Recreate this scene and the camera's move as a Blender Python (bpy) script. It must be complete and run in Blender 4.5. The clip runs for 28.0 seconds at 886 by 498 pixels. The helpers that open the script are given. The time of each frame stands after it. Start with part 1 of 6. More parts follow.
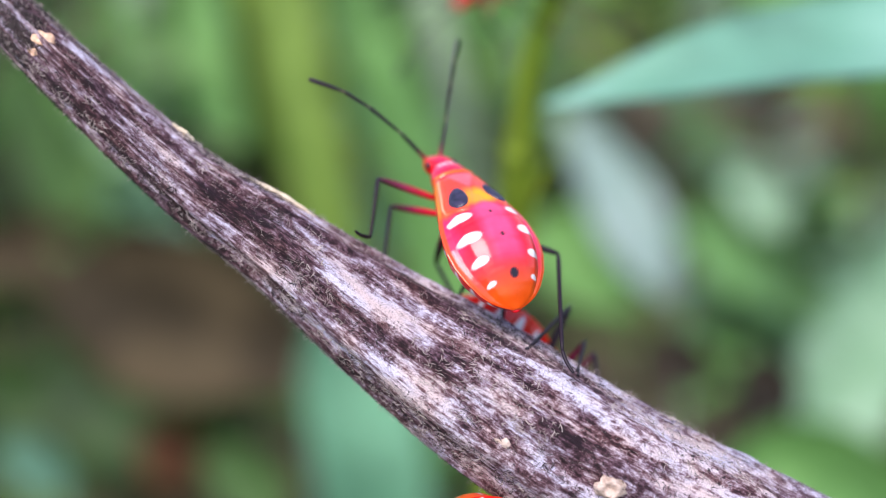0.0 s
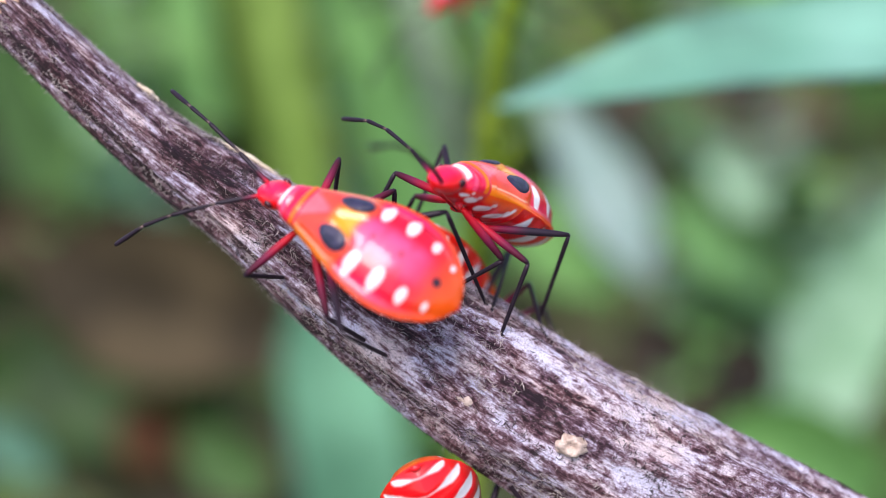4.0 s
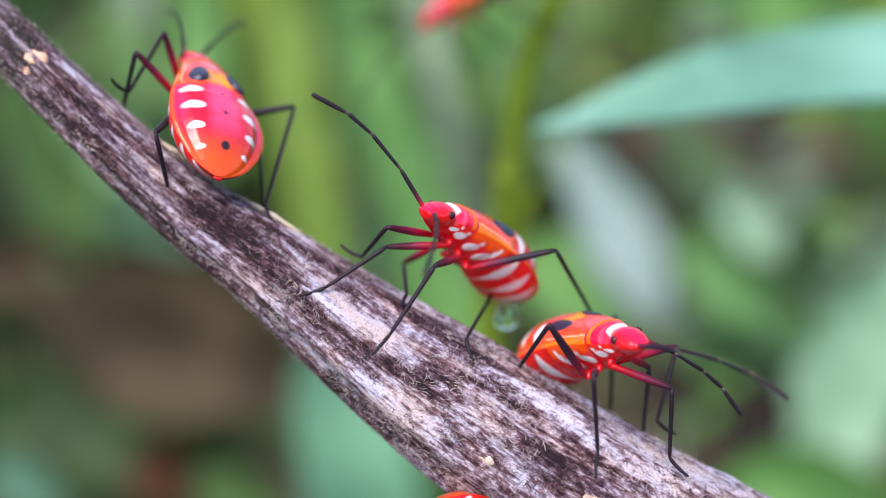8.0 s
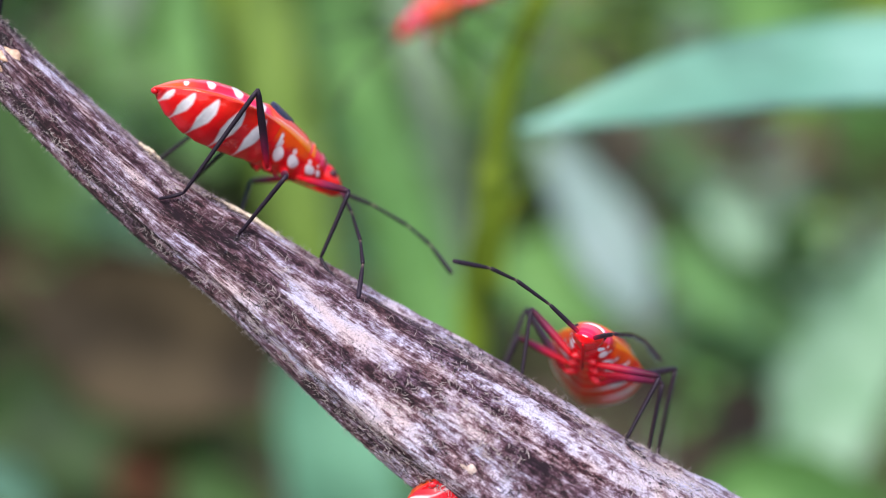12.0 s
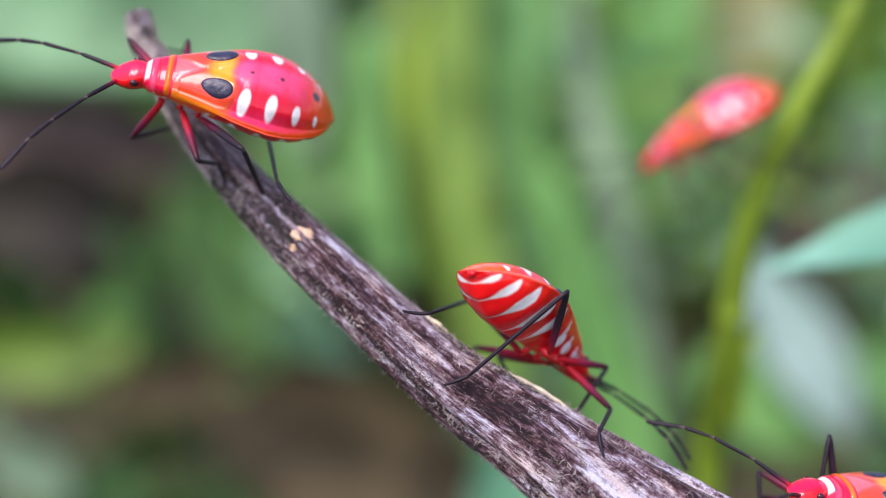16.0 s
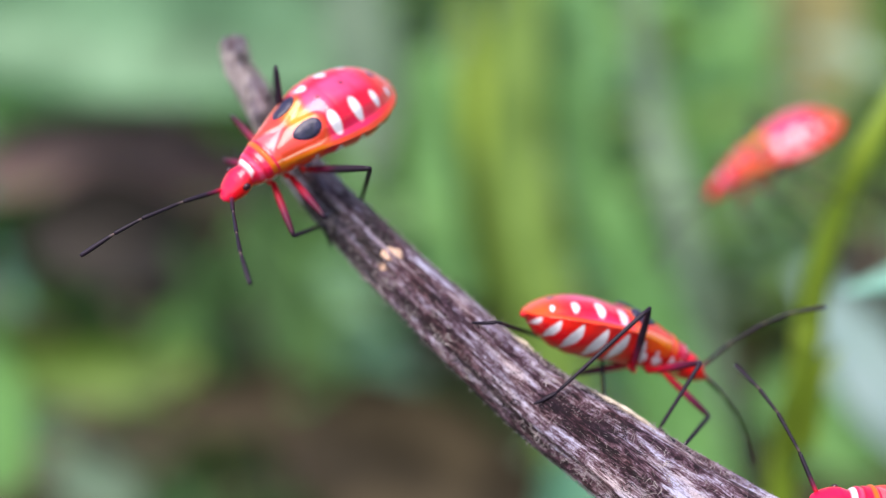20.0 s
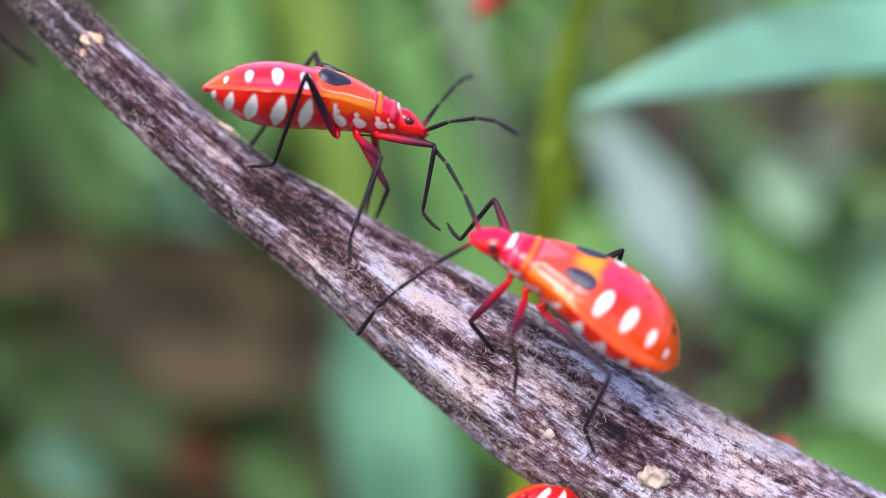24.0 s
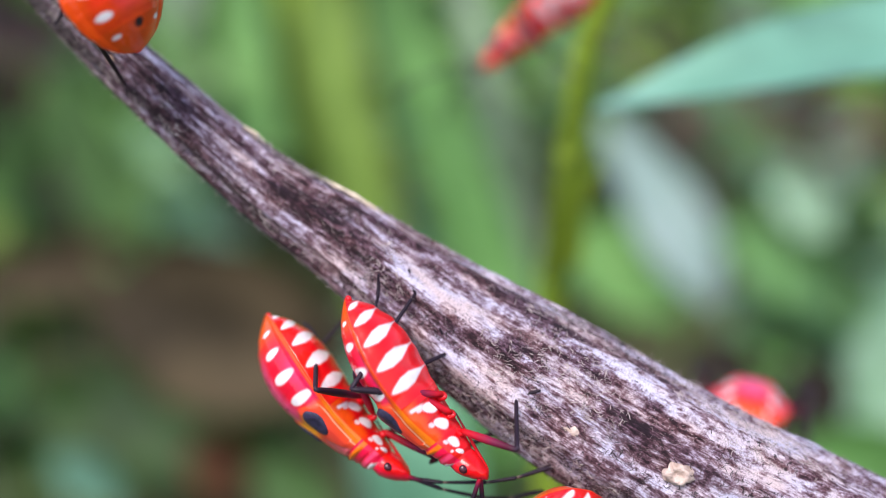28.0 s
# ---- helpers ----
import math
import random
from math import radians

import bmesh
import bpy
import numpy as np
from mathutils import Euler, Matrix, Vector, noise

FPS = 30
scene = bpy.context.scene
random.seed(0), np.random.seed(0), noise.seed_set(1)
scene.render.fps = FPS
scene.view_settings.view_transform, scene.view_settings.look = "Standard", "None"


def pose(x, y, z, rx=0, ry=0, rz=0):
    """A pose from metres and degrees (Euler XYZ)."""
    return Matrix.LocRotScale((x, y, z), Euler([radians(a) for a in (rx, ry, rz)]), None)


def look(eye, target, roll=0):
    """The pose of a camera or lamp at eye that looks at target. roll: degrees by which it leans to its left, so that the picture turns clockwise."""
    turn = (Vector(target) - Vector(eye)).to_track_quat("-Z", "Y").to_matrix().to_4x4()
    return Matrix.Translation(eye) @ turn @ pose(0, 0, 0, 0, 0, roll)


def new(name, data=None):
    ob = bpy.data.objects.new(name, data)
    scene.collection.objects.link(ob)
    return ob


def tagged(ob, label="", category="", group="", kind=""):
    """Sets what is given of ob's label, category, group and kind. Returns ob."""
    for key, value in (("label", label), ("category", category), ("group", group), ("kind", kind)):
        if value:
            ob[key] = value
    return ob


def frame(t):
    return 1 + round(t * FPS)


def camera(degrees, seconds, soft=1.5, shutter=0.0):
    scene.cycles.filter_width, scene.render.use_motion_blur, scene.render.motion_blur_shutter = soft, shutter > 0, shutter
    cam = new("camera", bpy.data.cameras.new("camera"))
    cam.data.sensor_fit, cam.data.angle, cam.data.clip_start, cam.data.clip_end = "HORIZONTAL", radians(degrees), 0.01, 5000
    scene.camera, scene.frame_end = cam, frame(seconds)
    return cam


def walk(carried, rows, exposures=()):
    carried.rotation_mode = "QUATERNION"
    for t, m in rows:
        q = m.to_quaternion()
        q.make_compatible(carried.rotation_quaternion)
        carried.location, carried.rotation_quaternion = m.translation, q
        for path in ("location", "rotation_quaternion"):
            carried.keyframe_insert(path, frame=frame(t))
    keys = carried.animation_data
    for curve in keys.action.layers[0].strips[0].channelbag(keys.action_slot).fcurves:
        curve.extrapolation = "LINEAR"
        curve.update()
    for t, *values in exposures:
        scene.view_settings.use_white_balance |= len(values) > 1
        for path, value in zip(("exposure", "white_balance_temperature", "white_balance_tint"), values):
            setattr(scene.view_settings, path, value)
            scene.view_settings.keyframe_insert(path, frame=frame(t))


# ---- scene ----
# Everything near the twig is laid out in millimetres along the axes of the first eye:
# x to the right, y away from the eye, z up across the line of sight.
EYE, TILT = 0.26, -24.0
BASE = pose(0, 0, EYE, TILT) @ Matrix.Scale(0.001, 4)
TURN = pose(0, 0, 0, TILT).to_3x3()
MM = 0.001
CAMERA_ROWS = [
    (0, -0.466, 0.309, 0.871, 0.568, -0.178, 0.272),
    (0.5, -0.585, 0.591, 0.854, 0.287, 0.507, 0.228),
    (1, -1.485, 0.765, 1.109, 0.815, -0.329, 0.162),
    (1.5, -0.826, -0.015, 1.123, 0.393, 0.456, -0.08),
    (2, 0.89, -0.152, 0.444, 0.471, -0.326, -0.205),
    (2.5, 1.2, 0.201, -0.358, 0.208, -0.568, -0.133),
    (4.5, 0.516, -0.125, -1.096, -0.145, -0.693, 0.047),
    (5, 0.093, 0.099, -0.167, -0.005, 0.12, -0.115),
    (5.5, 0.653, -1.182, 0.525, 0.148, 1.188, 0.016),
    (6, 1.105, -1.464, 0.836, -0.265, 1.305, -0.069),
    (6.5, 0.245, -0.974, -0.127, 0.001, 0.434, -0.011),
    (7, 0.375, -0.592, -0.222, 0.433, 0.597, -0.126),
    (7.5, -0.549, -0.374, 0.245, 0.375, 0.203, -0.129),
    (8, 0.171, -0.61, 0.569, 0.356, 0.956, -0.193),
    (8.5, -0.204, -0.255, 0.388, 0.432, 0.748, -0.122),
    (9, -0.37, -0.027, 0.4, 0.71, 0.387, -0.176),
    (9.5, -1.194, 0.517, -0.02, 1, 0.366, -0.226),
    (10, -0.833, 0.571, 2.041, 0.616, 1.232, -0.448),
    (10.5, 0.085, 0.225, 2.035, -0.095, 1.968, -0.411),
    (11, 0.494, 0.277, 1.07, -1.006, 1.29, -0.489),
    (11.5, 0.243, 0.869, 0.881, -0.401, 0.803, -0.361),
    (13.5, 1.021, 1.216, 0.955, -0.253, 1.823, -0.256),
    (14, -0.326, 1.38, 2.088, 0.747, 2.48, 0.036),
    (14.5, -1.855, 0.459, 3.757, 1.206, 4.117, 0.269),
    (15, -4.243, 1.077, 4.602, 3.133, 5.762, 0.371),
    (15.5, -5.462, 0.986, 5.601, 5.259, 7.069, 0.548),
    (16, -8.078, 0.882, 5.831, 7.154, 5.442, 0.337),
    (16.5, -9.906, -0.243, 6.275, 8.685, 5.778, 0.187),
    (17, -12.111, -1.656, 7.163, 10.645, 5.987, -0.232),
    (17.5, -11.868, -2.735, 6.994, 12.659, 7.177, -0.37),
    (18, -12.453, -4.006, 7.905, 13.723, 7.919, -0.648),
    (18.5, -12.189, -4.577, 6.382, 14.935, 8.22, -0.809),
    (19, -10.482, -3.829, 6.536, 13.819, 8.353, -0.79),
    (19.5, -10.645, -2.268, 6.809, 11.085, 6.971, -0.476),
    (20, -9.742, -1.072, 5.609, 9.941, 6.436, -0.281),
    (20.5, -7.629, -0.088, 4.689, 9.11, 5.375, -0.423),
    (21, -7.172, 0.231, 4.138, 7.325, 4.502, -0.214),
    (21.5, -5.589, 0.552, 3.426, 6.045, 3.364, -0.113),
    (23.5, -2.791, -1.622, 1.225, 2.387, 1.077, 0.837),
    (24, -1.784, -0.831, 0.375, 1.646, -0.095, 0.667),
    (24.5, 0.484, -0.925, -1.13, 1.385, 0.328, 0.721),
    (25, -0.351, -0.57, -1.004, 1.176, 0.127, 0.743),
    (25.5, -2.447, -0.962, 0.373, 1.741, -0.566, 0.82),
    (26, -3.003, -1.069, 0.961, 2.498, 0.174, 0.718),
    (26.5, -1.971, -2.167, 0.18, 2.212, 0.304, 1.017),
    (27, -2.355, -1.576, -0.582, 2.394, -0.184, 1.141),
    (27.5, -2.16, -1.909, 0.521, 2.215, 0.419, 1.095),
    (28, -2.383, -1.683, -0.432, 2.315, 0.52, 1.134),
]


def at(p):
    return BASE @ Vector(p)


cam = camera(40.0, 28.0, soft=1.0)
cam.data.dof.use_dof = True
cam.data.dof.focus_distance = 0.0778
cam.data.dof.aperture_fstop = 11.2
walk(cam, [(t, Matrix.Translation(at((x, y, z))) @ pose(0, 0, 0, TILT).to_4x4() @ pose(0, 0, 0, 0, 0, yaw) @ pose(0, 0, 0, 90 + pitch) @ pose(0, 0, 0, 0, 0, -roll))
           for t, x, y, z, yaw, pitch, roll in CAMERA_ROWS],
     exposures=[(0.0, 1.08, 6630, 20), (28.0, 1.08, 6630, 20)])

# ---- daylight: open shade under a bright sky ----
world = bpy.data.worlds.new("world")
scene.world = world
world.use_nodes = True
wn = world.node_tree.nodes
sky = wn.new("ShaderNodeTexSky")
sky.sky_type, sky.sun_disc = "NISHITA", False
sky.sun_elevation, sky.sun_rotation = radians(60), radians(202)
world.node_tree.links.new(sky.outputs[0], wn["Background"].inputs[0])
wn["Background"].inputs[1].default_value = 0.125
sun = new("sun", bpy.data.lights.new("sun", "SUN"))
sun.data.energy, sun.data.angle, sun.data.color = 2.3, radians(34), (1.0, 0.96, 0.9)
sun.matrix_world = look((-0.22, -0.38, 1.0), (0.0, 0.1, 0.1))


# ---- materials ----
def material(name, rough=0.5, spec=0.5):
    m = bpy.data.materials.new(name)
    m.use_nodes = True
    b = m.node_tree.nodes["Principled BSDF"]
    b.inputs["Roughness"].default_value = rough
    b.inputs["Specular IOR Level"].default_value = spec
    return m, m.node_tree.nodes, m.node_tree.links, b


def ramp(nodes, stops):
    r = nodes.new("ShaderNodeValToRGB")
    e = r.color_ramp.elements
    while len(e) < len(stops):
        e.new(0.5)
    for k, (p, c) in enumerate(stops):
        e[k].position, e[k].color = p, (*c, 1)
    return r


def noise_node(nodes, links, vec, scale, detail=4.0, rough=0.6):
    n = nodes.new("ShaderNodeTexNoise")
    n.inputs["Scale"].default_value, n.inputs["Detail"].default_value, n.inputs["Roughness"].default_value = scale, detail, rough
    links.new(vec, n.inputs["Vector"])
    return n


def bump(nodes, links, height, bsdf, strength, distance):
    b = nodes.new("ShaderNodeBump")
    b.inputs["Strength"].default_value, b.inputs["Distance"].default_value = strength, distance
    links.new(height, b.inputs["Height"])
    links.new(b.outputs[0], bsdf.inputs["Normal"])
    return b


def mix(nodes, links, kind, fac, a, b):
    m = nodes.new("ShaderNodeMix")
    m.data_type, m.blend_type = "RGBA", kind
    for value, slot in ((fac, 0), (a, 6), (b, 7)):
        if isinstance(value, (int, float)):
            m.inputs[slot].default_value = value
        elif isinstance(value, tuple):
            m.inputs[slot].default_value = (*value, 1)
        else:
            links.new(value, m.inputs[slot])
    return m.outputs[2]


def cuticle(name, rough, coat, sub):
    """Waxy insect skin: its pattern of colours is stored on the mesh, finely mottled and pitted."""
    m, n, l, b = material(name, rough, 0.25)
    col = n.new("ShaderNodeAttribute")
    col.attribute_name = "pattern"
    tc = n.new("ShaderNodeTexCoord")
    fine = noise_node(n, l, tc.outputs["Object"], 9000, 3)
    broad = noise_node(n, l, tc.outputs["Object"], 700, 3)
    r1 = ramp(n, [(0.3, (0.8, 0.76, 0.76)), (0.7, (1.0, 1.0, 1.0))])
    l.new(broad.outputs[0], r1.inputs[0])
    l.new(mix(n, l, "MULTIPLY", 1.0, col.outputs["Color"], r1.outputs[0]), b.inputs["Base Color"])
    b.inputs["Coat Weight"].default_value, b.inputs["Coat Roughness"].default_value = coat, 0.10
    b.inputs["Subsurface Weight"].default_value = sub
    b.inputs["Subsurface Radius"].default_value = (0.0006, 0.0002, 0.0001)
    b.inputs["Subsurface Scale"].default_value = 1.0
    bump(n, l, fine.outputs[0], b, 0.25, 0.00003)
    return m


SHELL = cuticle("red_cuticle", 0.34, 0.6, 0.0)
LIMB = cuticle("limb_cuticle", 0.5, 0.0, 0.0)


def plain(name, c1, c2, scale, rough=0.5, bumpy=0.3, dist=0.0001, spec=0.5, trans=0.0):
    m, n, l, b = material(name, rough, spec)
    tc = n.new("ShaderNodeTexCoord")
    k = noise_node(n, l, tc.outputs["Object"], scale, 5)
    r = ramp(n, [(0.3, c1), (0.7, c2)])
    l.new(k.outputs[0], r.inputs[0])
    l.new(r.outputs[0], b.inputs["Base Color"])
    if bumpy:
        bump(n, l, k.outputs[0], b, bumpy, dist)
    return m


WINGPAD = plain("black_wing_pad", (0.010, 0.010, 0.024), (0.04, 0.032, 0.075), 2200, 0.36, 0.7, 0.00012)
COXARED = plain("hip_red", (0.62, 0.004, 0.008), (0.80, 0.010, 0.02), 900, 0.35, 0)
EYEBLACK = plain("eye", (0.03, 0.006, 0.012), (0.08, 0.012, 0.02), 2000, 0.25, 0)


def bark():
    """Dry weathered stem: pale fibres and dark purple-brown rind in streaks along it, with fine black specks."""
    m, n, l, b = material("dry_bark", 0.6, 0.3)
    uv = n.new("ShaderNodeUVMap")
    def stretched(sx, sy):
        mp = n.new("ShaderNodeMapping")
        mp.inputs["Scale"].default_value = (sx, sy, 1)
        l.new(uv.outputs[0], mp.inputs[0])
        return mp.outputs[0]
    streak = noise_node(n, l, stretched(1.25, 0.11), 1.2, 7, 0.72)
    fibre = noise_node(n, l, stretched(3.0, 0.34), 2.0, 6, 0.76)
    patch = noise_node(n, l, stretched(0.62, 0.13), 1.0, 4, 0.6)
    speck = noise_node(n, l, stretched(2.0, 1.3), 3.4, 4, 0.75)
    add = n.new("ShaderNodeMath")
    add.operation = "MULTIPLY_ADD"
    l.new(fibre.outputs[0], add.inputs[0])
    add.inputs[1].default_value = 0.75
    l.new(streak.outputs[0], add.inputs[2])
    add2 = n.new("ShaderNodeMath")
    add2.operation = "MULTIPLY_ADD"
    l.new(patch.outputs[0], add2.inputs[0])
    add2.inputs[1].default_value = 0.7
    mottle = noise_node(n, l, stretched(2.0, 0.8), 1.6, 6, 0.78)
    add4 = n.new("ShaderNodeMath")
    add4.operation = "MULTIPLY_ADD"
    l.new(mottle.outputs[0], add4.inputs[0])
    add4.inputs[1].default_value = 0.98
    l.new(add.outputs[0], add4.inputs[2])
    l.new(add4.outputs[0], add2.inputs[2])
    r = ramp(n, [(0.39, (0.020, 0.008, 0.012)), (0.475, (0.085, 0.038, 0.050)), (0.56, (0.205, 0.118, 0.142)), (0.635, (0.42, 0.34, 0.40)), (0.75, (0.86, 0.83, 0.93))])
    sub = n.new("ShaderNodeMath")
    sub.operation = "SUBTRACT"
    l.new(add2.outputs[0], sub.inputs[0])
    sub.inputs[1].default_value = 1.105
    # weathered pale bands and dark rotten spots of their own shape
    sep = n.new("ShaderNodeSeparateXYZ")
    l.new(uv.outputs[0], sep.inputs[0])
    total = sub.outputs[0]
    for u0, v0, half_u, half_v, gain in STAINS:
        terms = []
        for out, mid, half in ((0, u0, half_u), (1, v0, half_v)):
            d = n.new("ShaderNodeMath")
            d.operation = "SUBTRACT"
            l.new(sep.outputs[out], d.inputs[0])
            d.inputs[1].default_value = mid
            e = n.new("ShaderNodeMath")
            e.operation = "DIVIDE"
            l.new(d.outputs[0], e.inputs[0])
            e.inputs[1].default_value = half
            q = n.new("ShaderNodeMath")
            q.operation = "MULTIPLY"
            l.new(e.outputs[0], q.inputs[0])
            l.new(e.outputs[0], q.inputs[1])
            terms.append(q.outputs[0])
        dist = n.new("ShaderNodeMath")
        l.new(terms[0], dist.inputs[0])
        l.new(terms[1], dist.inputs[1])
        mr = n.new("ShaderNodeMapRange")
        l.new(dist.outputs[0], mr.inputs[0])
        mr.inputs[1].default_value, mr.inputs[2].default_value = 0.0, 1.0
        mr.inputs[3].default_value, mr.inputs[4].default_value = gain, 0.0
        add3 = n.new("ShaderNodeMath")
        l.new(total, add3.inputs[0])
        l.new(mr.outputs[0], add3.inputs[1])
        total = add3.outputs[0]
    l.new(total, r.inputs[0])
    warm = noise_node(n, l, stretched(0.9, 0.25), 0.9, 2, 0.5)
    wr = ramp(n, [(0.40, (0.95, 0.96, 1.05)), (0.64, (1.0, 0.86, 0.77))])
    l.new(warm.outputs[0], wr.inputs[0])
    c1 = mix(n, l, "MULTIPLY", 1.0, r.outputs[0], wr.outputs[0])
    # short dark dashes painted as shadowed gaps, in patches, and pale chips of lifted fibre
    dash = noise_node(n, l, stretched(3.6, 2.1), 1.5, 3, 0.65)
    where = noise_node(n, l, stretched(0.35, 0.12), 1.4, 3, 0.6)
    gate = n.new("ShaderNodeMath")
    gate.operation = "MULTIPLY_ADD"
    l.new(where.outputs[0], gate.inputs[0])
    gate.inputs[1].default_value = 0.55
    l.new(dash.outputs[0], gate.inputs[2])
    sr = ramp(n, [(0.91, (0, 0, 0)), (0.96, (0.9, 0.9, 0.9))])
    l.new(gate.outputs[0], sr.inputs[0])
    c2 = mix(n, l, "MIX", sr.outputs[0], c1, (0.022, 0.014, 0.017))
    cr = ramp(n, [(0.66, (0, 0, 0)), (0.74, (0.75, 0.75, 0.75))])
    l.new(speck.outputs[0], cr.inputs[0])
    c3 = mix(n, l, "MIX", cr.outputs[0], c2, (0.66, 0.57, 0.52))
    grain = noise_node(n, l, stretched(6.0, 4.0), 2.0, 3, 0.7)
    gr = ramp(n, [(0.34, (0.66, 0.63, 0.63)), (0.50, (0.98, 0.97, 0.98)), (0.68, (1.12, 1.10, 1.08))])
    l.new(grain.outputs[0], gr.inputs[0])
    l.new(mix(n, l, "MULTIPLY", 1.0, c3, gr.outputs[0]), b.inputs["Base Color"])
    bump(n, l, add4.outputs[0], b, 1.0, 0.0004)
    return m


STAINS = [
    (10.92, 29.5, 7, 22, -0.088),
    (11.02, 65.21, 0.8, 4.2, -0.122),
    (10.83, 69.96, 0.8, 3, -0.101),
    (11.08, 38.23, 1.3, 4.5, -0.144),
    (10.51, 55.17, 0.6, 3, -0.13),
    (13.96, 55.97, 1.2, 6, -0.0864),
    (8.39, 54.90, 0.7, 3.5, 0.105),
    (8.50, 62.85, 0.8, 4, 0.075),
    (12.99, 63.64, 0.8, 5, 0.075),
    (13.01, 68.92, 1, 6, 0.0975),
    (14.46, 75.24, 1.6, 8, 0.112),
    (11.86, 44.84, 0.9, 4, 0.112),
    (11.51, 33.12, 0.8, 5, 0.09),
    (11.02, 28.80, 0.8, 4, 0.075),
    (11.32, 51.49, 0.8, 4, 0.09),
    (8.17, 27.16, 0.9, 9, -0.0864),
    (6.92, 37.55, 0.9, 9, -0.0864),
    (6.63, 48.72, 1, 8, -0.072),
    (5.77, 57.04, 1, 8, -0.072),
    (12.24, 58.91, 1, 5, -0.0576),
]
BARK = bark()
HAIR = plain("stem_hair", (0.22, 0.17, 0.16), (0.58, 0.5, 0.47), 900, 0.6, 0)
FIBRE = plain("dark_fibre", (0.008, 0.005, 0.006), (0.03, 0.018, 0.018), 900, 0.7, 0)
INNER = plain("inner_bark", (0.5, 0.4, 0.27), (0.8, 0.7, 0.54), 1200, 0.6)
SCAR = plain("pale_scar", (0.50, 0.27, 0.16), (0.78, 0.54, 0.38), 2600, 0.75)
GALL = plain("dry_gall", (0.30, 0.20, 0.15), (0.72, 0.58, 0.50), 1600, 0.8, 1.0, 0.0003)


def leaf_material(name, dark, light, vein, rough=0.5, gloss=0.3):
    """Leaf skin: fine lengthwise veins, paler midrib, blotches, some light let through."""
    m, n, l, b = material(name, rough, gloss)
    uv = n.new("ShaderNodeUVMap")
    mp = n.new("ShaderNodeMapping")
    mp.inputs["Scale"].default_value = (14, 1.2, 1)
    l.new(uv.outputs[0], mp.inputs[0])
    lines = noise_node(n, l, mp.outputs[0], 3.0, 3)
    tc = n.new("ShaderNodeTexCoord")
    blotch = noise_node(n, l, tc.outputs["Object"], 24, 3, 0.7)
    lighter = tuple(min(c * 1.3, .9) for c in light)
    r = ramp(n, [(0.34, tuple(c * .62 for c in dark)), (0.46, dark), (0.56, light), (0.66, lighter)])
    l.new(blotch.outputs[0], r.inputs[0])
    rv = ramp(n, [(0.35, (0, 0, 0)), (0.75, (1, 1, 1))])
    l.new(lines.outputs[0], rv.inputs[0])
    fac = n.new("ShaderNodeMath")
    fac.operation = "MULTIPLY"
    fac.inputs[1].default_value = 0.35
    l.new(rv.outputs[0], fac.inputs[0])
    c = mix(n, l, "MIX", fac.outputs[0], r.outputs[0], vein)
    l.new(c, b.inputs["Base Color"])
    tr = n.new("ShaderNodeBsdfTranslucent")
    l.new(c, tr.inputs["Color"])
    ms = n.new("ShaderNodeMixShader")
    ms.inputs[0].default_value = 0.35
    l.new(b.outputs[0], ms.inputs[1])
    l.new(tr.outputs[0], ms.inputs[2])
    l.new(ms.outputs[0], n["Material Output"].inputs[0])
    bump(n, l, lines.outputs[0], b, 0.3, 0.0002)
    return m


BLUELEAF = leaf_material("blue_green_leaf", (0.085, 0.27, 0.145), (0.14, 0.36, 0.21), (0.21, 0.42, 0.28))
BROADLEAF = leaf_material("broad_blue_leaf", (0.155, 0.40, 0.28), (0.23, 0.50, 0.38), (0.31, 0.57, 0.45))
PALELEAF = leaf_material("pale_leaf", (0.29, 0.44, 0.38), (0.40, 0.53, 0.48), (0.46, 0.58, 0.52))
GRASS = leaf_material("grass_green", (0.100, 0.268, 0.058), (0.175, 0.39, 0.105), (0.21, 0.44, 0.15))
YELLOWGRASS = leaf_material("yellow_grass", (0.11, 0.21, 0.02), (0.18, 0.30, 0.045), (0.2, 0.33, 0.07))
GREYGRASS = leaf_material("grey_grass", (0.16, 0.255, 0.15), (0.245, 0.345, 0.215), (0.28, 0.4, 0.27))
DARKLEAF = leaf_material("dark_leaf", (0.019, 0.058, 0.010), (0.040, 0.10, 0.020), (0.06, 0.13, 0.035))
BROWNLEAF = leaf_material("dead_leaf", (0.038, 0.029, 0.014), (0.085, 0.064, 0.032), (0.11, 0.084, 0.046), 0.7, 0.2)
TEAL = leaf_material("teal_leaf", (0.07, 0.20, 0.125), (0.13, 0.31, 0.20), (0.17, 0.35, 0.24))
RUSTLEAF = leaf_material("rust_leaf", (0.09, 0.036, 0.014), (0.14, 0.058, 0.024), (0.16, 0.08, 0.035), 0.7, 0.2)
PINKLEAF = leaf_material("pinkish_dead_leaf", (0.16, 0.10, 0.08), (0.24, 0.155, 0.125), (0.27, 0.19, 0.16), 0.7, 0.2)
LIGHTLEAF = leaf_material("light_leaf", (0.22, 0.44, 0.24), (0.34, 0.55, 0.36), (0.40, 0.60, 0.44))
FRESH = leaf_material("fresh_leaf", (0.115, 0.315, 0.088), (0.19, 0.41, 0.145), (0.22, 0.46, 0.19))
MIDLEAF = leaf_material("mid_leaf", (0.06, 0.145, 0.034), (0.105, 0.22, 0.06), (0.14, 0.26, 0.088))
SOFTLEAF = leaf_material("soft_leaf", (0.12, 0.29, 0.13), (0.195, 0.39, 0.20), (0.25, 0.4, 0.2))
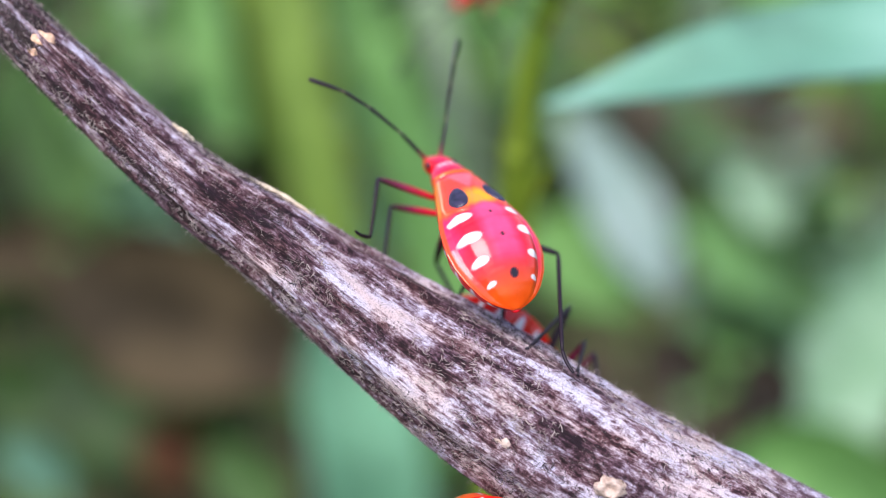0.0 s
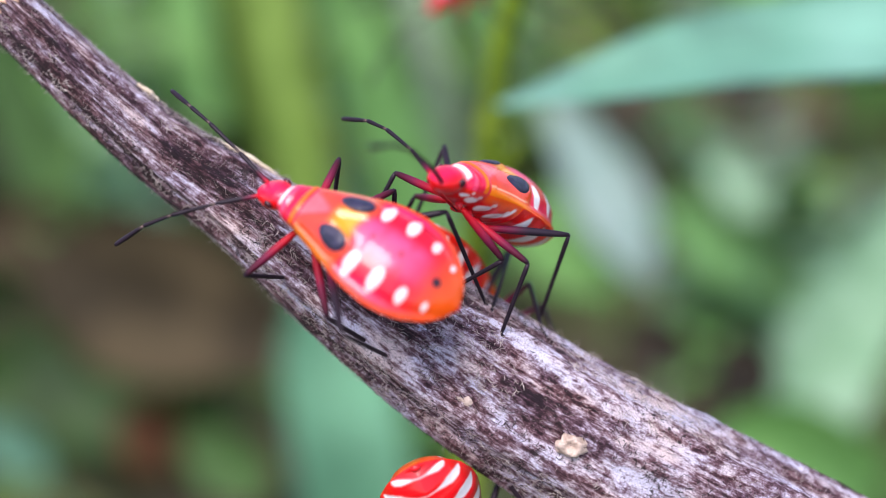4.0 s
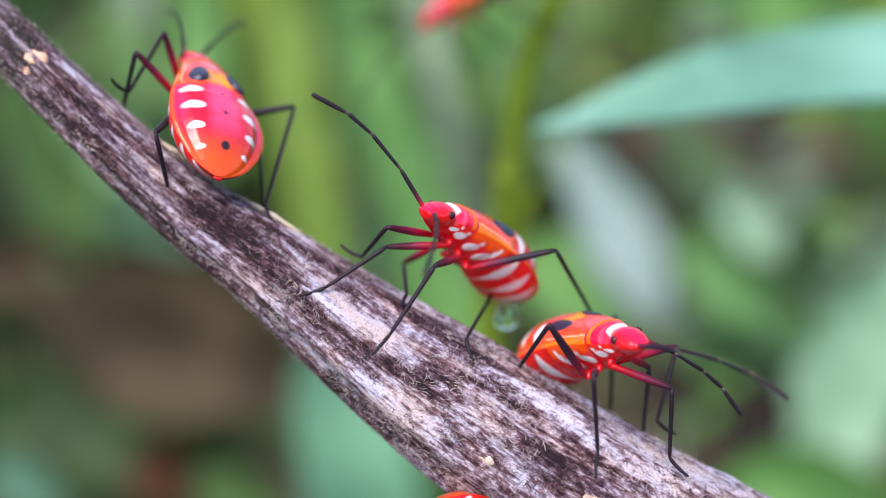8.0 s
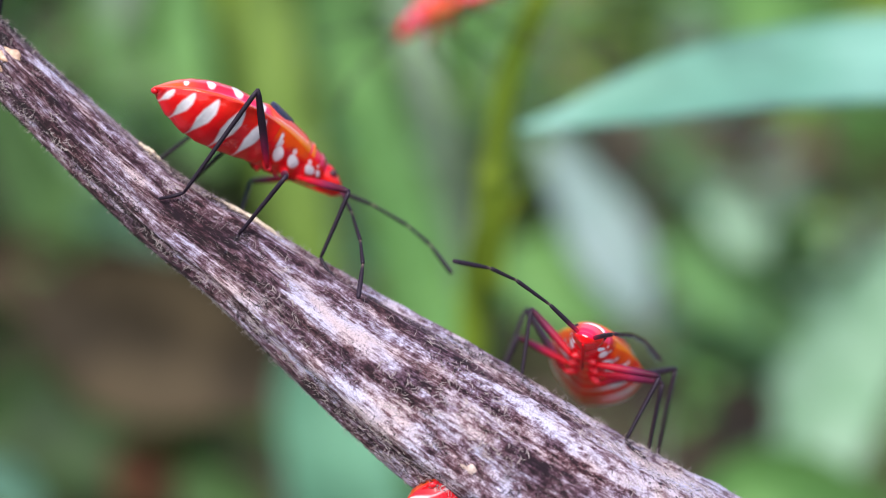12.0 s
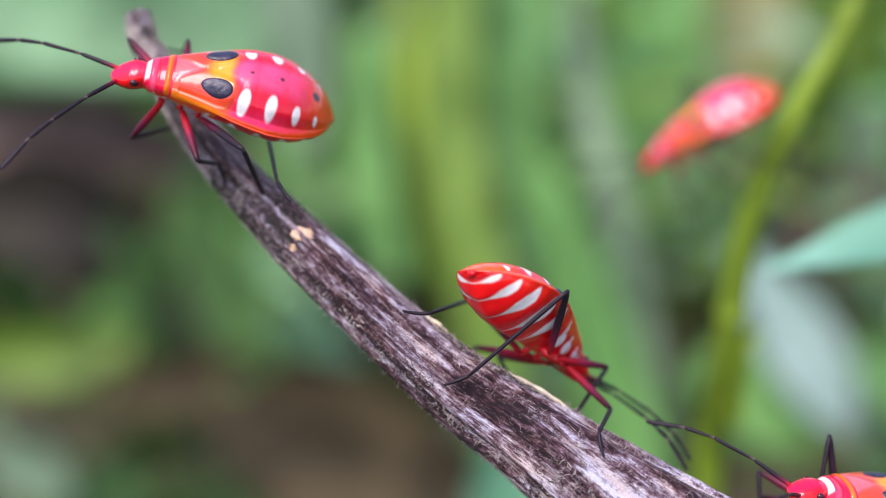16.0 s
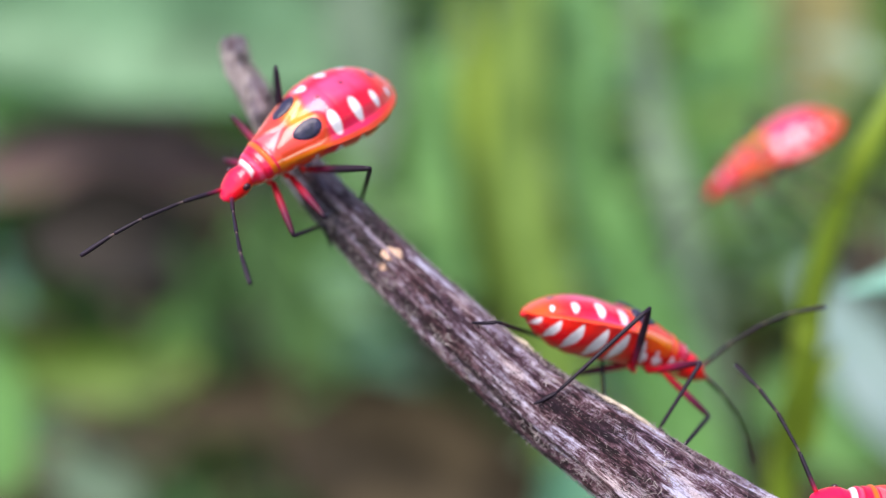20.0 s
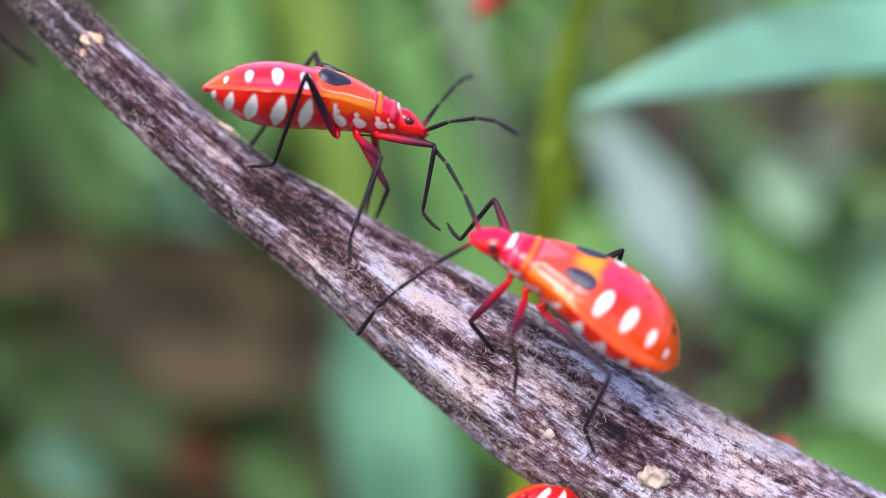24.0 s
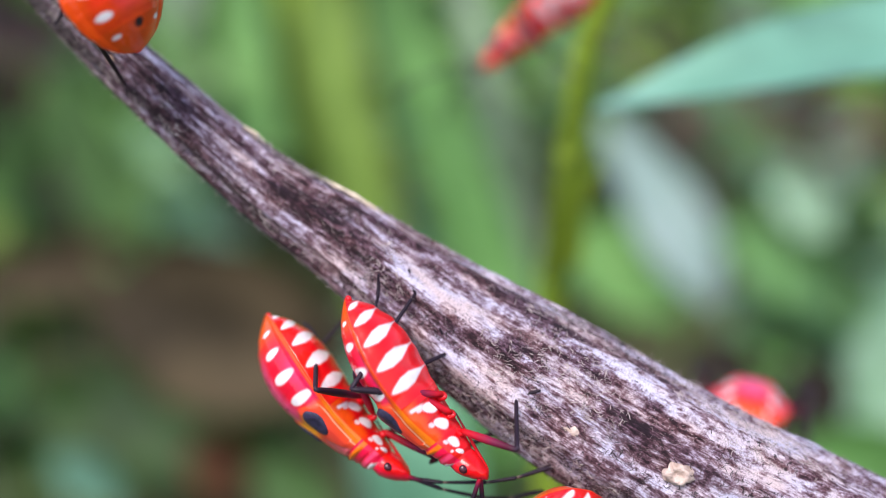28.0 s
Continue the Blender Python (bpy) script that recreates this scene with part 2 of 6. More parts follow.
# near-black, so that the shade of gaps between plants is in the colour
HOLLOW = leaf_material("hollow_shade", (0.012, 0.010, 0.006), (0.028, 0.021, 0.012), (0.035, 0.027, 0.018), 0.6, 0.3)
STRAW = leaf_material("dry_straw", (0.28, 0.26, 0.08), (0.38, 0.35, 0.13), (0.46, 0.4, 0.2), 0.6, 0.3)
STALK = leaf_material("stalk_green", (0.23, 0.35, 0.025), (0.32, 0.45, 0.04), (0.35, 0.48, 0.07))


def soil():
    m, n, l, b = material("forest_soil", 0.9, 0.2)
    tc = n.new("ShaderNodeTexCoord")
    a = noise_node(n, l, tc.outputs["Object"], 22, 6)
    g = noise_node(n, l, tc.outputs["Object"], 9, 3)
    r = ramp(n, [(0.3, (0.018, 0.013, 0.010)), (0.5, (0.07, 0.05, 0.035)), (0.7, (0.17, 0.12, 0.085))])
    l.new(a.outputs[0], r.inputs[0])
    gr = ramp(n, [(0.45, (0, 0, 0)), (0.6, (1, 1, 1))])
    l.new(g.outputs[0], gr.inputs[0])
    l.new(mix(n, l, "MIX", gr.outputs[0], r.outputs[0], (0.06, 0.12, 0.03)), b.inputs["Base Color"])
    bump(n, l, a.outputs[0], b, 0.8, 0.006)
    return m


SOIL = soil()


# ---- mesh helpers ----
def mesh_of(name, verts, faces, mat, colours=None, uvs=None, smooth=True):
    me = bpy.data.meshes.new(name)
    me.from_pydata([tuple(v) for v in verts], [], faces)
    if smooth:
        me.polygons.foreach_set("use_smooth", [True] * len(me.polygons))
    if colours is not None:
        a = me.color_attributes.new("pattern", "FLOAT_COLOR", "POINT")
        a.data.foreach_set("color", np.concatenate([np.asarray(colours, float), np.ones((len(colours), 1))], 1).ravel())
    if uvs is not None:
        lay = me.uv_layers.new(name="UVMap")
        loops = np.empty(len(me.loops), int)
        me.loops.foreach_get("vertex_index", loops)
        lay.data.foreach_set("uv", np.asarray(uvs, float)[loops].ravel())
    me.materials.append(mat)
    me.update()
    return me


def part(name, me, parent, label=""):
    ob = new(name, me)
    ob.parent = parent
    return tagged(ob, label) if label else ob


def grid_faces(rows, cols, closed=True, start=0):
    out = []
    for i in range(rows - 1):
        for j in range(cols if closed else cols - 1):
            k = (j + 1) % cols
            out.append((start + i * cols + j, start + i * cols + k, start + (i + 1) * cols + k, start + (i + 1) * cols + j))
    return out


def spline(points, count):
    """Catmull-Rom through the points, evenly in index."""
    p = np.asarray(points, float)
    p = np.vstack([2 * p[0] - p[1], p, 2 * p[-1] - p[-2]])
    out = []
    for s in np.linspace(0, len(p) - 3 - 1e-6, count):
        i = int(s)
        t = s - i
        a, b, c, d = p[i], p[i + 1], p[i + 2], p[i + 3]
        out.append(0.5 * (2 * b + (c - a) * t + (2 * a - 5 * b + 4 * c - d) * t * t + (3 * b - a - 3 * c + d) * t ** 3))
    return np.array(out)


def tube(points, radii, sides=8, colours=None, cap=True):
    """Round rod through points (metres); returns verts, faces, colours."""
    pts = [Vector(p) for p in points]
    verts, cols = [], []
    ref = Vector((0.31, 0.2, 0.93))
    for i, p in enumerate(pts):
        d = (pts[min(i + 1, len(pts) - 1)] - pts[max(i - 1, 0)]).normalized()
        u = d.cross(ref).normalized()
        ref = u.cross(d)
        for k in range(sides):
            a = 2 * math.pi * k / sides
            verts.append(p + (u * math.cos(a) + ref * math.sin(a)) * radii[i])
            if colours is not None:
                cols.append(colours[i])
    faces = grid_faces(len(pts), sides)
    if cap:
        n = len(verts)
        verts += [pts[0], pts[-1]]
        if colours is not None:
            cols += [colours[0], colours[-1]]
        for k in range(sides):
            faces.append((n, (k + 1) % sides, k))
            faces.append((n + 1, n - sides + k, n - sides + (k + 1) % sides))
    return verts, faces, (cols if colours is not None else None)


# ---- ground ----
rng = np.random.default_rng(4)
gx = np.concatenate([np.linspace(-400, -4, 14), np.linspace(-3, 3, 121), np.linspace(4, 400, 14)])
gy = np.concatenate([np.linspace(-400, -2, 12), np.linspace(-1.5, 4, 121), np.linspace(5, 400, 14)])
verts = [(x, y, (0.012 * noise.noise((x * 7, y * 7, 0)) + 0.006 * noise.noise((x * 30, y * 30, 3))) if max(abs(x), abs(y)) < 5 else 0.0) for y in gy for x in gx]
ground = new("ground", mesh_of("ground", verts, grid_faces(len(gy), len(gx), False), SOIL))
tagged(ground, "dark damp soil with patches of moss", "ground", kind="structure")

# ---- the dry twig: centre line and radius ----
TWIG_LINE = [(-40.6, 83.5, 31.4), (-40.1, 83.5, 29.1), (-38.9, 83.5, 27.3), (-36.6, 83.0, 23.5), (-33.6, 83.0, 19.7), (-29.9, 82.5, 15.9), (-26.2, 82.0, 12.3), (-18.5, 82.0, 5.3),
             (-12.2, 82.0, 0.8), (-5.7, 82.0, -4.2), (1.5, 82.0, -9.3), (9.0, 82.0, -14.1), (17.0, 82.0, -18.4), (27.3, 82.0, -23.9), (42.5, 82.0, -33.1),
             (66.9, 84.0, -53.0), (86.5, 88.0, -84.1), (103.3, 94.0, -137.8), (114.5, 100.0, -220.9), (128.5, 110.0, -304.3)]
TWIG_RADIUS = [0.85, 0.9, 1.0, 1.2, 1.52, 1.79, 2.0, 2.38, 2.95, 3.84, 4.85, 5.25, 5.15, 5.3, 5.5, 5.8, 6.2, 6.5, 7.0, 7.4]
N_ALONG, N_ROUND = 640, 96
axis = spline(TWIG_LINE, N_ALONG)
girth = spline([(r, 0) for r in TWIG_RADIUS], N_ALONG)[:, 0]
length = np.concatenate([[0], np.cumsum(np.linalg.norm(np.diff(axis, axis=0), axis=1))])


def axes_along(line):
    tang = np.gradient(line, axis=0)
    tang /= np.linalg.norm(tang, axis=1)[:, None]
    side = np.cross(tang, (0, 1, 0))
    side /= np.linalg.norm(side, axis=1)[:, None]
    return tang, side, np.cross(side, tang)


tang, side, back = axes_along(axis)
verts, uvs = [], []
for i in range(N_ALONG):
    s, r = length[i], girth[i]
    for j in range(N_ROUND):
        a = 2 * math.pi * j / N_ROUND
        y = a * 3.3
        ridge = 0.055 * math.sin(9 * a + 0.02 * s + 1.3 * noise.noise((s * 0.03, a, 2)))
        ridge += 0.07 * noise.noise((2.6 * math.cos(a), 2.6 * math.sin(a), s * 0.05)) + 0.035 * noise.noise((7 * math.cos(a), 7 * math.sin(a), s * 0.15))
        ridge += 0.03 * noise.noise((14 * math.cos(a), 14 * math.sin(a), s * 0.5))
        rr = r * (1 + ridge)
        if i < 6:
            rr *= (0.55, 0.85, 1.0, 1.05, 1.05, 1.02)[i]
        verts.append(at(axis[i] + (side[i] * math.cos(a) + back[i] * math.sin(a)) * rr))
        uvs.append((a * 3.3, s))
faces = grid_faces(N_ALONG, N_ROUND)
faces.append(tuple(range(N_ROUND)))
# the seam of the pattern runs along the far side
shift = N_ROUND // 4
me = mesh_of("twig", verts, faces, BARK)
lay = me.uv_layers.new(name="UVMap")
for poly in me.polygons:
    js = [v % N_ROUND for v in poly.vertices]
    for li, v in zip(poly.loop_indices, poly.vertices):
        j = (v % N_ROUND - shift) % N_ROUND
        if j == 0 and any((k - shift) % N_ROUND == N_ROUND - 1 for k in js):
            j = N_ROUND
        lay.data[li].uv = (j * 2 * math.pi / N_ROUND * 3.3, length[v // N_ROUND])
twig = new("twig", me)
tagged(twig, "dry grey-brown stem with pale streaks and a broken tip", "twig")


def on_twig(p):
    """The nearest point of the twig's skin to p (mm), and the outward normal."""
    p = np.asarray(p, float)
    k = int(np.argmin(np.linalg.norm(axis - p, axis=1) - girth))
    n = p - axis[k]
    n = n - tang[k] * (n @ tang[k])
    n /= max(np.linalg.norm(n), 1e-6)
    return axis[k] + n * girth[k] * 1.0, n


# fine hairs on the twig
hv, hf = [], []
for _ in range(24000):
    i = int(rng.integers(6, 430))
    a = rng.uniform(0, 2 * math.pi)
    n = side[i] * math.cos(a) + back[i] * math.sin(a)
    p = axis[i] + n * girth[i] * 0.98
    lean = tang[i] * rng.normal(0, 0.7) + np.cross(n, tang[i]) * rng.normal(0, 0.5)
    ln = (rng.uniform(0.12, 0.32) if rng.random() < .7 else rng.uniform(0.4, 0.95)) * (0.5 + 0.1 * girth[i])
    q = p + (n + lean * 0.4) * ln * 0.55
    e = q + (n * 0.5 + lean) * ln * 0.5
    w = rng.uniform(0.012, 0.020)
    u = np.cross(n, lean + 1e-3)
    u = u / np.linalg.norm(u) * w
    v = np.cross(u, n)
    b = len(hv)
    hv += [at(p + u), at(p - 0.5 * u + v), at(p - 0.5 * u - v), at(q + u * 0.7), at(q - 0.35 * u + v * 0.7), at(q - 0.35 * u - v * 0.7), at(e)]
    for k in range(3):
        m = (k + 1) % 3
        hf += [(b + k, b + m, b + 3 + m, b + 3 + k), (b + 3 + k, b + 3 + m, b + 6)]
hairs = part("stem_hairs", mesh_of("stem_hairs", hv, hf, HAIR), twig, "fine pale hairs on the stem")
tagged(hairs, kind="stuff")

# short curled fibres that lie on the bark in patches, dark ones and pale ones
def fibre_fuzz(name, count, mat, label, seed, lift):
    bv, bf = [], []
    while len(bf) < 4 * count:
        i = int(rng.integers(20, 430))
        a = rng.uniform(0, 2 * math.pi)
        where = noise.noise((a * girth[i] * .22, length[i] * .13, seed)) + .5 * noise.noise((a * girth[i] * .7, length[i] * .5, seed + 2))
        low = max(0, -math.cos(a - .35)) * .35
        if where + low < rng.uniform(.12, .5):
            continue
        n = side[i] * math.cos(a) + back[i] * math.sin(a)
        along = tang[i] * rng.normal(0, 1) + np.cross(n, tang[i]) * rng.normal(0, .8)
        along -= n * (along @ n)
        along /= np.linalg.norm(along)
        across = np.cross(n, along)
        ln, w, curl = rng.uniform(.10, .28), rng.uniform(.018, .032), rng.uniform(-.12, .12)
        p = axis[i] + n * girth[i] * 1.02
        b = len(bv)
        for k in range(3):
            c = p + along * (k - 1) * ln + across * curl * (1 if k == 1 else 0) + n * (lift + .06 * (k != 1) * rng.random())
            h = w * (1 if k == 1 else .45)
            bv += [at(c - across * h), at(c + n * h * 1.2), at(c + across * h)]
        for k in (0, 3):
            bf += [(b + k, b + k + 1, b + k + 4, b + k + 3), (b + k + 1, b + k + 2, b + k + 5, b + k + 4)]
    tagged(part(name, mesh_of(name, bv, bf, mat), twig, label), kind="stuff")


fibre_fuzz("dark_fuzz", 11000, FIBRE, "short curled dark fibres on the bark", 7, .03)
fibre_fuzz("pale_fuzz", 9000, HAIR, "short curled pale fibres on the bark", 19, .07)


def nodule(name, centre, size, mat, label, crater):
    """A small knob on the skin of the twig, ringed if crater."""
    p, n = on_twig(centre)
    u = np.cross(n, (0.3, 0.5, 0.8))
    u /= np.linalg.norm(u)
    v = np.cross(n, u)
    vs = []
    prof = [(1.0, -0.15), (0.95, 0.2), (0.75, 0.5), (0.5, 0.55), (0.28, 0.3), (0.02, 0.2)] if crater else [(1.0, -0.2), (0.95, 0.10), (0.6, 0.17), (0.3, 0.16), (0.02, 0.15)]
    for r, h in prof:
        for k in range(20):
            a = 2 * math.pi * k / 20
            w = 1 + 0.55 * noise.noise((math.cos(a) * 1.7, math.sin(a) * 1.7, size + h * 2))
            vs.append(at(p + (u * math.cos(a) * 1.2 + v * math.sin(a) * 0.85) * size * r * w + n * size * h * (0.8 + 0.9 * abs(noise.noise((math.cos(a) * 2.3, math.sin(a) * 2.3, r * 3))))))
    return part(name, mesh_of(name, vs, grid_faces(len(prof), 20), mat), twig, label)


def bark_strip(ends):
    """A sliver of pale inner bark lifting along the upper edge."""
    pts = []
    for k in range(12):
        p, n = on_twig(np.array(ends[0]) * (1 - k / 11) + np.array(ends[1]) * (k / 11))
        pts.append(at(p + n * (0.02 + 0.09 * math.sin(math.pi * k / 11) + 0.03 * math.sin(3.1 * k))))
    rad = [(0.03 + 0.15 * math.sin(math.pi * (k + .3) / 11.6) * (1 + .3 * math.sin(2.3 * k))) * MM for k in range(12)]
    v, f, _ = tube(pts, rad, 8)
    part("bark_strip", mesh_of("bark_strip", v, [q[::-1] for q in f], INNER), twig, "pale sliver of split bark")


bark_strip(((-15.0, 81.9, 5.2), (-10.3, 82.0, 2.6)))
bark_strip(((-19.8, 81.9, 8.8), (-18.1, 81.9, 7.8)))
nodule("gall", (9.2, 77.0, -14.4), 0.82, GALL, "small dry crater-shaped gall", True)
nodule("bark_flake", (1.9, 77.0, -11.7), 0.6, GALL, "loose brown bark flake", False)
nodule("bark_scar", (-27.6, 79.8, 15.0), 0.62, SCAR, "pale orange scar in the bark", False)
nodule("bark_scar", (-28.6, 79.8, 13.7), 0.36, SCAR, "pale orange scar in the bark", False)

# ---- the red bugs ----
L = 14.8


def arch(s):
    """How far the middle of the body bows up over the line from snout to tail."""
    return 0.098 * math.sin(math.pi * min(max((s - 0.02) / 0.98, 0), 1)) ** 0.9


def prof(table, s):
    return np.interp(s, [a for a, _ in table], [b for _, b in table])


WIDTH = [(0, .014), (.012, .034), (.035, .053), (.07, .067), (.10, .071), (.122, .066), (.142, .057), (.155, .061), (.172, .077), (.2, .09), (.245, .102), (.27, .108), (.3, .12), (.4, .155), (.5, .186), (.6, .212), (.7, .223), (.78, .213), (.86, .183), (.92, .143), (.955, .110), (.975, .08), (.99, .047), (1, .018)]
TOP = [(0, .004), (.015, .022), (.04, .038), (.08, .053), (.11, .057), (.135, .052), (.146, .051), (.16, .059), (.18, .066), (.195, .061), (.22, .062), (.235, .062), (.247, .068), (.262, .064), (.29, .064), (.36, .070), (.45, .081), (.52, .098), (.6, .118), (.7, .128), (.76, .128), (.82, .120), (.88, .104), (.93, .076), (.965, .044), (.985, .022), (1, .008)]
DEEP = [(0, .005), (.03, .035), (.08, .058), (.125, .07), (.15, .072), (.17, .086), (.25, .12), (.35, .15), (.45, .175), (.6, .20), (.7, .20), (.8, .175), (.9, .115), (.96, .055), (.98, .022), (1, .010)]
RED, DEEPRED, ORANGE, YELLOW, PINK, WHITE, BLACK = np.array([(0.80, 0.004, 0.008), (0.46, 0.003, 0.010), (0.86, 0.105, 0.002), (0.88, 0.36, 0.012), (0.84, 0.012, 0.145), (0.86, 0.83, 0.84), (0.02, 0.012, 0.02)])


def soft(d, edge):
    return min(max(0.5 - d / edge, 0.0), 1.0)


def ellipse(s, y, s0, y0, a, b, tilt=0.0):
    ds, dy = s - s0, y - y0
    ds, dy = ds * math.cos(tilt) + dy * math.sin(tilt), -ds * math.sin(tilt) + dy * math.cos(tilt)
    return math.hypot(ds / a, dy / b) - 1


def blend(c, other, k):
    return c * (1 - k) + other * k


def pad_edges(s):
    """Half width of the middle plate between the wing pads, and the outer edge of the pads, at s."""
    inner = max(.062 * (1 - (s - .272) / .125), .05 * (s - .40) / .12, 0.004)
    outer = .098 + .062 * min(max((s - .272) / .2, 0), 1) - 5.0 * max(s - .50, 0) ** 1.5
    return inner, outer


def dome(s):
    """How round the back is across: blunt at the head, a rounded ridge over the abdomen."""
    return .85 + .8 * min(max((s - .25) / .2, 0), 1)


def relief(s, y):
    """How far the wing pads, the collar and the segments stand up from the smooth back (in body lengths)."""
    y = abs(y)
    z = 0.0
    if .272 < s < .58:
        inner, outer = pad_edges(s)
        z += .0095 * soft(inner - y, .024) * soft(y - outer, .03) * soft(.285 - s, .04) * soft(s - .55, .035)
        if s < .40:
            z += .006 * soft(y - inner + .006, .024)
    if s > .55:
        for s0 in (.632, .757, .862, .935):
            z -= .0014 * soft(abs(s - s0) - .004, .02)
        z -= .0012 * soft(abs(y - .062) - .006, .03) * soft(s - .9, .05)
    if s < .27:
        z -= .005 * soft(abs(s - .204) - .003, .012) + .005 * soft(abs(s - .147) - .002, .008)
        z += .004 * soft(abs(s - .158) - .007, .006) + .004 * soft(abs(s - .248) - .008, .008)
    return z


def back_colour(s, y, w, up, tone):
    if s < .272:
        c = blend(RED, PINK, .45 * soft(y - .035, .04) if s < .14 else .35)
        c = blend(c, PINK * .9 + WHITE * .1, .6 * soft(abs(s - .186) - .010, .012))
        c = blend(c, DEEPRED, .6 * soft(abs(s - .204) - .004, .008))
        c = blend(c, WHITE, soft(abs(s - .158) - .0095, .006) * soft(.012 - up, .06) * soft(y - .05, .012))
        c = blend(c, ORANGE * .75 + YELLOW * .25, soft(abs(s - .248) - .011, .008))
        return c
    inner, outer = pad_edges(s)
    pad = soft(inner - y, .012) * soft(y - outer, .012) * soft(s - .555, .02)
    warm = .9 if tone else .45
    thorax = RED * .22 + PINK * .22 + ORANGE * (.56 + .06 * tone)
    thorax = blend(thorax, ORANGE * .8 + RED * .2, .7 * soft(outer - .018 - y, .03))
    thorax = blend(thorax, YELLOW, .92 * soft(y - inner - .03, .05) * soft(.415 - s, .05) * soft(s - .52, .04))
    thorax = blend(thorax, PINK * .75 + WHITE * .25, .45 * soft(y - inner, .02) * soft(s - .385, .03))
    thorax = blend(thorax, DEEPRED, .35 * soft(abs(y - inner) - .002, .006) * soft(s - .40, .03))
    mid = soft(y - .062, .05)
    belly = (RED * .80 + PINK * .20) if not tone else (RED * .82 + ORANGE * .18)
    c = blend(belly, PINK * .93 + WHITE * .07 if not tone else PINK * .72 + ORANGE * .28, mid * soft(s - .84, .12))
    edge = soft(.158 - y - .5 * max(.6 - s, 0), .03)
    c = blend(c, PINK * .85 + ORANGE * .15 if not tone else ORANGE * .7 + RED * .3, .75 * edge * soft(s - .78, .12))
    c = blend(c, ORANGE * .85 + RED * .15, warm * soft((.74 if tone else .82) - s, .22) * max(edge, .2 + .5 * tone))
    c = blend(c, ORANGE * .85 + RED * .15, soft(.885 - s, .12))
    bars = max(soft(abs(s - s0) - .013, .02) for s0 in (.632, .757, .862))
    c = blend(c, DEEPRED * 1.5, .26 * bars * soft(y - .15, .05) * soft(.02 - y, .05))
    back = soft(s - .545 + .25 * max(y - .09, 0) + .5 * max(.05 - y, 0), .035)
    c = blend(c, thorax, max(back, pad))
    if s < .54:
        c = blend(c, YELLOW * .6 + WHITE * .4, .8 * soft(abs(y - outer + .003) - .003, .006) * soft(s - .50, .05))
    rim = soft(w - .012 - y, .008)
    front = soft(s - .50, .05)
    c = blend(c, (ORANGE * .6 + YELLOW * .4) * front + (ORANGE * .7 + RED * .3) * (1 - front), rim * .9)
    for s0, y0, p, q in ((.582, .127, .025, .050), (.702, .130, .024, .049), (.817, .122, .017, .034), (.909, .098, .009, .019)):
        c = blend(c, WHITE, soft(ellipse(s, y, s0, y0, p, q, 0.15), .28))
    for s0, p in ((.598, .009), (.733, .010), (.898, .018)):
        c = blend(c, BLACK, soft(ellipse(s, y, s0, 0, p, p * .9), .35))
    return c


def side_colour(s, low, tone):
    c = blend(RED, ORANGE, .10 * soft(low - .35, .3))
    if s > .47:
        for s0, fat in ((.547, 1.05), (.661, 1.15), (.777, 1.0), (.872, .75), (.945, .48)):
            wide = np.interp(low, [0, .10, .2, .42, .64, .80, .91, 1], [0, .10, .45, .95, .92, .45, .10, 0])
            d = abs(s - s0 - .012 * low) - .0275 * fat * wide
            c = blend(c, WHITE, soft(d, .010) * soft(.10 - low, .05))
        c = blend(c, DEEPRED, soft(abs(s - .968) - .006, .008))
    else:
        c = blend(c, ORANGE * .85 + RED * .15, .85 * soft(low - .34, .2) * soft(.27 - s, .03))
        for s0, l0, p in ((.175, .42, .016), (.223, .50, .027), (.318, .58, .030), (.402, .60, .027)):
            c = blend(c, WHITE, soft(math.hypot((s - s0 + .05 * (low - l0)) / p, (low - l0) / (.17 if p > .02 else .13)) - 1, .25))
            c = blend(c, WHITE, .7 * soft(math.hypot((s - s0 - .022) / (p * .4), (low - l0 + .24) / .08) - 1, .5))
            c = blend(c, DEEPRED, .6 * soft(abs(s - s0 - .040) - .003, .006) * soft(.25 - low, .1))
        c = blend(c, WHITE, soft(abs(s - .445 + .03 * low) - .007, .01) * soft(.15 - low, .06) * soft(low - .5, .1))
    return c


LEAN = .30  # how much flatter the back of a hungry nymph is


def stoutness(s, tone):
    """The orange nymphs are stouter behind the collar."""
    return 1 + .045 * tone * min(max((s - .28) / .15, 0), 1)


def body_colour(s, a, tone):
    """Colour at s (0 snout, 1 tail) and angle a round the body (0 the side, pi/2 the back)."""
    w = prof(WIDTH, s) * stoutness(s, tone)
    up = math.sin(a)
    c = back_colour(s, abs(w * math.cos(a)), w, up, tone) if up >= -0.02 else side_colour(s, -up, tone)
    return np.clip(c, 0, 1)


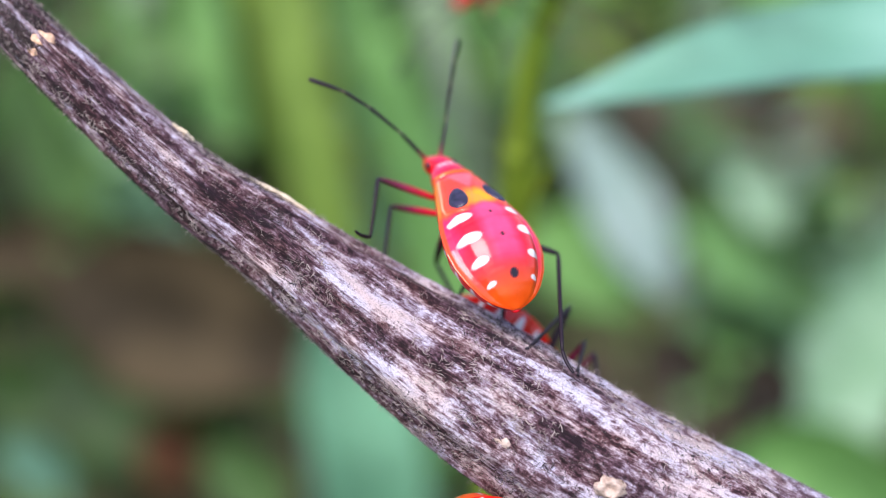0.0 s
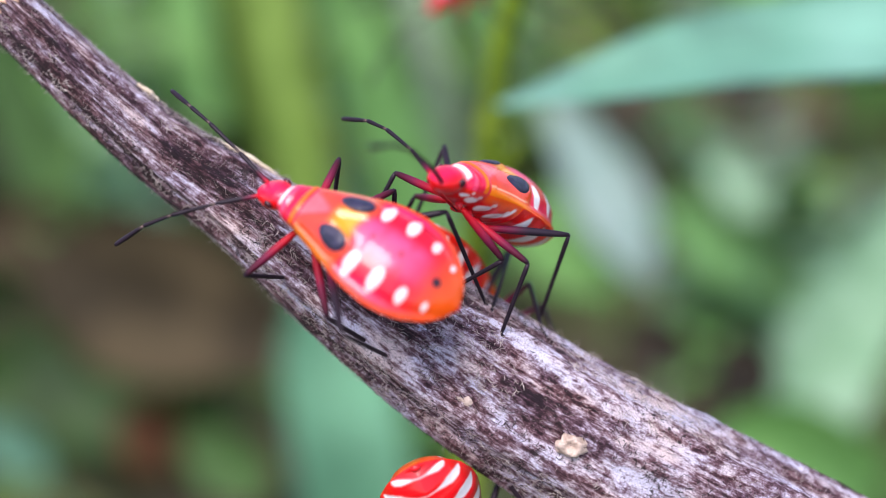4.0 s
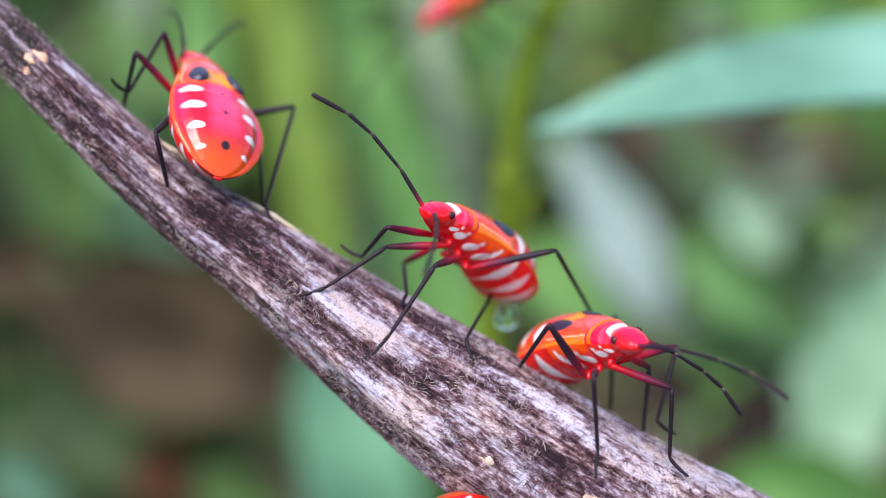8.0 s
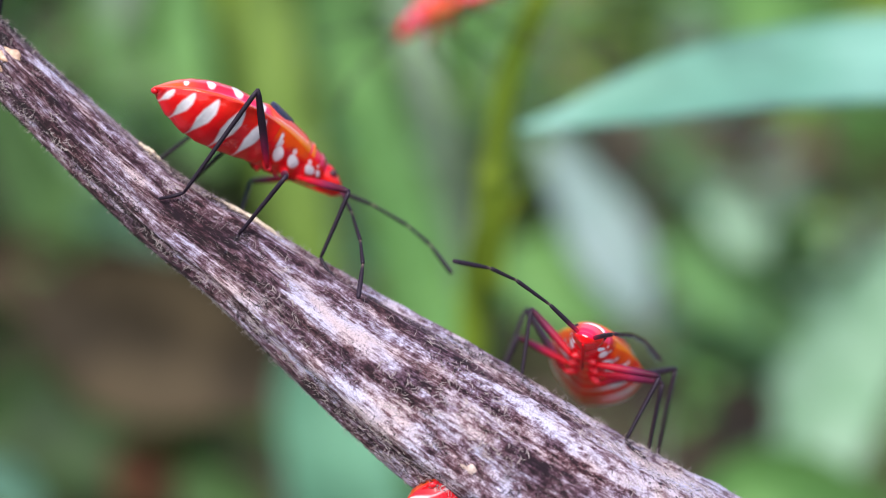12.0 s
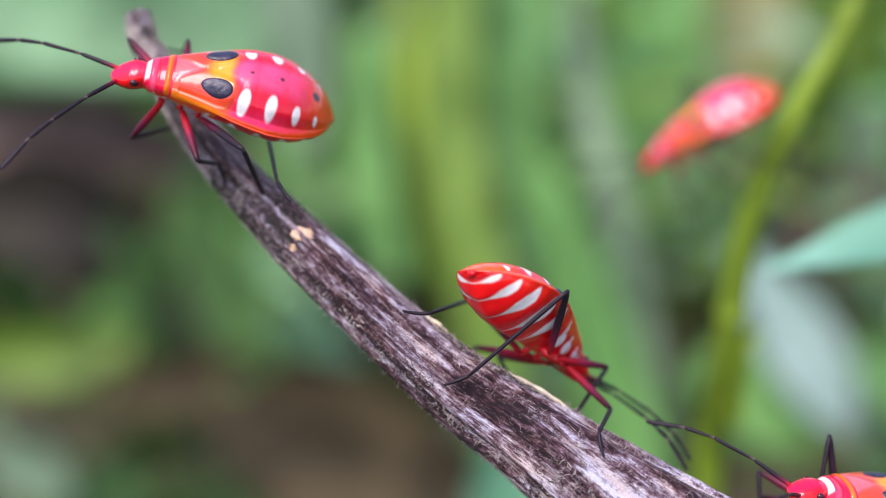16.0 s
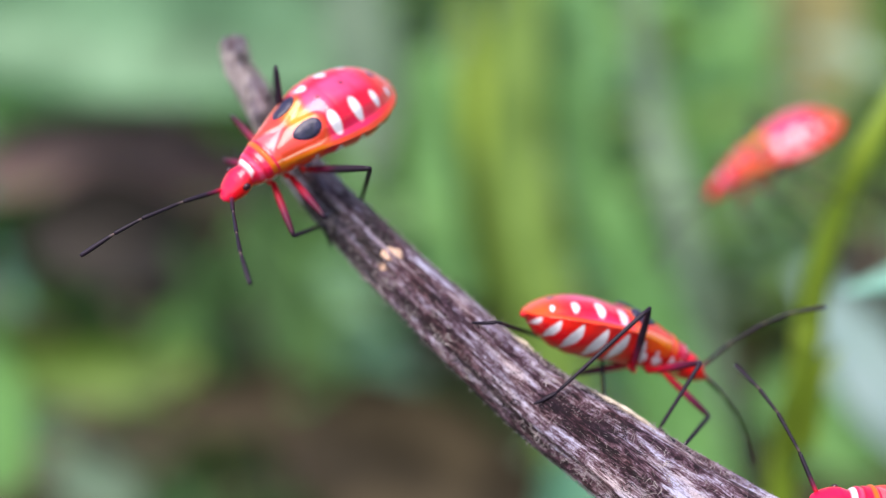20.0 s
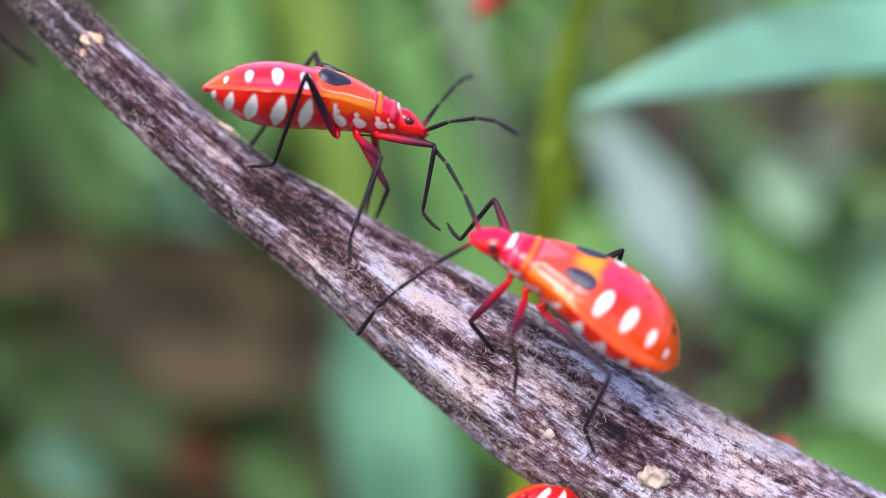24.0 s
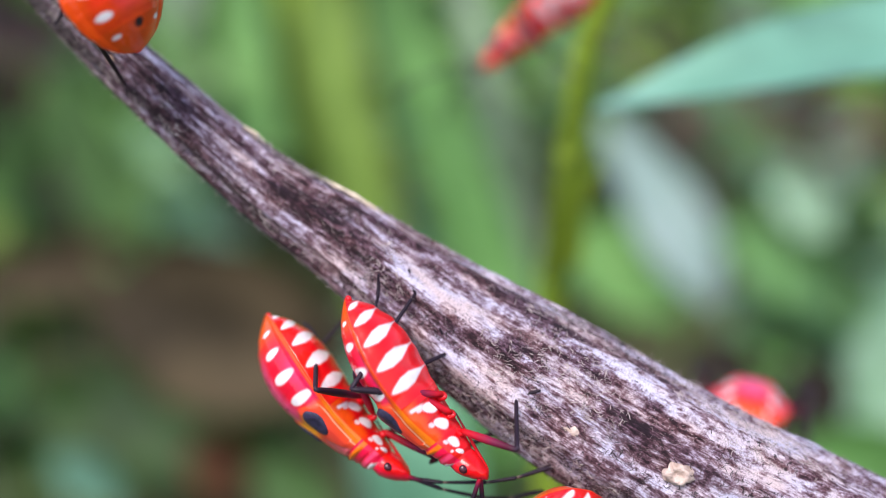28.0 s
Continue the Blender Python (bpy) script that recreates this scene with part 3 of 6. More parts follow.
def body_section(s, cols, tone, lean):
    w, zt, zb = prof(WIDTH, s) * stoutness(s, tone) * L, prof(TOP, s) * L * (1 - LEAN * lean * min(max((s - .42) / .16, 0), 1)), prof(DEEP, s) * L
    seg = 1.0
    if s > .47:
        seg = 1 + 0.012 * math.cos((s - .55) / .092 * 2 * math.pi)
    flange = min(max((s - .46) / .08, 0), 1) * min(max((.985 - s) / .05, 0), 1)
    rise = (.005 + .007 * tone) * L * min(max((s - .3) / .12, 0), 1) * min(max((.98 - s) / .1, 0), 1)
    out = []
    for j in range(cols):
        a = 2 * math.pi * j / cols
        c, u = math.cos(a), math.sin(a)
        lip = 1 + .028 * flange * max(0, 1 - abs(u) / .13)
        if u >= 0:
            y = w * math.copysign(abs(c) ** 0.9, c) * lip
            z = zt * u ** dome(s) + relief(s, y / L) * L * min(u * 3, 1)
            if s > .3:
                z -= zt * (0.11 + .07 * flange) * max(0, 1 - abs(abs(c) - .82) / .16)
                z += rise * max(0, abs(c) - .6) / .4
        else:
            y = w * seg * math.copysign(abs(c) ** 1.5, c) * lip
            z = -zb * seg * abs(u) ** 1.05
            z += rise * max(0, 1 - abs(u) / .35)
            if s < .45:
                z *= 1 + .05 * math.cos((s - .236) / .075 * 2 * math.pi) * abs(c)
        out.append(((0.5 - s) * L, y, z + arch(s) * L))
    return out


def body_piece(name, s0, s1, rows, cols=112, tone=0, lean=0):
    vs, cl = [], []
    for s in np.linspace(s0, s1, rows):
        sec = body_section(s, cols, tone, lean)
        vs += [Vector(p) * MM for p in sec]
        cl += [body_colour(s, 2 * math.pi * j / cols, tone) for j in range(cols)]
    fs = [f[::-1] for f in grid_faces(rows, cols)]
    for k, (row, s) in enumerate(((0, s0), (rows - 1, s1))):
        ring = len(vs)
        vs += vs[row * cols:(row + 1) * cols]
        cl += cl[row * cols:(row + 1) * cols]
        vs.append(Vector(((0.5 - s) * L * MM, 0, ((prof(TOP, s) - prof(DEEP, s)) / 2 + arch(s)) * L * MM)))
        cl.append(cl[row * cols])
        for j in range(cols):
            a, b = ring + j, ring + (j + 1) % cols
            fs.append((ring + cols, a, b) if k == 0 else (ring + cols, b, a))
    return mesh_of(name, vs, fs, SHELL, cl)


HEAD_ME = body_piece("head", 0.0, .147, 40, 80)
PRONOTUM_ME = body_piece("pronotum", .147, .272, 48)
THORAX_ME = [body_piece("thorax", .272, .50, 72, 144, *k) for k in ((0, 0), (1, 0), (0, 1))]
ABDOMEN_ME = [body_piece("abdomen", .50, 1.0, 130, 144, *k) for k in ((0, 0), (1, 0), (0, 1))]


def knob(name, size, mat, rows=10, cols=14):
    vs = [Vector((math.cos(math.pi * i / (rows - 1)) * size[0], math.sin(math.pi * i / (rows - 1)) * math.cos(2 * math.pi * j / cols) * size[1],
                  math.sin(math.pi * i / (rows - 1)) * math.sin(2 * math.pi * j / cols) * size[2])) * MM for i in range(rows) for j in range(cols)]
    return mesh_of(name, vs, [f[::-1] for f in grid_faces(rows, cols)], mat)


COXA_ME = knob("coxa", (.62, .27, .30), COXARED)
TAIL_ME = knob("tail_tip", (.24, .34, .2), COXARED)
EYE_ME = knob("compound_eye", (.3, .2, .27), EYEBLACK)


def back_height(s, y):
    """Height (in body lengths) of the back at s, y to the side of the middle."""
    w, zt = prof(WIDTH, s), prof(TOP, s)
    c = min(abs(y) / w, 1.0) ** (1 / 0.9)
    z = zt * max(1 - c * c, 0.0) ** (dome(s) / 2)
    if s > .3:
        z -= zt * 0.11 * max(0, 1 - abs(c - .82) / .16)
    return z + relief(s, y) + arch(s)


def wing_pad(q):
    """A domed oval scale that lies on the back."""
    vs = []
    rings, cols = 9, 28
    for i in range(rings):
        r = i / (rings - 1)
        for j in range(cols):
            a = 2 * math.pi * j / cols
            ds, dy = .078 * r * math.cos(a), .043 * r * math.sin(a) * (1 + .15 * math.cos(a))
            ds, dy = ds * .97 - dy * .25, ds * .25 + dy * .97
            s, y = .458 + ds, .089 + dy
            z = back_height(s, y) + (.010 * (1 - r ** 3) + .002 if i < rings - 1 else -.012)
            vs.append(Vector(((.5 - s) * L, q * y * L, z * L)) * MM)
    fs = grid_faces(rings, cols)
    return mesh_of("wing_pad", vs, [f[::-1] for f in fs] if q < 0 else fs, WINGPAD)


PAD_ME = {q: wing_pad(q) for q in (1, -1)}

MAROON, DARK = np.array((0.15, 0.008, 0.040)), np.array((0.016, 0.009, 0.017))


def limb(name, ln, r0, r1, shades, bulge=0.0, sides=10, curve=0.0):
    n = 14
    pts = [Vector((ln * k / (n - 1), 0, curve * math.sin(math.pi * k / (n - 1)))) * MM for k in range(n)]
    rad = [(r0 + (r1 - r0) * k / (n - 1) + bulge * math.sin(math.pi * k / (n - 1))) * MM for k in range(n)]
    rad[0] *= 0.7
    rad[-1] *= 0.75
    cl = [tuple(np.array([np.interp(k / (n - 1), [p for p, _ in shades], [c[q] for _, c in shades]) for q in range(3)])) for k in range(n)]
    v, f, c = tube(pts, rad, sides, cl)
    return mesh_of(name, v, [q[::-1] for q in f], LIMB, c)


FEMUR = (4.3, 4.6, 6.0)
TIBIA = (4.8, 5.2, 8.4)
TARSUS = 1.7
FEMUR_ME = [limb("femur", FEMUR[k], .19, .17, [(0, RED * .8), (.3, RED * .4 + MAROON * .5), (.6, MAROON), (.88, MAROON * .4), (1, DARK * 1.6)], .09) for k in range(3)]
FEMUR_ME[2] = limb("femur", FEMUR[2], .19, .17, [(0, RED * .7), (.25, MAROON), (.5, DARK * 1.5), (1, DARK)], .09)
TIBIA_ME = [limb("tibia", TIBIA[k], .165, .125, [(0, DARK * 1.6), (.2, DARK), (1, DARK)]) for k in range(3)]
TARSUS_ME = limb("tarsus", TARSUS, .13, .085, [(0, DARK), (1, DARK)], .02, 8, -.12)
ANT = (2.9, 2.9, 2.0, 2.6)
JOINT = np.array((0.2, 0.14, 0.12))
ANT_ME = [limb("antenna", ANT[0], .14, .13, [(0, RED), (.2, MAROON), (.45, DARK), (1, DARK)], .02),
          limb("antenna_segment", ANT[1], .10, .145, [(0, JOINT), (.05, JOINT * .6), (.12, DARK), (1, DARK)]),
          limb("antenna_segment", ANT[2], .10, .15, [(0, JOINT), (.05, JOINT * .6), (.12, DARK), (1, DARK)]),
          limb("antenna_segment", ANT[3], .10, .15, [(0, JOINT), (.05, JOINT * .6), (.12, DARK), (1, DARK * 1.4)], .035)]
ROSTRUM_ME = limb("rostrum", 4.2, .14, .06, [(0, RED), (.6, DEEPRED), (1, DARK)])
HIPS = [(0.24, .055, .042), (0.325, .07, .058), (0.41, .082, .078)]
HOMES = [(.33, .30), (.04, .40), (-.24, .42)]


def aim(p, d, hint):
    """A pose at p whose x axis points along d and whose z axis leans to hint."""
    x = Vector(d).normalized()
    z = Vector(hint) - x * Vector(hint).dot(x)
    z = z.normalized() if z.length > 1e-6 else x.orthogonal().normalized()
    y = z.cross(x)
    return Matrix(((x.x, y.x, z.x, p[0]), (x.y, y.y, z.y, p[1]), (x.z, y.z, z.z, p[2]), (0, 0, 0, 1)))


def make_bug(label, tone=0, lean=0, group="red bugs"):
    bug = tagged(new("red_bug"), label, "insect", group)
    head = part("head", HEAD_ME, bug)
    part("pronotum", PRONOTUM_ME, bug, "red plate with a white collar and orange band")
    part("thorax", THORAX_ME[2 if lean else tone], bug, "pinkish orange thorax with a yellow patch")
    part("abdomen", ABDOMEN_ME[2 if lean else tone], bug, "glossy orange-red abdomen with white bars" if tone else "glossy pinkish red abdomen with white bars")
    for q in (1, -1):
        e = part("compound_eye", EYE_ME, head, "dark eye")
        e.matrix_basis = pose((.5 - .106) * L * MM, q * .064 * L * MM, .052 * L * MM)
        part("wing_pad", PAD_ME[q], bug, "black oval wing pad")
        for k in range(3):
            part("coxa", COXA_ME, bug, "red hip joint").matrix_basis = aim((hip(q, k) + Vector((.05, -q * .45, .22))) * MM, (.3, q * .8, -.5), (0, 0, 1))
    part("tail_tip", TAIL_ME, bug, "small red tail knob").matrix_basis = pose(-.490 * L * MM, 0, (arch(.985) - .018) * L * MM)
    r = part("rostrum", ROSTRUM_ME, head, "thin red beak folded under the head")
    r.matrix_basis = aim(Vector(((.5 - .03) * L, 0, -.025 * L)) * MM, (-1, 0, -.16), (0, 0, 1))
    legs, feelers = [], []
    for q in (1, -1):
        for k in range(3):
            legs.append((q, k, part("femur", FEMUR_ME[k], bug), part("tibia", TIBIA_ME[k], bug), part("tarsus", TARSUS_ME, bug)))
        a = part("antenna", ANT_ME[0], bug, "dark jointed antenna with a red base")
        x = ANT[0]
        bends = ((0, 8), (0, 10), (4, 12))
        m = Matrix.Translation((ANT[0] * MM, 0, 0))
        for (rz, ry), me, ln in zip(bends, ANT_ME[1:], ANT[1:]):
            m = m @ pose(0, 0, 0, 0, ry, q * rz)
            part("antenna_segment", me, a).matrix_basis = m
            m = m @ Matrix.Translation((ln * MM, 0, 0))
        feelers.append((q, a))
    return bug, legs, feelers


def hip(q, k):
    s, y, z = HIPS[k]
    return Vector(((.5 - s) * L, q * y * L, -z * L))


def leg_poses(q, k, foot, down, bend=None):
    """Poses of femur, tibia and tarsus in the bug's space (mm in), for a foot there and the way down into the support."""
    h = hip(q, k)
    a, b = FEMUR[k], TIBIA[k]
    d = foot - h
    dist = min(max(d.length, abs(a - b) + 0.4), (a + b) * 0.985)
    d.normalize()
    out = Vector(bend) - h if bend is not None else Vector((0.15 * (1, 0, -1)[k], q * 0.75, 1.0 + 0.4 * (k == 2)))
    perp = (out - d * out.dot(d)).normalized()
    t = (a * a - b * b + dist * dist) / (2 * dist)
    knee = h + d * t + perp * math.sqrt(max(a * a - t * t, 0.01))
    ankle = h + d * dist
    run = d - down * d.dot(down)
    run = (run.normalized() if run.length > 0.05 else Vector((1, q, 0)).normalized()) + down * 0.15
    return aim(h * MM, knee - h, perp), aim(knee * MM, ankle - knee, perp), aim(ankle * MM, run, -down)


def antenna_pose(q, yaw, pitch):
    p = Vector(((.5 - .035) * L, q * .030 * L, .012 * L)) * MM
    d = Vector((math.cos(radians(pitch)) * math.cos(radians(yaw)), q * math.cos(radians(pitch)) * math.sin(radians(yaw)), math.sin(radians(pitch))))
    return aim(p, d, (0, 0, 1))


def rest_bug(bug, legs, feelers, drop=.30, yaw=35):
    """Legs and antennae of a bug that stands still on a flat support."""
    for q, k, fe, ti, ta in legs:
        foot = Vector((HOMES[k][0] * L, q * HOMES[k][1] * L * 0.9, -drop * L))
        for ob, m in zip((fe, ti, ta), leg_poses(q, k, foot, Vector((0, 0, -1)))):
            ob.matrix_basis = m
    for q, a in feelers:
        a.matrix_basis = antenna_pose(q, yaw, 15)


# rows for walk(): time, place (mm), the way the head points, the way the back faces;
# feeler rows: time, yaw and pitch of the two antennae; foot rows: time, leg, foothold (mm), knee in the bug's space
CLIMBER_ROWS = [
    (0, 0.64, 82.466, 1.926, -0.384, 0.601, 0.701, 0.205, -0.685, 0.699),
    (0.5, 0.854, 81.38, 1.245, -0.789, 0.196, 0.582, 0.217, -0.797, 0.563),
    (1, 2.068, 78.317, 0.968, -0.846, 0.166, 0.507, 0.301, -0.635, 0.711),
    (1.5, 2.584, 80.115, 0.542, -0.89, -0.085, 0.448, 0.423, -0.522, 0.741),
    (2, 3.638, 83.369, 0, -0.857, -0.437, 0.273, 0.468, -0.439, 0.767),
    (2.5, 3.817, 86.023, -0.215, -0.794, -0.586, 0.163, 0.448, -0.384, 0.807),
    (3.5, 3.873, 82.224, 0.517, -0.589, -0.787, 0.186, 0.525, -0.197, 0.828),
    (4.5, 3.839, 77.414, 1.025, -0.294, -0.942, 0.163, 0.548, -0.026, 0.836),
    (5, 4.035, 80.2, 1.944, 0.065, -0.97, -0.233, 0.075, -0.229, 0.971),
    (5.5, 1.028, 80.501, 0.813, 0.439, -0.898, 0.038, 0.013, 0.048, 0.999),
    (6, 1.07, 85.766, 1.013, -0.002, -0.97, 0.245, 0.07, 0.244, 0.967),
    (6.5, 1.677, 83.057, 2.034, -0.298, -0.946, 0.13, 0.347, 0.019, 0.938),
    (7, 0.139, 79.788, 1.912, -0.347, -0.901, 0.259, 0.623, -0.015, 0.782),
    (7.5, 1.222, 81.693, 1.658, -0.413, -0.832, 0.37, 0.56, 0.088, 0.824),
    (8, 1.693, 83.009, 1.564, -0.438, -0.815, 0.38, 0.547, 0.093, 0.832),
    (8.5, 0.112, 81.684, 2.405, -0.324, -0.942, 0.083, 0.459, -0.079, 0.885),
    (9, -5.208, 79.811, 2.958, -0.938, -0.345, 0.033, 0.265, -0.653, 0.71),
    (9.5, -11.098, 76.323, 3.635, -0.988, -0.087, 0.126, 0.128, -0.92, 0.37),
    (10, -18.638, 78.463, 10.425, -0.85, 0.086, 0.52, 0.189, -0.871, 0.454),
    (10.5, -21.807, 78.443, 13.497, -0.653, 0.38, 0.655, 0.228, -0.726, 0.649),
    (11, -24.215, 77.905, 15.482, -0.587, 0.596, 0.548, 0.257, -0.505, 0.824),
    (11.5, -29.427, 81.096, 20.814, -0.696, 0.488, 0.527, 0.185, -0.587, 0.788),
    (12.5, -35.16, 82.3, 27.65, -0.794, 0.154, 0.589, 0.24, -0.81, 0.535),
    (13.5, -34.5, 82.38, 23.39, -0.992, 0.006, 0.123, 0.066, -0.82, 0.569),
    (14, -34.81, 82.24, 23.29, -0.99, -0.015, 0.142, 0.092, -0.825, 0.557),
    (14.5, -34.548, 81.204, 24.07, -0.976, -0.15, 0.16, 0.208, -0.865, 0.457),
    (15, -34.422, 80.715, 24.207, -0.939, -0.304, 0.16, 0.342, -0.867, 0.363),
    (15.5, -33.472, 78.979, 23.779, -0.915, -0.341, 0.218, 0.399, -0.844, 0.357),
    (16, -32.476, 78.4, 23.754, -0.923, -0.351, 0.156, 0.384, -0.828, 0.408),
    (17, -32.508, 75.957, 23.122, -0.931, -0.363, -0.048, 0.305, -0.842, 0.445),
    (18, -32.369, 74.062, 22.717, -0.915, -0.367, -0.166, 0.253, -0.844, 0.473),
    (19, -32.869, 74.09, 22.178, -0.873, -0.356, -0.333, 0.176, -0.867, 0.466),
    (20, -33.206, 78.6, 22.53, -0.674, -0.406, -0.617, 0.091, -0.875, 0.476),
    (20.5, -33.114, 79.763, 22.983, -0.455, -0.491, -0.743, 0.042, -0.845, 0.533),
    (21, -33.305, 80.636, 22.993, -0.416, -0.538, -0.733, 0.084, -0.825, 0.558),
    (21.5, -33.049, 79.673, 22.63, -0.342, -0.584, -0.736, -0.021, -0.778, 0.627),
    (22.5, -41.04, 78.07, 25.93, 0.132, -0.411, -0.902, -0.479, -0.823, 0.305),
    (23.5, -40.23, 78.26, 28.48, 0.458, -0.174, -0.872, -0.647, -0.738, -0.193),
    (24.5, -39.61, 80.03, 25.03, 0.114, 0.813, -0.571, -0.897, -0.163, -0.411),
    (25.5, -38.779, 82.598, 21.11, 0.699, -0.29, -0.654, -0.634, 0.173, -0.754),
    (26, -33.188, 84.975, 12.712, 0.604, -0.13, -0.786, -0.794, -0.015, -0.607),
    (26.5, -26.868, 82.344, 6.113, 0.576, -0.093, -0.812, -0.807, 0.097, -0.583),
    (27, -19.525, 79.351, -1.015, 0.43, -0.213, -0.877, -0.903, -0.09, -0.421),
    (27.5, -17.486, 79.606, -6.218, 0.515, -0.281, -0.81, -0.856, -0.216, -0.469),
    (28, -13.077, 80.187, -9.539, 0.66, -0.118, -0.742, -0.708, -0.428, -0.562),
]

WANDERER_ROWS = [
    (0, 29.87, 78.46, -29.26, -0.509, -0.374, 0.775, 0.749, 0.251, 0.613),
    (1, 23.34, 79.11, -22.16, -0.47, -0.417, 0.778, 0.746, 0.283, 0.603),
    (1.5, 22.259, 79.058, -15.608, -0.365, -0.58, 0.728, 0.733, 0.303, 0.609),
    (2, 21.06, 78.087, -10.548, -0.472, -0.747, 0.468, 0.689, 0.018, 0.724),
    (2.5, 17.094, 79.491, -9.145, -0.935, -0.277, 0.223, 0.332, -0.452, 0.828),
    (3.5, 2.119, 74.925, -4.248, -0.802, 0.421, 0.423, -0.041, -0.746, 0.665),
    (4.5, -9.603, 72.368, 1.11, -0.829, 0.06, 0.557, 0.143, -0.939, 0.314),
    (5, -13.004, 73.613, 5.271, -0.637, 0.137, 0.759, 0.31, -0.855, 0.415),
    (5.5, -14.514, 74.432, 8.521, -0.587, 0.232, 0.776, 0.35, -0.791, 0.501),
    (6, -14.998, 74.942, 8.558, -0.63, 0.197, 0.751, 0.439, -0.708, 0.553),
    (6.5, -14.808, 75.674, 7.607, -0.608, 0.005, 0.794, 0.558, -0.709, 0.432),
    (7, -15.03, 76.775, 7.597, -0.392, 0.304, 0.869, 0.428, -0.775, 0.464),
    (7.5, -15.232, 78.284, 9.245, -0.196, 0.649, 0.735, 0.352, -0.653, 0.671),
    (8, -16.764, 82.227, 11.172, -0.291, 0.709, 0.642, 0.501, -0.459, 0.734),
    (8.5, -15.531, 82.259, 10.945, -0.104, 0.918, 0.383, 0.555, -0.266, 0.788),
    (9, -16.369, 84.835, 12.456, 0.26, 0.966, -0.019, 0.613, -0.15, 0.776),
    (9.5, -15.029, 84.423, 11.658, 0.65, 0.721, -0.241, 0.432, -0.089, 0.898),
    (10, -12.918, 79.706, 9.87, 0.711, 0.561, -0.424, 0.375, 0.208, 0.903),
    (10.5, -12.308, 80.324, 9.978, 0.725, 0.516, -0.457, 0.466, 0.122, 0.876),
    (11, -12.299, 81.75, 9.899, 0.808, 0.335, -0.484, 0.498, 0.048, 0.866),
    (11.5, -12.032, 82.369, 9.387, 0.792, 0.365, -0.489, 0.478, 0.125, 0.869),
    (12.5, -11.996, 81.689, 9.083, 0.755, 0.555, -0.348, 0.318, 0.153, 0.936),
    (13.5, -12.456, 81.004, 9.345, 0.755, 0.616, -0.225, 0.145, 0.178, 0.973),
    (14, -12.575, 81.01, 8.846, 0.638, 0.698, -0.327, 0.139, 0.313, 0.94),
    (14.5, -12.285, 78.993, 8.536, 0.581, 0.74, -0.34, 0.168, 0.299, 0.939),
    (15, -12.154, 78.865, 8.278, 0.589, 0.719, -0.37, 0.168, 0.339, 0.926),
    (15.5, -12.169, 79.906, 8.198, 0.588, 0.701, -0.405, 0.208, 0.353, 0.912),
    (16, -12.472, 81.92, 8.259, 0.448, 0.761, -0.469, 0.311, 0.36, 0.88),
    (17, -12.417, 83.141, 7.311, 0.442, 0.702, -0.558, 0.257, 0.497, 0.829),
    (18, -12.876, 82.348, 7.403, 0.369, 0.738, -0.566, 0.328, 0.466, 0.822),
    (18.5, -12.786, 81.705, 7.45, 0.318, 0.761, -0.565, 0.367, 0.451, 0.814),
    (19, -12.8, 81.306, 7.56, 0.503, 0.765, -0.402, 0.329, 0.261, 0.908),
    (19.5, -12.597, 83.27, 8.819, 0.723, 0.591, -0.358, 0.392, 0.076, 0.917),
    (20, -12.569, 85.357, 8.567, 0.835, 0.465, -0.295, 0.38, -0.098, 0.92),
    (20.5, -12.196, 83.248, 8.693, 0.882, 0.386, -0.27, 0.374, -0.226, 0.899),
    (21, -11.322, 80.948, 8.3, 0.893, 0.286, -0.346, 0.421, -0.261, 0.869),
    (21.5, -11.418, 80.421, 8.814, 0.942, 0.126, -0.311, 0.335, -0.304, 0.892),
    (22.5, -11.417, 77.685, 8.571, 0.948, 0.145, -0.283, 0.318, -0.39, 0.864),
    (23.5, -11.387, 76.892, 9.039, 0.959, 0.157, -0.235, 0.279, -0.38, 0.882),
    (24, -12.042, 77.752, 9.309, 0.96, 0.192, -0.205, 0.252, -0.268, 0.93),
    (24.5, -13.072, 80.511, 7.535, 0.55, 0.661, -0.511, 0.707, -0.043, 0.706),
    (25, -13.632, 85.564, 4.85, 0.258, 0.664, -0.701, 0.713, 0.359, 0.603),
    (25.5, -13.234, 88.812, -2.527, 0.582, 0.219, -0.783, -0.48, 0.87, -0.114),
    (26, -12.307, 90.287, -4.993, 0.658, 0.114, -0.745, -0.718, -0.203, -0.665),
    (26.5, -13.074, 95.124, -4.579, 0.731, 0.128, -0.67, -0.652, -0.158, -0.742),
    (27, -10.374, 99.953, -7.205, 0.634, -0.003, -0.774, -0.758, -0.199, -0.621),
    (27.5, -9.028, 88.022, -8.696, 0.699, -0.061, -0.712, -0.708, -0.193, -0.679),
    (28, -7.476, 76.792, -8.689, 0.607, -0.019, -0.794, -0.793, -0.074, -0.605),
]

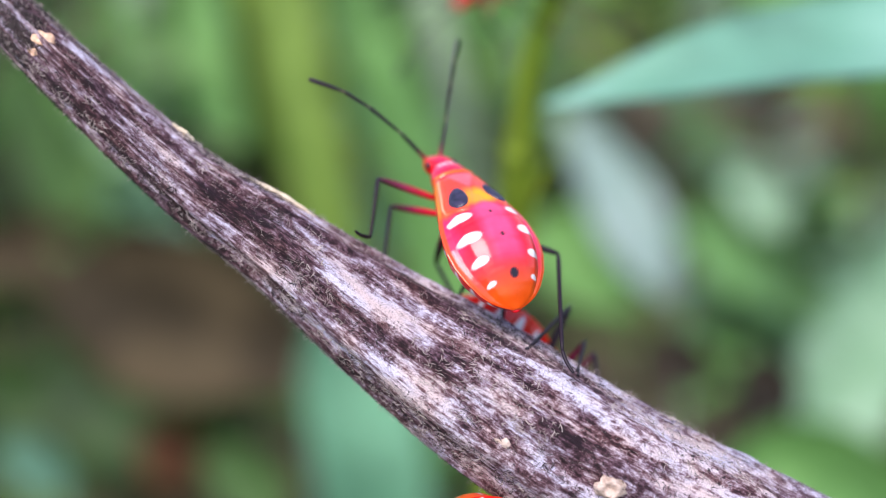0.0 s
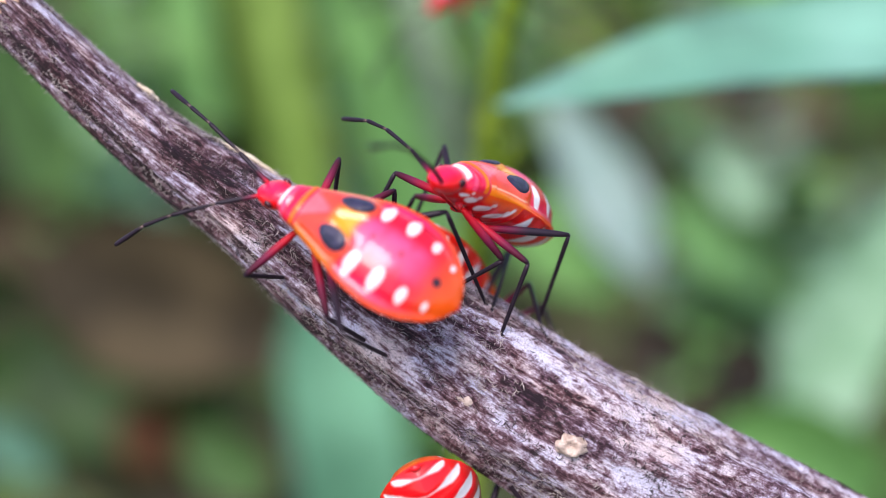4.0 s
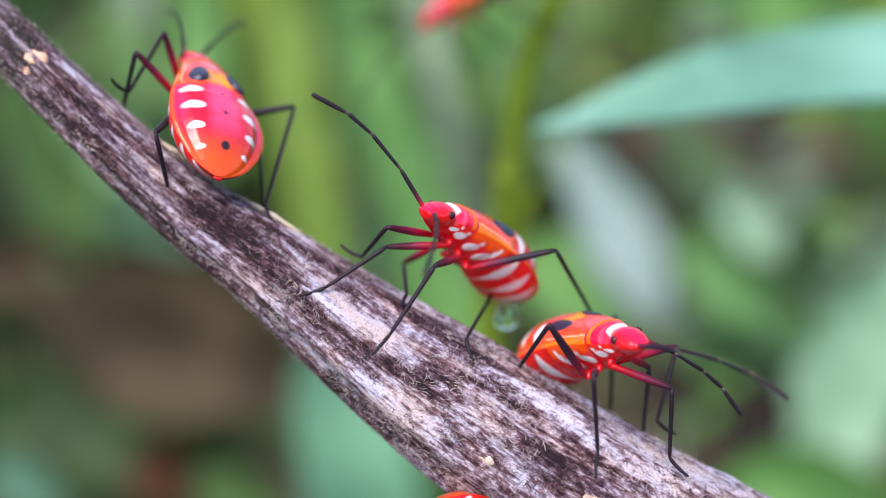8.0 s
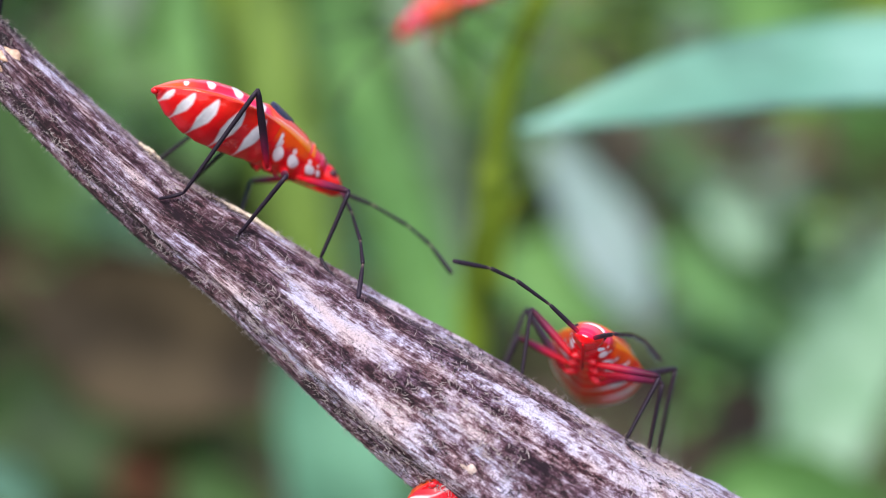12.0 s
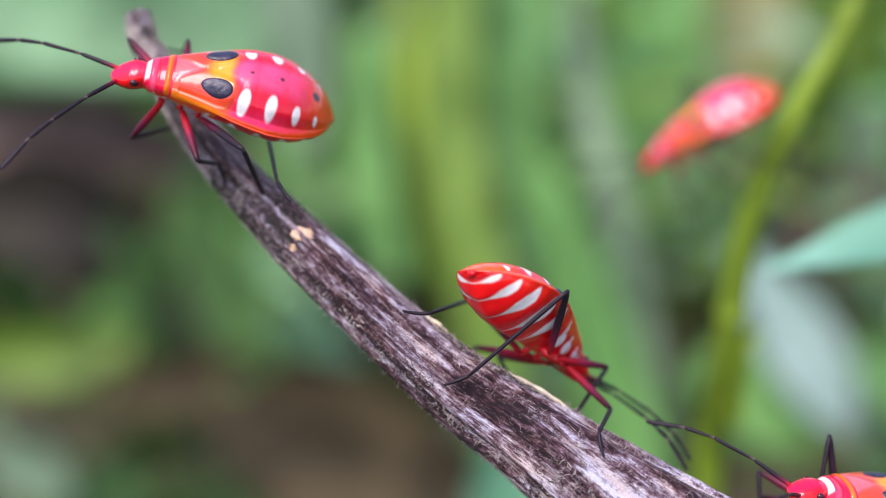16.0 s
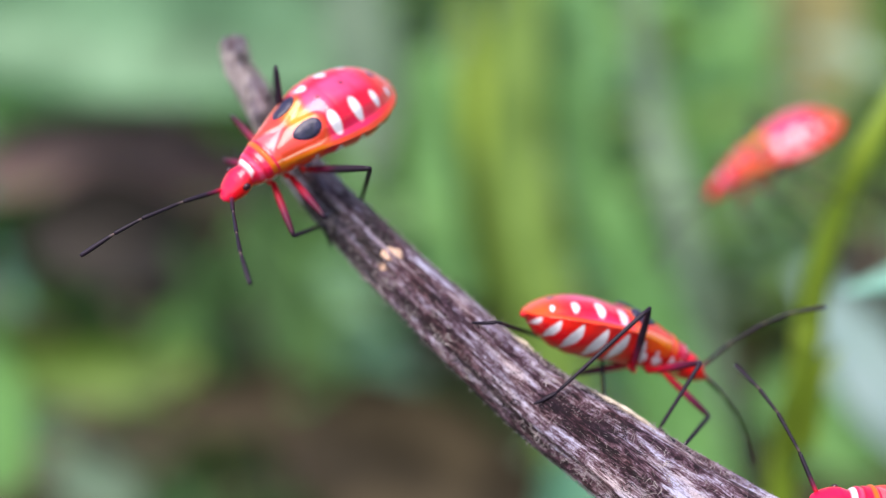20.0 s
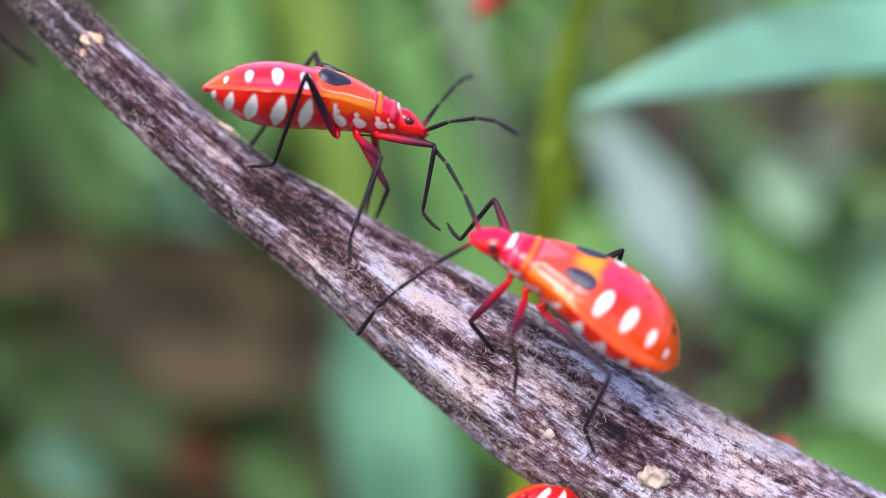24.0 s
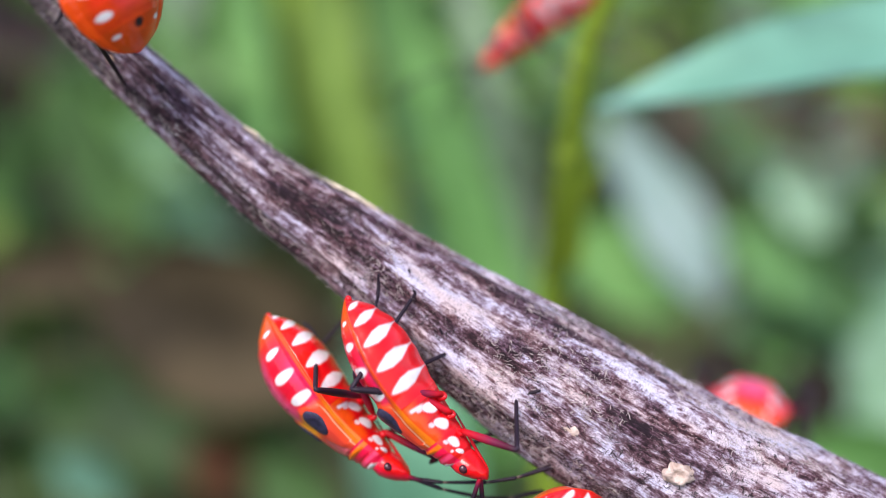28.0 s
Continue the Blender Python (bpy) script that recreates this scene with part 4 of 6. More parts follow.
LURKER_ROWS = [
    (0, 3.73, 88.15, -7.74, 0.731, 0.318, -0.604, 0.291, 0.655, 0.697),
    (0.5, 3.38, 88.49, -8.15, 0.755, 0.254, -0.605, 0.318, 0.664, 0.676),
    (1, 2.94, 88.71, -7.51, 0.717, 0.308, -0.626, 0.306, 0.668, 0.679),
    (1.5, 1.26, 87.92, -6.23, 0.708, 0.354, -0.611, 0.287, 0.646, 0.707),
    (2, 0.71, 87.49, -5.48, 0.71, 0.375, -0.597, 0.27, 0.638, 0.721),
    (2.5, 2.03, 87.77, -5.89, 0.707, 0.39, -0.59, 0.26, 0.633, 0.729),
    (3.5, 1.85, 87.04, -5.62, 0.666, 0.418, -0.618, 0.275, 0.633, 0.724),
    (4.5, 1.54, 86.32, -5.39, 0.665, 0.35, -0.66, 0.322, 0.663, 0.676),
    (5, 2.24, 88, -6.23, 0.773, 0.221, -0.595, 0.322, 0.671, 0.668),
    (5.5, 3.075, 83.129, -5.827, 0.908, -0.095, -0.409, 0.418, 0.288, 0.862),
    (6, 4.501, 79.554, -6.276, 0.946, -0.317, 0.061, 0.152, 0.606, 0.781),
    (6.5, 6.17, 77.546, -6.078, 0.922, -0.362, 0.136, 0.075, 0.513, 0.855),
    (7, 6.966, 81.548, -6.722, 0.959, -0.193, 0.21, -0.106, 0.445, 0.889),
    (7.5, 7.973, 81.308, -6.339, 0.844, -0.463, 0.27, -0.205, 0.186, 0.961),
    (8, 9.208, 81.017, -5.293, 0.385, -0.906, 0.175, -0.334, 0.04, 0.942),
    (8.5, 9.785, 80.203, -6.092, 0.058, -0.977, 0.205, -0.068, 0.201, 0.977),
    (9, 10.181, 78.815, -5.343, -0.328, -0.906, 0.269, 0.502, 0.074, 0.862),
    (9.5, 11.066, 81.856, -5.971, -0.361, -0.844, 0.396, 0.606, 0.11, 0.788),
    (10, 9.642, 80.878, -4.979, 0.011, -0.971, 0.239, 0.176, 0.238, 0.955),
    (10.5, 10.201, 84.594, -5.451, 0.006, -0.946, 0.325, 0.211, 0.318, 0.924),
    (11, 11.233, 87.895, -6.19, -0.067, -0.904, 0.423, 0.254, 0.394, 0.883),
    (11.5, 10.995, 87.287, -6.516, -0.1, -0.921, 0.377, 0.297, 0.334, 0.894),
    (12.5, 11.161, 83.987, -5.319, -0.204, -0.923, 0.326, 0.457, 0.205, 0.866),
    (13.5, 11.234, 80.203, -4.889, -0.293, -0.888, 0.355, 0.534, 0.156, 0.831),
    (14, 10.589, 79.403, -4.324, -0.383, -0.881, 0.279, 0.538, 0.033, 0.842),
    (14.5, 10.946, 81.215, -3.615, -0.547, -0.812, 0.203, 0.475, -0.102, 0.874),
    (15, 10.414, 85.324, -4.337, -0.622, -0.75, 0.225, 0.486, -0.145, 0.862),
    (15.5, 10.751, 86.259, -4.91, -0.699, -0.653, 0.292, 0.542, -0.217, 0.812),
    (16, 9.81, 86.37, -4.58, -0.787, -0.542, 0.296, 0.509, -0.298, 0.808),
    (17, 8.84, 86.98, -4.83, -0.884, -0.345, 0.317, 0.45, -0.437, 0.779),
    (18, 9.62, 88.34, -5.57, -0.876, -0.373, 0.305, 0.458, -0.45, 0.767),
    (19, 9.03, 87.2, -4.66, -0.875, -0.356, 0.328, 0.468, -0.45, 0.761),
    (20, 6.62, 84.01, -3.76, -0.908, -0.287, 0.306, 0.416, -0.519, 0.747),
    (20.5, 5.981, 83.883, -2.585, -0.896, -0.328, 0.299, 0.439, -0.548, 0.712),
    (21, 6.27, 83.484, -3.405, -0.902, -0.367, 0.227, 0.416, -0.595, 0.688),
    (21.5, 5.901, 82.079, -3.296, -0.818, -0.525, 0.235, 0.538, -0.552, 0.638),
    (22.5, 5.646, 78.561, -3.602, -0.752, -0.618, 0.23, 0.605, -0.508, 0.613),
    (23.5, 5.089, 74.781, -2.929, -0.925, -0.18, 0.335, 0.374, -0.592, 0.714),
    (24, 3.995, 72.742, -2.776, -0.845, -0.04, 0.533, 0.429, -0.645, 0.632),
    (24.5, 0.795, 71.555, -1.797, -0.903, -0.041, 0.427, 0.284, -0.804, 0.523),
    (25, -3.531, 71.719, -0.384, -0.893, -0.047, 0.448, 0.296, -0.81, 0.506),
    (25.5, -7.867, 72.062, 3.636, -0.826, -0.037, 0.563, 0.339, -0.83, 0.443),
    (26, -13.704, 73.214, 6.546, -0.726, -0.011, 0.687, 0.421, -0.797, 0.433),
    (26.5, -17.861, 72.309, 10.569, -0.659, -0.1, 0.746, 0.448, -0.848, 0.282),
    (27, -24.174, 72.71, 13.448, -0.632, -0.247, 0.734, 0.486, -0.865, 0.128),
    (27.5, -26.212, 71.96, 17.609, -0.539, -0.278, 0.795, 0.562, -0.822, 0.093),
    (28, -27.341, 70.851, 19.197, -0.452, -0.292, 0.843, 0.635, -0.769, 0.074),
]

HANGER_ROWS = [
    (0, 1.97, 81.19, -20.99, 0.345, 0.561, -0.752, -0.25, 0.8, 0.5),
    (2.5, 1.47, 80.7, -20.98, 0.286, 0.58, -0.763, -0.25, 0.8, 0.5),
    (4.5, 1.43, 79.17, -20.91, 0.285, 0.569, -0.771, -0.25, 0.8, 0.5),
    (14, 2.56, 83.25, -18.1, 0.298, 0.57, -0.766, -0.25, 0.8, 0.5),
    (24.5, 3.23, 79.78, -20.92, 0.332, 0.558, -0.76, -0.25, 0.8, 0.5),
    (27, 2.77, 78.6, -20.49, 0.323, 0.573, -0.754, -0.25, 0.8, 0.5),
    (28, 3.1, 79.07, -21.07, 0.335, 0.536, -0.775, -0.25, 0.8, 0.5),
]

STALK_BUG_ROWS = [
    (0, 5.98, 120.03, 28.09, -0.86, 0.2, -0.47, -0.36, -0.68, 0.62),
    (4.5, 6.09, 118.59, 24.39, -0.86, 0.2, -0.47, -0.36, -0.68, 0.62),
    (6, 5, 117.62, 29.23, -0.86, 0.2, -0.47, -0.36, -0.68, 0.62),
    (8, 3.58, 118.73, 28.13, -0.86, 0.2, -0.47, -0.36, -0.68, 0.62),
    (10, 3.26, 119.17, 29.5, -0.86, 0.2, -0.47, -0.36, -0.68, 0.62),
    (11, 3.46, 118.86, 29, -0.86, 0.2, -0.47, -0.36, -0.68, 0.62),
    (11.5, 2.85, 120.15, 27.17, -0.86, 0.2, -0.47, -0.36, -0.68, 0.62),
    (14, 3.39, 120.39, 29.1, -0.86, 0.2, -0.47, -0.36, -0.68, 0.62),
    (15, 3.79, 120.4, 29.36, -0.86, 0.2, -0.47, -0.36, -0.68, 0.62),
    (16, 3.31, 122, 28.81, -0.86, 0.2, -0.47, -0.36, -0.68, 0.62),
    (17, 0.89, 122.61, 28.24, -0.86, 0.2, -0.47, -0.36, -0.68, 0.62),
    (18, 1.18, 122.69, 29.49, -0.86, 0.2, -0.47, -0.36, -0.68, 0.62),
    (19, 0.82, 121.9, 29.16, -0.86, 0.2, -0.47, -0.36, -0.68, 0.62),
    (20, 1.98, 121.45, 28.15, -0.86, 0.2, -0.47, -0.36, -0.68, 0.62),
    (21, 1.86, 120.88, 28.44, -0.86, 0.2, -0.47, -0.36, -0.68, 0.62),
    (21.5, 0.68, 120.82, 28.25, -0.86, 0.2, -0.47, -0.36, -0.68, 0.62),
    (24, 3.941, 118.964, 28.073, -0.75, 0.2, -0.62, -0.3, 0.2, 0.85),
    (25, 3.516, 118.959, 25.581, -0.75, 0.2, -0.62, -0.3, 0.2, 0.85),
    (26, 2.672, 118.791, 24.557, -0.68, 0.25, -0.68, -0.3, 0.2, 0.85),
    (27, 2.843, 117.593, 23.717, -0.52, 0.3, -0.8, -0.3, 0.2, 0.85),
    (28, 3.107, 117.83, 22.643, -0.8, 0.2, -0.55, -0.3, 0.2, 0.85),
]

HIDDEN_BUG_ROWS = [
    (0, 25.3, 108.44, -31.85, 0.409, 0.855, 0.32, 0.301, -0.457, 0.837),
    (22, 18.97, 112.37, -23.56, 0.377, 0.847, 0.375, 0.33, -0.501, 0.8),
    (24.5, 25.27, 107.16, -20.74, 0.399, 0.815, 0.421, 0.254, -0.539, 0.803),
    (25, 26.4, 107.65, -18.96, 0.292, 0.881, 0.372, 0.26, -0.447, 0.856),
    (25.5, 25.11, 107.99, -14.68, 0.22, 0.85, 0.47, 0.2, -0.5, 0.84),
    (26, 23.81, 108.27, -14.1, 0.14, 0.8, 0.58, 0.1, -0.58, 0.81),
    (26.5, 23.8, 106.73, -15.11, 0.2, 0.88, 0.42, 0.15, -0.41, 0.9),
    (27, 22.17, 106.5, -15.37, 0.245, 0.966, 0.084, 0.179, -0.131, 0.975),
    (27.5, 19.808, 106.448, -15.174, 0.22, 0.973, 0.069, 0.18, -0.11, 0.977),
    (28, 19.86, 106.784, -14.207, 0.228, 0.97, 0.081, 0.178, -0.124, 0.976),
]

LEAF_BUG_ROWS = [
    (0, 60.74, 128.53, 21.7, -0.998, -0.008, -0.058, 0.055, 0.201, -0.978),
    (3.5, 61.98, 127.15, 16.87, -0.999, 0.001, -0.037, 0.036, 0.189, -0.981),
    (4.5, 48.34, 134.52, 15.82, -0.999, -0.001, -0.051, 0.05, 0.187, -0.981),
    (5, 46.01, 135.99, 14.08, -0.998, 0, -0.055, 0.054, 0.197, -0.979),
    (5.5, 44.88, 134.13, 15.21, -0.999, 0.001, -0.052, 0.051, 0.215, -0.975),
    (6, 42.89, 133.56, 16.49, -0.998, 0.01, -0.057, 0.058, 0.217, -0.974),
    (6.5, 44.5, 134.98, 16.18, -0.999, -0.001, -0.049, 0.048, 0.202, -0.978),
    (7, 56.51, 127.38, 17.3, -0.998, -0.006, -0.06, 0.058, 0.205, -0.977),
    (8, 60.7, 127.09, 19.16, -0.998, -0.003, -0.06, 0.058, 0.211, -0.976),
    (28, 54.48, 128.17, 17.72, -0.998, -0.043, -0.038, 0.029, 0.202, -0.979),
]

CLIMBER_FEELER_ROWS = [
    (0, 56, 38, 26, 35),
    (1, 47, 14, 14, 32),
    (2, -25, 53, 104, 11),
    (2.5, -25, 50, 110, 20),
    (4.5, 15, 0, 101, 5),
    (5, 89, -13, 27, 53),
    (6, 14, 8, 59, 53),
    (7, 51, -11, 80, 2),
    (8, 46, -13, 38, 23),
    (9, 41, -7, 47, 9),
    (9.5, 23, -7, 63, 54),
    (10, 95, 53, 32, -4),
    (10.5, 6, -21, 19, -6),
    (15.5, 93, 57, 33, -10),
    (16, 56, 14, 20, -10),
    (17, 62, -7, 14, -13),
    (18, 62, 56, 23, 17),
    (19, -25, -61, 8, 2),
    (20, 63, 32, 11, 14),
    (21, 50, 38, 5, 17),
    (21.5, 49, 26, -2, 25),
    (26.5, 48, 42, 14, -17),
    (27, 23, 8, 35, -19),
    (28, -13, -31, -27, -34),
]

WANDERER_FEELER_ROWS = [
    (0, 35, 12, 35, 12),
    (1.5, 2, -32, 22, -11),
    (2, 20, -40, 77, -31),
    (2.5, 41, -34, 5, -4),
    (4.5, 44, 5, 14, 17),
    (5, 74, 50, 41, -4),
    (6, -1, -1, 26, -4),
    (7, 86, 41, 33, -7),
    (7.5, 23, -7, 19, -1),
    (9, -60, 26, 56, 47),
    (9.5, -45, 13, 44, 29),
    (10, 1, 1, 80, -4),
    (11, 7, -5, 59, -16),
    (11.5, -22, 8, 92, -30),
    (13.5, -32, -15, 35, -29),
    (14, -37, -16, 32, -16),
    (15, -42, -1, 32, 5),
    (16, -50, -8, 29, 2),
    (17, -27, 18, 14, 12),
    (18, -19, 14, 10, 8),
    (19, -25, 50, -2, 13),
    (20, -25, 62, -19, -19),
    (21, 8, 23, 83, -4),
    (21.5, -14, 55, 50, 42),
    (23.5, 32, 62, 50, 62),
    (24, 65, 30, 62, 29),
    (25.5, 38, 4, -52, -7),
    (26, 19, 50, -35, 57),
    (26.5, 12, 32, -16, 26),
    (27, -12, 21, -60, 32),
    (28, -26, 53, 17, 32),
]

LURKER_FEELER_ROWS = [
    (0, 35, 12, 35, 12),
    (5.5, 30, 23, 35, 12),
    (6, 65, 80, -10, -25),
    (6.5, 58, -12, -13, -40),
    (7, 110, 53, -16, -31),
    (8, 110, -31, -25, -19),
    (9, 35, 12, 95, -16),
    (9.5, 35, 12, 65, -13),
    (10, 32, 17, 44, 17),
    (11, 20, 20, 59, 50),
    (11.5, 29, -9, 47, 17),
    (13.5, 32, 26, 60, 0),
    (14, 34, 36, 95, -13),
    (15, 35, 12, 23, -1),
    (15.5, 35, 12, 36, 2),
    (17, 35, 12, 47, 5),
    (20, 19, -17, 50, 29),
    (21, 38, 6, -7, 44),
    (21.5, 40, 9, 33, 27),
    (23.5, 107, 41, 56, 8),
    (24, 41, -52, 47, 2),
    (25, 35, -22, 26, -7),
    (26, 14, -25, 35, -10),
    (26.5, 80, 37, 35, -44),
    (28, 35, 12, 35, 12),
]

CLIMBER_FOOT_ROWS = [
    (0, -3, 6.37, 78.33, -5.89, -2.52, -5.81, -1.04),
    (0, 1, -6.17, 82.06, 1.44, 6.21, 4.38, -0.2),
    (0, 2, -5.49, 85.1, -1.11, 6.15, 2.92, -3.08),
    (0, 3, 1.57, 84.89, -6.83, 3.3, -0.16, -6.65),
    (1, -3, 7.51, 86.28, -7.1, -4.56, -0.71, -2.19),
    (1, -1, -5.98, 78.5, 1.07, 7.65, -1.38, -2.54),
    (1, 1, -7.79, 78.4, -0.37, 6.4, 4.06, 0.57),
    (1, 2, -3.62, 77.45, -3.21, 3.59, 5.14, 0.96),
    (1, 3, 5.75, 78.87, -7.48, -2.73, 4.95, 1.19),
    (2, -1, -5.37, 80.63, 0.56, 6.63, -4.03, -1.24),
    (2, 1, -7.13, 85.54, -3.02, 5.84, -1.02, -3.97),
    (2, 2, 4.24, 86.81, -7.87, -1.48, 0.76, -2.99),
    (2, 3, 7.58, 89.41, -6.98, -3.77, 4.19, -0.07),
    (2.5, -1, -4.64, 80.36, 0.36, 7.22, -3.43, -0.13),
    (2.5, 1, -0.95, 75.47, -4.4, 5.92, 4.57, -0.92),
    (2.5, 2, 4.02, 77.51, -6.83, 1.89, 5.49, 0.04),
    (2.5, 3, 6.82, 76.52, -6.03, -3.16, 4.88, 0.39),
    (4.5, -1, -2.81, 80.91, -1.28, 1.55, -4.02, -2.35),
    (4.5, 1, 0.64, 77.34, -4.75, -0.27, 0.43, -1.79),
    (4.5, 2, 6.69, 79.8, -6.12, -0.19, 4.68, -1.27),
    (4.5, 3, 4.59, 78.68, -4.58, 4.19, 6.39, -0.15),
    (5, -3, -1.82, 84.6, 0.05, 1.66, -5.79, 2.71),
    (5, -2, -2.21, 84.35, 0.04, -0.79, -3.9, 0.39),
    (5, -1, -3.84, 78.99, -2.45, 1.03, -3.85, -1.76),
    (5, 1, 5.61, 81.21, -6.72, 2.14, 3, -3.91),
    (5, 2, 7.46, 78.97, -1.41, 6.49, 3.24, 0.21),
    (6, -2, -5.14, 80.68, 0.07, 1.33, -4.95, 1.2),
    (6, -1, -2.8, 86.36, -3.03, 0.52, -3.38, 0.28),
    (6, 1, 4.48, 78.28, -4.87, 6.64, 3.44, -2.58),
    (6, 2, 5.78, 80.34, -3.33, 1.01, 5.35, -1.09),
    (7, -2, -2.97, 77.57, -1.01, -1.12, -3.13, -2.6),
    (7, -1, -7.07, 77.51, -0.29, 2.48, -4.65, -2.01),
    (7, 1, -3.53, 79.53, -3.26, -0.06, -0.64, -1.67),
    (7, 2, 2.28, 81.76, -2.38, -0.14, 3.64, 1.77),
    (7, 3, 7.35, 85.43, -1.26, -0.13, 5.16, 3.12),
    (8, -3, 1.21, 79.36, -3.99, -4.44, 0.11, -0.22),
    (8, -2, -2.73, 80.36, -1.06, 0.19, -4.41, -2.87),
    (8, -1, -5.81, 81.2, 1.38, 7.82, -1.36, -2.19),
    (8, 1, -7.99, 78.64, -0.66, 5.86, -2.06, -3.11),
    (8, 2, -3.62, 75.57, -3.54, 6.55, 2.56, -2.65),
    (8, 3, 10.58, 86.41, -3.15, -0.31, 5.19, 3.03),
    (9, -1, -15.86, 84.06, 3.51, 7.3, -3.31, -1.19),
    (9, 1, -10.08, 83.44, -2.51, 5.8, 2.37, -4.12),
    (9, 2, -3.51, 79.31, -4.56, 0.97, 5.28, -0.14),
    (9, 3, 1.96, 84.14, -2.3, -2.89, 4.73, 1.25),
    (9.5, 1, -18.32, 82.25, 2, 7.52, 1.66, -2.68),
    (9.5, 2, -9.4, 78.57, -3.5, 0.38, 5.04, -0.39),
    (10, 1, -25.86, 83.93, 10.3, 7.34, 2.98, -1.89),
    (10, 2, -23.62, 81.02, 6.27, 2.66, 5.56, -0.05),
    (10, 3, -16.07, 80.07, 3.31, -1.76, 3.94, 3.21),
    (15, 2, -35.16, 84.52, 20.31, 0.33, 5.04, -0.91),
    (15, 3, -27.23, 76.85, 16.88, -4.67, 1.26, -1.32),
    (16, -3, -28.46, 77.03, 17.79, -3.6, -0.85, -4.55),
    (16, -2, -38, 86, 28.86, 3, -5.53, -1.75),
    (16, -1, -40.53, 83.04, 28.2, 6.85, -3.88, -0.9),
    (16, 1, -37.72, 83.65, 23.01, 5.57, 1.62, -4.48),
    (16, 2, -33.74, 81.09, 19.7, 0.99, 5.31, -0.25),
    (16, 3, -30.63, 82.94, 16.94, -1.63, 5.36, 2.02),
    (17, -3, -30.17, 83.57, 19, -2.75, 2.88, 0.44),
    (17, -2, -38.14, 83.24, 27.96, 2.63, -5.61, -1.3),
    (17, -1, -40.29, 82.21, 26.12, 5.55, -4.45, -2.15),
    (17, 1, -35.72, 81.49, 20.18, 4.49, 2.28, -4.61),
    (17, 2, -34.71, 83.96, 20.4, 0.75, 2.15, -4.92),
    (17, 3, -30.01, 80.41, 16.59, -1.18, 5.59, 2.08),
    (18, -3, -30.92, 87.49, 19.64, -3.73, -0.92, -4.36),
    (18, -2, -37.83, 81.15, 27.03, 2.28, -5.63, -0.86),
    (18, -1, -39.93, 80.27, 25.44, 5.15, -4.73, -1.83),
    (18, 1, -35.59, 79.76, 20, 4.55, 1.9, -4.72),
    (18, 2, -32.68, 81.74, 17.51, 0.89, 2.85, -4.73),
    (18, 3, -30.71, 78.85, 18.16, -1.12, 5.79, 1.86),
    (19, -3, -37, 83.7, 28.26, -1.5, -6.02, 1.05),
    (19, -2, -38.41, 81.18, 26.21, 1.99, -5.6, -0.92),
    (19, -1, -40.29, 80.31, 24.51, 4.68, -4.89, -1.73),
    (19, 1, -36.01, 80, 19.69, 4.6, 1.56, -4.79),
    (19, 2, -33.02, 82, 17.7, 0.83, 2.93, -4.66),
    (19, 3, -29.78, 79.88, 18.19, -1.66, 5.84, 1.23),
    (20, -3, -37.56, 84.34, 27.07, -0.78, -3.51, 3.97),
    (20, -2, -39.69, 84.31, 24.35, 2.45, -5.57, -0.09),
    (20, -1, -40.91, 84.8, 22.12, 4.47, -4.66, -2.44),
    (20, 1, -32.81, 81.17, 16.8, 5.31, 4.74, -1.6),
    (20, 2, -32.08, 81.44, 18.03, 3.17, 5.6, -0.73),
    (20, 3, -30.69, 83.75, 18.74, -0.64, 6.16, 1.61),
    (21, -3, -38.2, 85.57, 27.03, 0.04, -3.13, 4.38),
    (21, -2, -37.87, 81.44, 23.12, 3.76, -2.59, 3.31),
    (21, -1, -37.76, 79.68, 20.56, 6.89, -0.87, 2.41),
    (21, 1, -33.41, 82.63, 16.81, 6.5, 3.94, -1.92),
    (21, 2, -28.99, 79.96, 15.57, 0.55, 3.2, -4.36),
    (21, 3, -33.03, 85.18, 21.54, -1.65, 5.41, 1.92),
    (27, 1, -13.16, 82.6, -3.61, 6.89, -0.02, -3.54),
    (27, 2, -16.22, 75.06, 1.93, 2.35, 5.38, 0.64),
    (27, 3, -25.91, 78.95, 9.5, -3.51, 3.4, 1.64),
    (28, 1, -2.68, 82.35, -12.54, 7.83, 1.22, -2.2),
    (28, 2, -9.97, 77.96, -2.92, 0.14, 4.91, -0.55),
    (28, 3, -14.64, 82, -5.7, -0.5, 5.74, 2.33),
]

